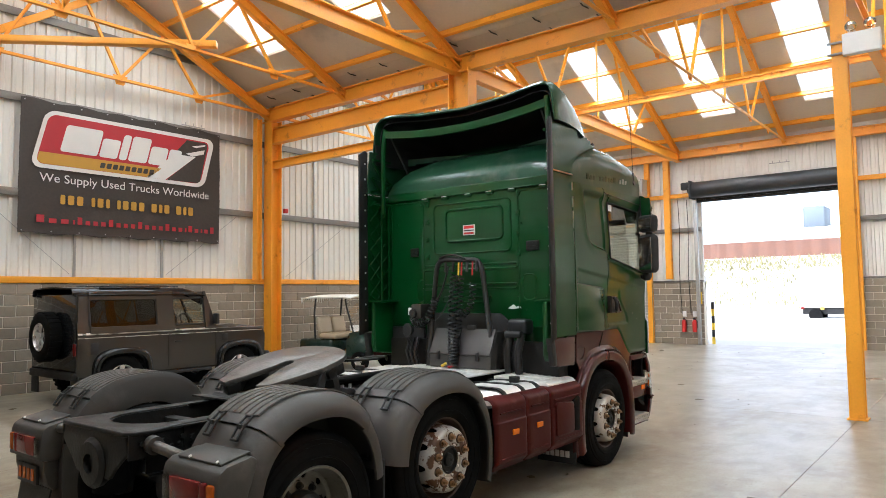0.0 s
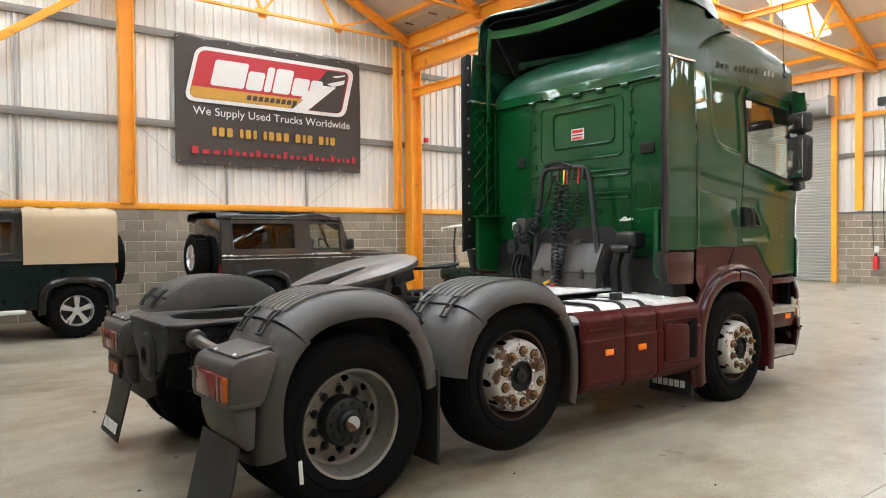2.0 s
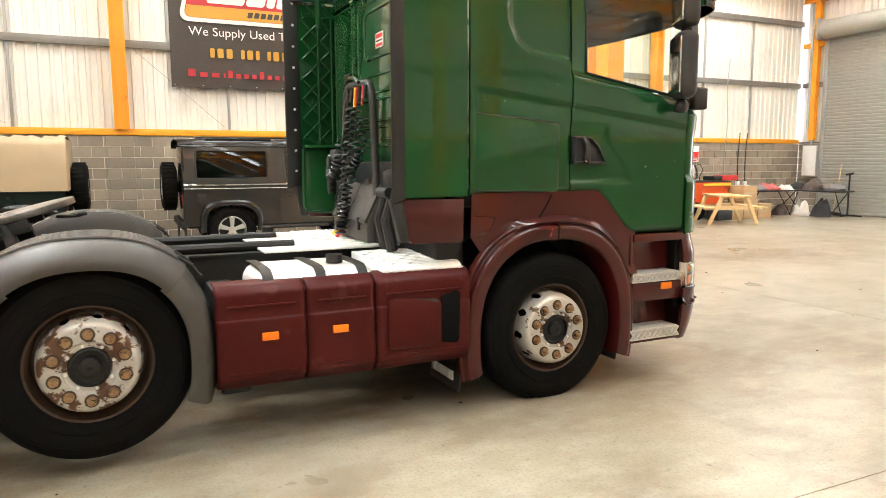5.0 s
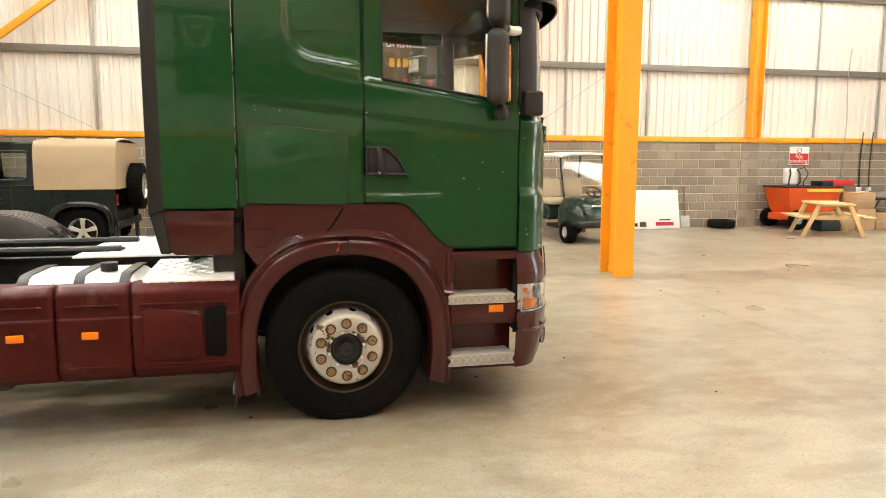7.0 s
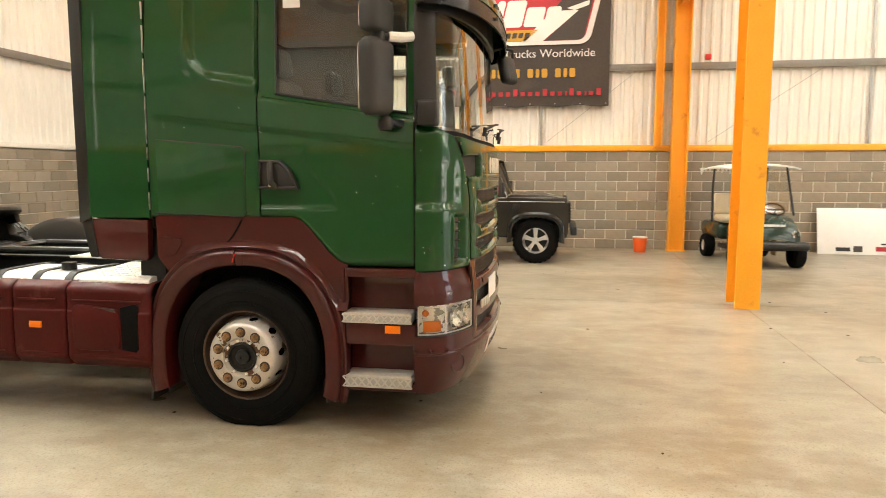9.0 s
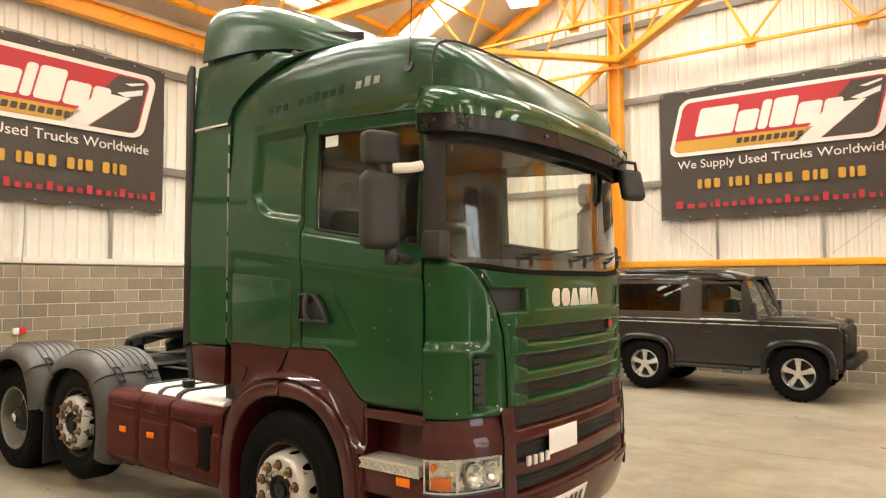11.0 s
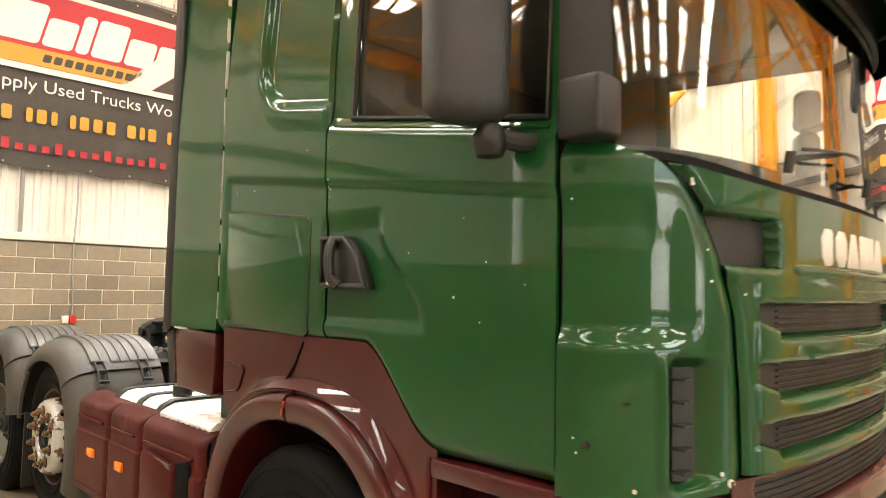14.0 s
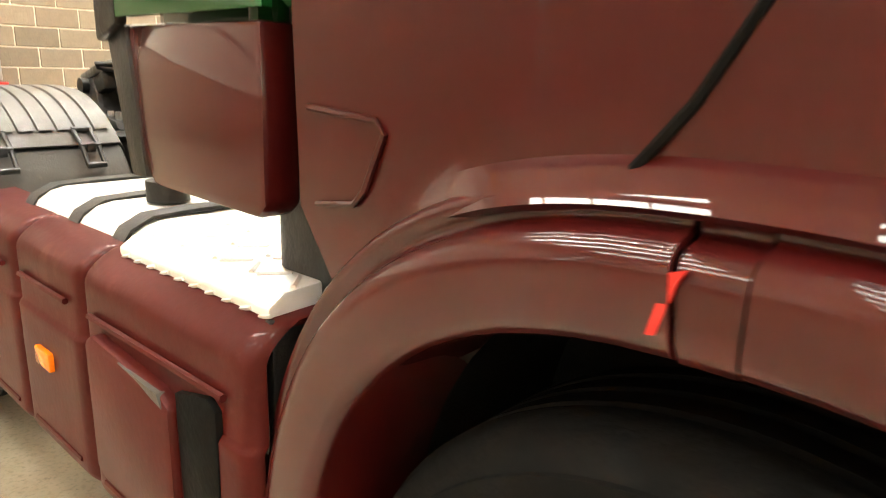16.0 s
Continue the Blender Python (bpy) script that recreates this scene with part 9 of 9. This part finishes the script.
for x, c in ((-0.07, REDP), (0.03, WHITEP)):
    bm = bmesh.new()
    box(bm, (x, 0.0, 0.0), (x + 0.09, 0.05, 0.1), 0.008)
    part("box", bm, c, cb)
# bracing wires on the cladding
for y0, z0, y1, z1 in ((6.2, 3.8, 7.9, 2.3), (11.9, 3.8, 10.0, 2.3), (13.4, 2.3, 15.6, 3.8), (20.0, 3.8, 18.0, 2.3), (1.0, 3.8, 4.0, 2.3)):
    bm = bmesh.new()
    rod(bm, (WX - 0.08, y0, z0), (WX - 0.08, y1, z1), 0.006, 5)
    whole("bracing_wire", bm, GALV, "thin steel bracing wire across the cladding", "wire", "bracing wires")

# ---- roller doors on the north wall ----


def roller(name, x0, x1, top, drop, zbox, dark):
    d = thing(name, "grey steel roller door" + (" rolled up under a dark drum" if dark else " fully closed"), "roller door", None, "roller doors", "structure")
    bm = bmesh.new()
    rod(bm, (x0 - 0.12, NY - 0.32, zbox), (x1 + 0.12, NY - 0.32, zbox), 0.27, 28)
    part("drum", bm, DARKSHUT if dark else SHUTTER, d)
    for x in (x0 - 0.15, x1 + 0.15):
        bm = bmesh.new()
        box(bm, (x - 0.03, NY - 0.62, zbox - 0.3), (x + 0.03, NY - 0.02, zbox + 0.3), 0.01)
        part("end_plate", bm, DARKSHUT if dark else GALV, d)
        bm = bmesh.new()
        box(bm, (x - 0.06, NY - 0.13, 0), (x + 0.06, NY - 0.02, zbox - 0.25), 0.01)
        part("guide", bm, GALV, d)
    if drop < 1:
        # unseen sheet added behind the slats so no daylight leaks past them
        bm = bmesh.new()
        box(bm, (x0 - 0.14, NY + 0.0, 0.0), (x1 + 0.14, NY + 0.03, zbox))
        part("curtain_backing", bm, SHUTTER, d)
    z = drop
    cur = bmesh.new()
    box(cur, (x0 - 0.1, -0.02, 0.0), (x1 + 0.1, 0.02, 0.094), 0.018, seg=3)
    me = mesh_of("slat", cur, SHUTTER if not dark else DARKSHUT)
    while z < zbox - 0.05:
        ob = new("slat", me)
        ob.parent, ob.location = d, (0, NY - 0.08, z)
        z += 0.096
    return d


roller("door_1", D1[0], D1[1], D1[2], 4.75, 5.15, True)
roller("door_2", D2[0], D2[1], D2[2], 0.01, 5.4, False)
for x in (D1[0] - 1.1, D1[0] - 1.8, D1[1] + 0.35, D2[0] - 0.5):
    column("wall_post", x, NY - 0.08, 0.0 if x in (D1[0] - 1.8, D1[1] + 0.35) else 2.2, 6.3, 0.16 if x != D1[0] - 1.1 else 0.2, 0.14, False, "north wall posts")
bm = bmesh.new()
box(bm, (D1[0] - 0.55, NY - 0.3, 5.2), (D1[0] - 0.2, NY - 0.1, 5.45), 0.03)
rod(bm, (D1[0] - 0.3, NY - 0.3, 5.15), (D1[0] - 0.05, NY - 0.3, 5.15), 0.09, 16)
whole("door_motor", bm, DARKSHUT, "dark roller door motor beside the drum", "motor")
for x in (D1[0] - 0.75, D1[0] - 0.45):
    bm = bmesh.new()
    tube(bm, [(x + 0.02 * math.sin(z * 2), NY - 0.03, z) for z in steps(1.0, 4.9, 16)], 0.012, 6)
    whole("cable", bm, BLACKP, "dark cable hanging down the wall", "cable", "wall cables")
for x in (-6.85, -6.5):
    ex = thing("fire_extinguisher", "red fire extinguisher hung on the blockwork under a sign", "extinguisher", pose(x, NY - 0.11, 0.42, 0, 0, 0) @ Matrix.Scale(0.82, 4), "fire extinguishers")
    bm = bmesh.new()
    lathe(bm, [(0.001, 0.0), (0.085, 0.0), (0.09, 0.03), (0.09, 0.4), (0.06, 0.47), (0.025, 0.5), (0.001, 0.5)], 24, Matrix.Rotation(-math.pi / 2, 4, "Y"))
    part("cylinder", bm, REDP, ex)
    bm = bmesh.new()
    box(bm, (-0.03, -0.06, 0.5), (0.03, 0.05, 0.58), 0.01)
    tube(bm, [(0.03, 0, 0.53), (0.12, -0.02, 0.45), (0.12, -0.02, 0.15)], 0.014, 6)
    part("valve_and_hose", bm, BLACKP, ex)
    bm = bmesh.new()
    box(bm, (-0.08, 0.085, 0.62), (0.08, 0.095, 0.85), 0.003)
    part("sign_card", bm, WHITEP, ex)
bm = bmesh.new()
box(bm, (-6.45, NY - 0.02, 1.35), (-6.25, NY - 0.005, 1.75), 0.003)
whole("yellow_notice", bm, YELP, "yellow notice plate on the blockwork", "sign")
post = thing("safety_bollard", "black and yellow striped bollard by the doorway", "bollard", pose(D1[0] + 0.12, NY + 0.5, 0, 0, 0, 0))
for k in range(6):
    bm = bmesh.new()
    rod(bm, (0, 0, 0.235 * k), (0, 0, 0.235 * (k + 1) - 0.002), 0.055, 20)
    part("band", bm, BLACKP if k % 2 else YELP, post)
cab_ = thing("meter_cabinet", "pale grey electrical cabinet on the wall", "cabinet", pose(WX + 0.55, NY - 0.01, 1.1, 0, 0, 0))
bm = bmesh.new()
box(bm, (-0.25, -0.2, 0), (0.25, 0, 0.95), 0.012)
part("case", bm, GALV, cab_)
bm = bmesh.new()
box(bm, (-0.23, -0.207, 0.03), (0.23, -0.2, 0.92), 0.004)
part("cabinet_door", bm, WHITEP, cab_)
bm = bmesh.new()
tube(bm, [(WX + 0.5, NY - 0.1, 2.05), (WX + 0.5, NY - 0.1, 2.35), (WX + 0.35, NY - 0.1, 2.6), (WX + 0.35, NY - 0.1, 5.5)], 0.05, 8)
whole("duct_pipe", bm, GALV, "grey duct rising from the cabinet", "pipe")
br = thing("broom", "broom with a pale wooden handle leaning on the door", "broom", pose(-11.7, NY - 0.3, 0, -5, 4, 0))
bm = bmesh.new()
rod(bm, (0, 0, 0.08), (0, 0, 1.5), 0.014, 8)
part("handle", bm, PINE, br)
bm = bmesh.new()
box(bm, (-0.25, -0.04, 0.0), (0.25, 0.04, 0.08), 0.015)
part("head", bm, BLACKP, br)
fr_ = thing("black_stand", "black steel stand with a cross foot", "stand", pose(-11.1, NY - 0.5, 0, 0, 0, 10))
bm = bmesh.new()
rod(bm, (0, 0, 0.03), (0, 0, 1.2), 0.025, 10)
rod(bm, (-0.1, 0, 1.18), (0.1, 0, 1.22), 0.03, 10)
part("upright", bm, BLACKP, fr_)
for a in (0, 90):
    bm = bmesh.new()
    box(bm, (-0.4, -0.02, 0), (0.4, 0.02, 0.04), 0.006, m=Matrix.Rotation(radians(a), 4, "Z"))
    part("foot", bm, BLACKP, fr_)

# ---- lamps in the roof and on the column ----
em = thing("emergency_light", "white twin-spot emergency light on the orange column", "lamp", pose(0.15, VY - 0.12, 5.02, 0, 0, 0))
bm = bmesh.new()
box(bm, (-0.22, -0.1, 0.0), (0.24, 0.02, 0.3), 0.015)
part("battery_box", bm, WHITEP, em)
for x in (-0.1, 0.13):
    bm = bmesh.new()
    rod(bm, (x, -0.08, 0.37), (x, -0.14, 0.37), 0.045, 18, 0.075)
    rod(bm, (x, -0.06, 0.3), (x, -0.06, 0.36), 0.012, 8)
    part("spotlight", bm, CLEAR, em)
bm = bmesh.new()
for z in (0.06, 0.22):
    rod(bm, (-0.42, 0.0, z), (-0.2, 0.0, z), 0.018, 8)
part("clamp_bar", bm, GALV, em)
LITE = bpy.data.materials.new("lit_tube")
LITE.use_nodes = True
LITE.node_tree.nodes["Principled BSDF"].inputs["Emission Color"].default_value = (1, 0.95, 0.85, 1)
LITE.node_tree.nodes["Principled BSDF"].inputs["Emission Strength"].default_value = 3.0
for x, y in ((-9.5, 5.7),):
    hb_ = thing("high_bay_lamp", "white square high-bay lamp hung under the roof", "lamp", pose(x, y, 6.85, 0, 0, 20), "high-bay lamps")
    bm = bmesh.new()
    box(bm, (-0.28, -0.28, 0.02), (0.28, 0.28, 0.22), 0.03)
    part("housing", bm, WHITEP, hb_)
    bm = bmesh.new()
    box(bm, (-0.24, -0.24, 0.0), (0.24, 0.24, 0.022), 0.004)
    part("diffuser", bm, LITE, hb_)
    bm = bmesh.new()
    rod(bm, (0, 0, 0.22), (0, 0, roof_z(5.7) - 6.85), 0.008, 6)
    part("hanger", bm, GALV, hb_)
bm = bmesh.new()
rod(bm, (-9.7, 3.2, 7.5), (-8.2, 7.4, 7.5), 0.018, 8)
for f in (0.05, 0.95):
    p = Vector((-9.7, 3.2, 7.5)).lerp(Vector((-8.2, 7.4, 7.5)), f)
    rod(bm, p, (p.x, p.y, roof_z(p.y)), 0.006, 6)
whole("conduit", bm, GALV, "grey conduit hung under the roof", "conduit")

# debris on the floor
rr = random.Random(11)
LEAF = mat("dark_grit", (0.05, 0.035, 0.025), 0.9, var=0.3)
bm = bmesh.new()
for k in range(140):
    x, y = rr.uniform(-12.5, 3.5), rr.uniform(1, 23)
    r = rr.uniform(0.006, 0.022)
    a = rr.uniform(0, 6)
    vs = [bm.verts.new((x + r * rr.uniform(0.6, 1.6) * math.cos(a + j * 1.25), y + r * math.sin(a + j * 1.25), 0.003 + 0.004 * (j % 2))) for j in range(5)]
    bm.faces.new(vs)
    top = bm.verts.new((x, y, 0.012))
    for j in range(5):
        bm.faces.new((vs[j], vs[(j + 1) % 5], top))
whole("floor_grit", bm, LEAF, "dark crumbs and dead leaves scattered on the floor", "debris", kind="stuff")

# ---- outside the open door ----
APRON = mat("sunlit_apron", (0.5, 0.48, 0.44), 0.85, var=0.1, scale=0.5, bump=0.2, bscale=8)
bm = bmesh.new()
rows = []
for y in [NY + 0.36, 30, 40, 55, 63]:
    rows.append([(x, y, -0.02) for x in (-900, -60, -20, 0, 20, 60, 900)])
for y, z in ((66, 1.2), (70, 3.6), (76, 5.1), (200, 5.3), (3000, 5.3)):
    rows.append([(x, y, z) for x in (-900, -60, -20, 0, 20, 60, 900)])
grid(bm, rows)
ground = whole("ground", bm, APRON, "pale concrete yard outside the hall", "ground", kind="structure")
GRASSM = mat("dry_grass", (0.2, 0.18, 0.085), 0.95, var=0.3, scale=3)
bm = bmesh.new()
rr = random.Random(5)
for k in range(9000):
    x, y = rr.uniform(-32, 12), rr.uniform(63.2, 75.5)
    z = float(np.interp(y, [63, 66, 70, 76], [-0.02, 1.2, 3.6, 5.1]))
    h, w, a = rr.uniform(0.12, 0.45), rr.uniform(0.05, 0.14), rr.uniform(0, 3.1)
    dx, dy = w * math.cos(a), w * math.sin(a)
    vs = [bm.verts.new(p) for p in ((x - dx, y - dy, z - 0.1), (x + dx, y + dy, z - 0.1), (x + rr.uniform(-0.2, 0.2), y + rr.uniform(-0.2, 0.2), z + h))]
    bm.faces.new(vs)
whole("rough_grass", bm, GRASSM, "tall rough grass on the bank", "grass", kind="stuff", sharp=60)
fence = thing("palisade_fence", "pale steel palisade fence round the yard", "fence", None)
bm = bmesh.new()
box(bm, (-0.035, -0.01, 0.1), (0.035, 0.01, 2.2), 0.004, seg=1)
pale = mesh_of("pale", bm, GALV)
for k in range(130):
    ob = new("pale", pale)
    ob.parent, ob.location = fence, (-24 + 0.2 * k, 62.0, 0)
for z in (0.5, 1.9):
    bm = bmesh.new()
    box(bm, (-24.2, 62.02, z - 0.04), (2.2, 62.08, z + 0.04))
    part("fence_rail", bm, GALV, fence)
RUST = mat("rust_brown_sheet", (0.13, 0.062, 0.04), 0.8, var=0.25, scale=1)
bm = bmesh.new()
k = 0
row0, row1 = [], []
for i in range(160):
    x = -45 + 0.4 * i
    d = 0.25 if i % 4 in (1, 2) else 0.0
    row0.append((x, 77 + d, 4.6)), row1.append((x, 77 + d, 6.75))
grid(bm, [row0, row1])
whole("boundary_wall", thick(bm, 0.05), RUST, "rust-brown sheet pile wall on top of the bank", "wall", kind="structure")
lor = thing("box_lorry", "white box lorry parked in the yard", "lorry", pose(-6.1, 51.5, -0.2, 0, 0, 90) @ Matrix.Scale(0.86, 4))
bm = bmesh.new()
box(bm, (-1.2, -3.5, 1.0), (1.2, 2.6, 3.9), 0.04)
part("box_body", bm, WHITEP, lor)
bm = bmesh.new()
box(bm, (-1.1, -6, 0.8), (1.1, -3.6, 2.9), 0.15)
part("cab", bm, WHITEP, lor)
bm = bmesh.new()
box(bm, (-0.9, -5.5, 0.5), (0.9, 2.5, 1.0), 0.03)
part("chassis", bm, CHASSIS, lor)
for y in (1.6, -4.6):
    for s in (-1, 1):
        bm = bmesh.new()
        rod(bm, (s * 0.85, y, 0.45), (s * 1.12, y, 0.45), 0.45, 28)
        part("wheel", bm, RUBBER, lor)
for y, c in ((2.3, REDL), (1.0, YELP)):
    bm = bmesh.new()
    box(bm, (-1.23, y, 0.85), (-1.2, y + 0.25, 1.05), 0.01)
    part("lamp", bm, c, lor)
far = thing("far_building", "pale industrial building beyond the bank", "building", None)
bm = bmesh.new()
box(bm, (-18.5, 95.2, 4), (30, 115, 9.4))
part("wall", bm, WHITEP, far)
bm = bmesh.new()
box(bm, (-16.4, 95, 9.4), (-14.1, 99, 11.85), 0.05)
part("roof_unit", bm, mat("blue_grey_sheet", (0.1, 0.12, 0.14), 0.6, var=0.1), far)

# ---- the blocks of the walls ----
for sp in ws:
    block_wall(west, sp[0], sp[1], BRICK, WX, "x", 1, ws, lambda c, z: 6.0 < c < 12.5 or 13.0 < c < 22)
for sp in ss:
    block_wall(south, sp[0], sp[1], BRICK, SY, "y", 1, ss, lambda c, z: -8.5 < c < -1.0)
for sp in ns:
    block_wall(north, sp[0], sp[1], BRICK, NY, "y", -1, ns, lambda c, z: -8.1 < c < -6.1)
for sp in es:
    block_wall(east, sp[0], sp[1], BRICK, EX, "x", -1, es)
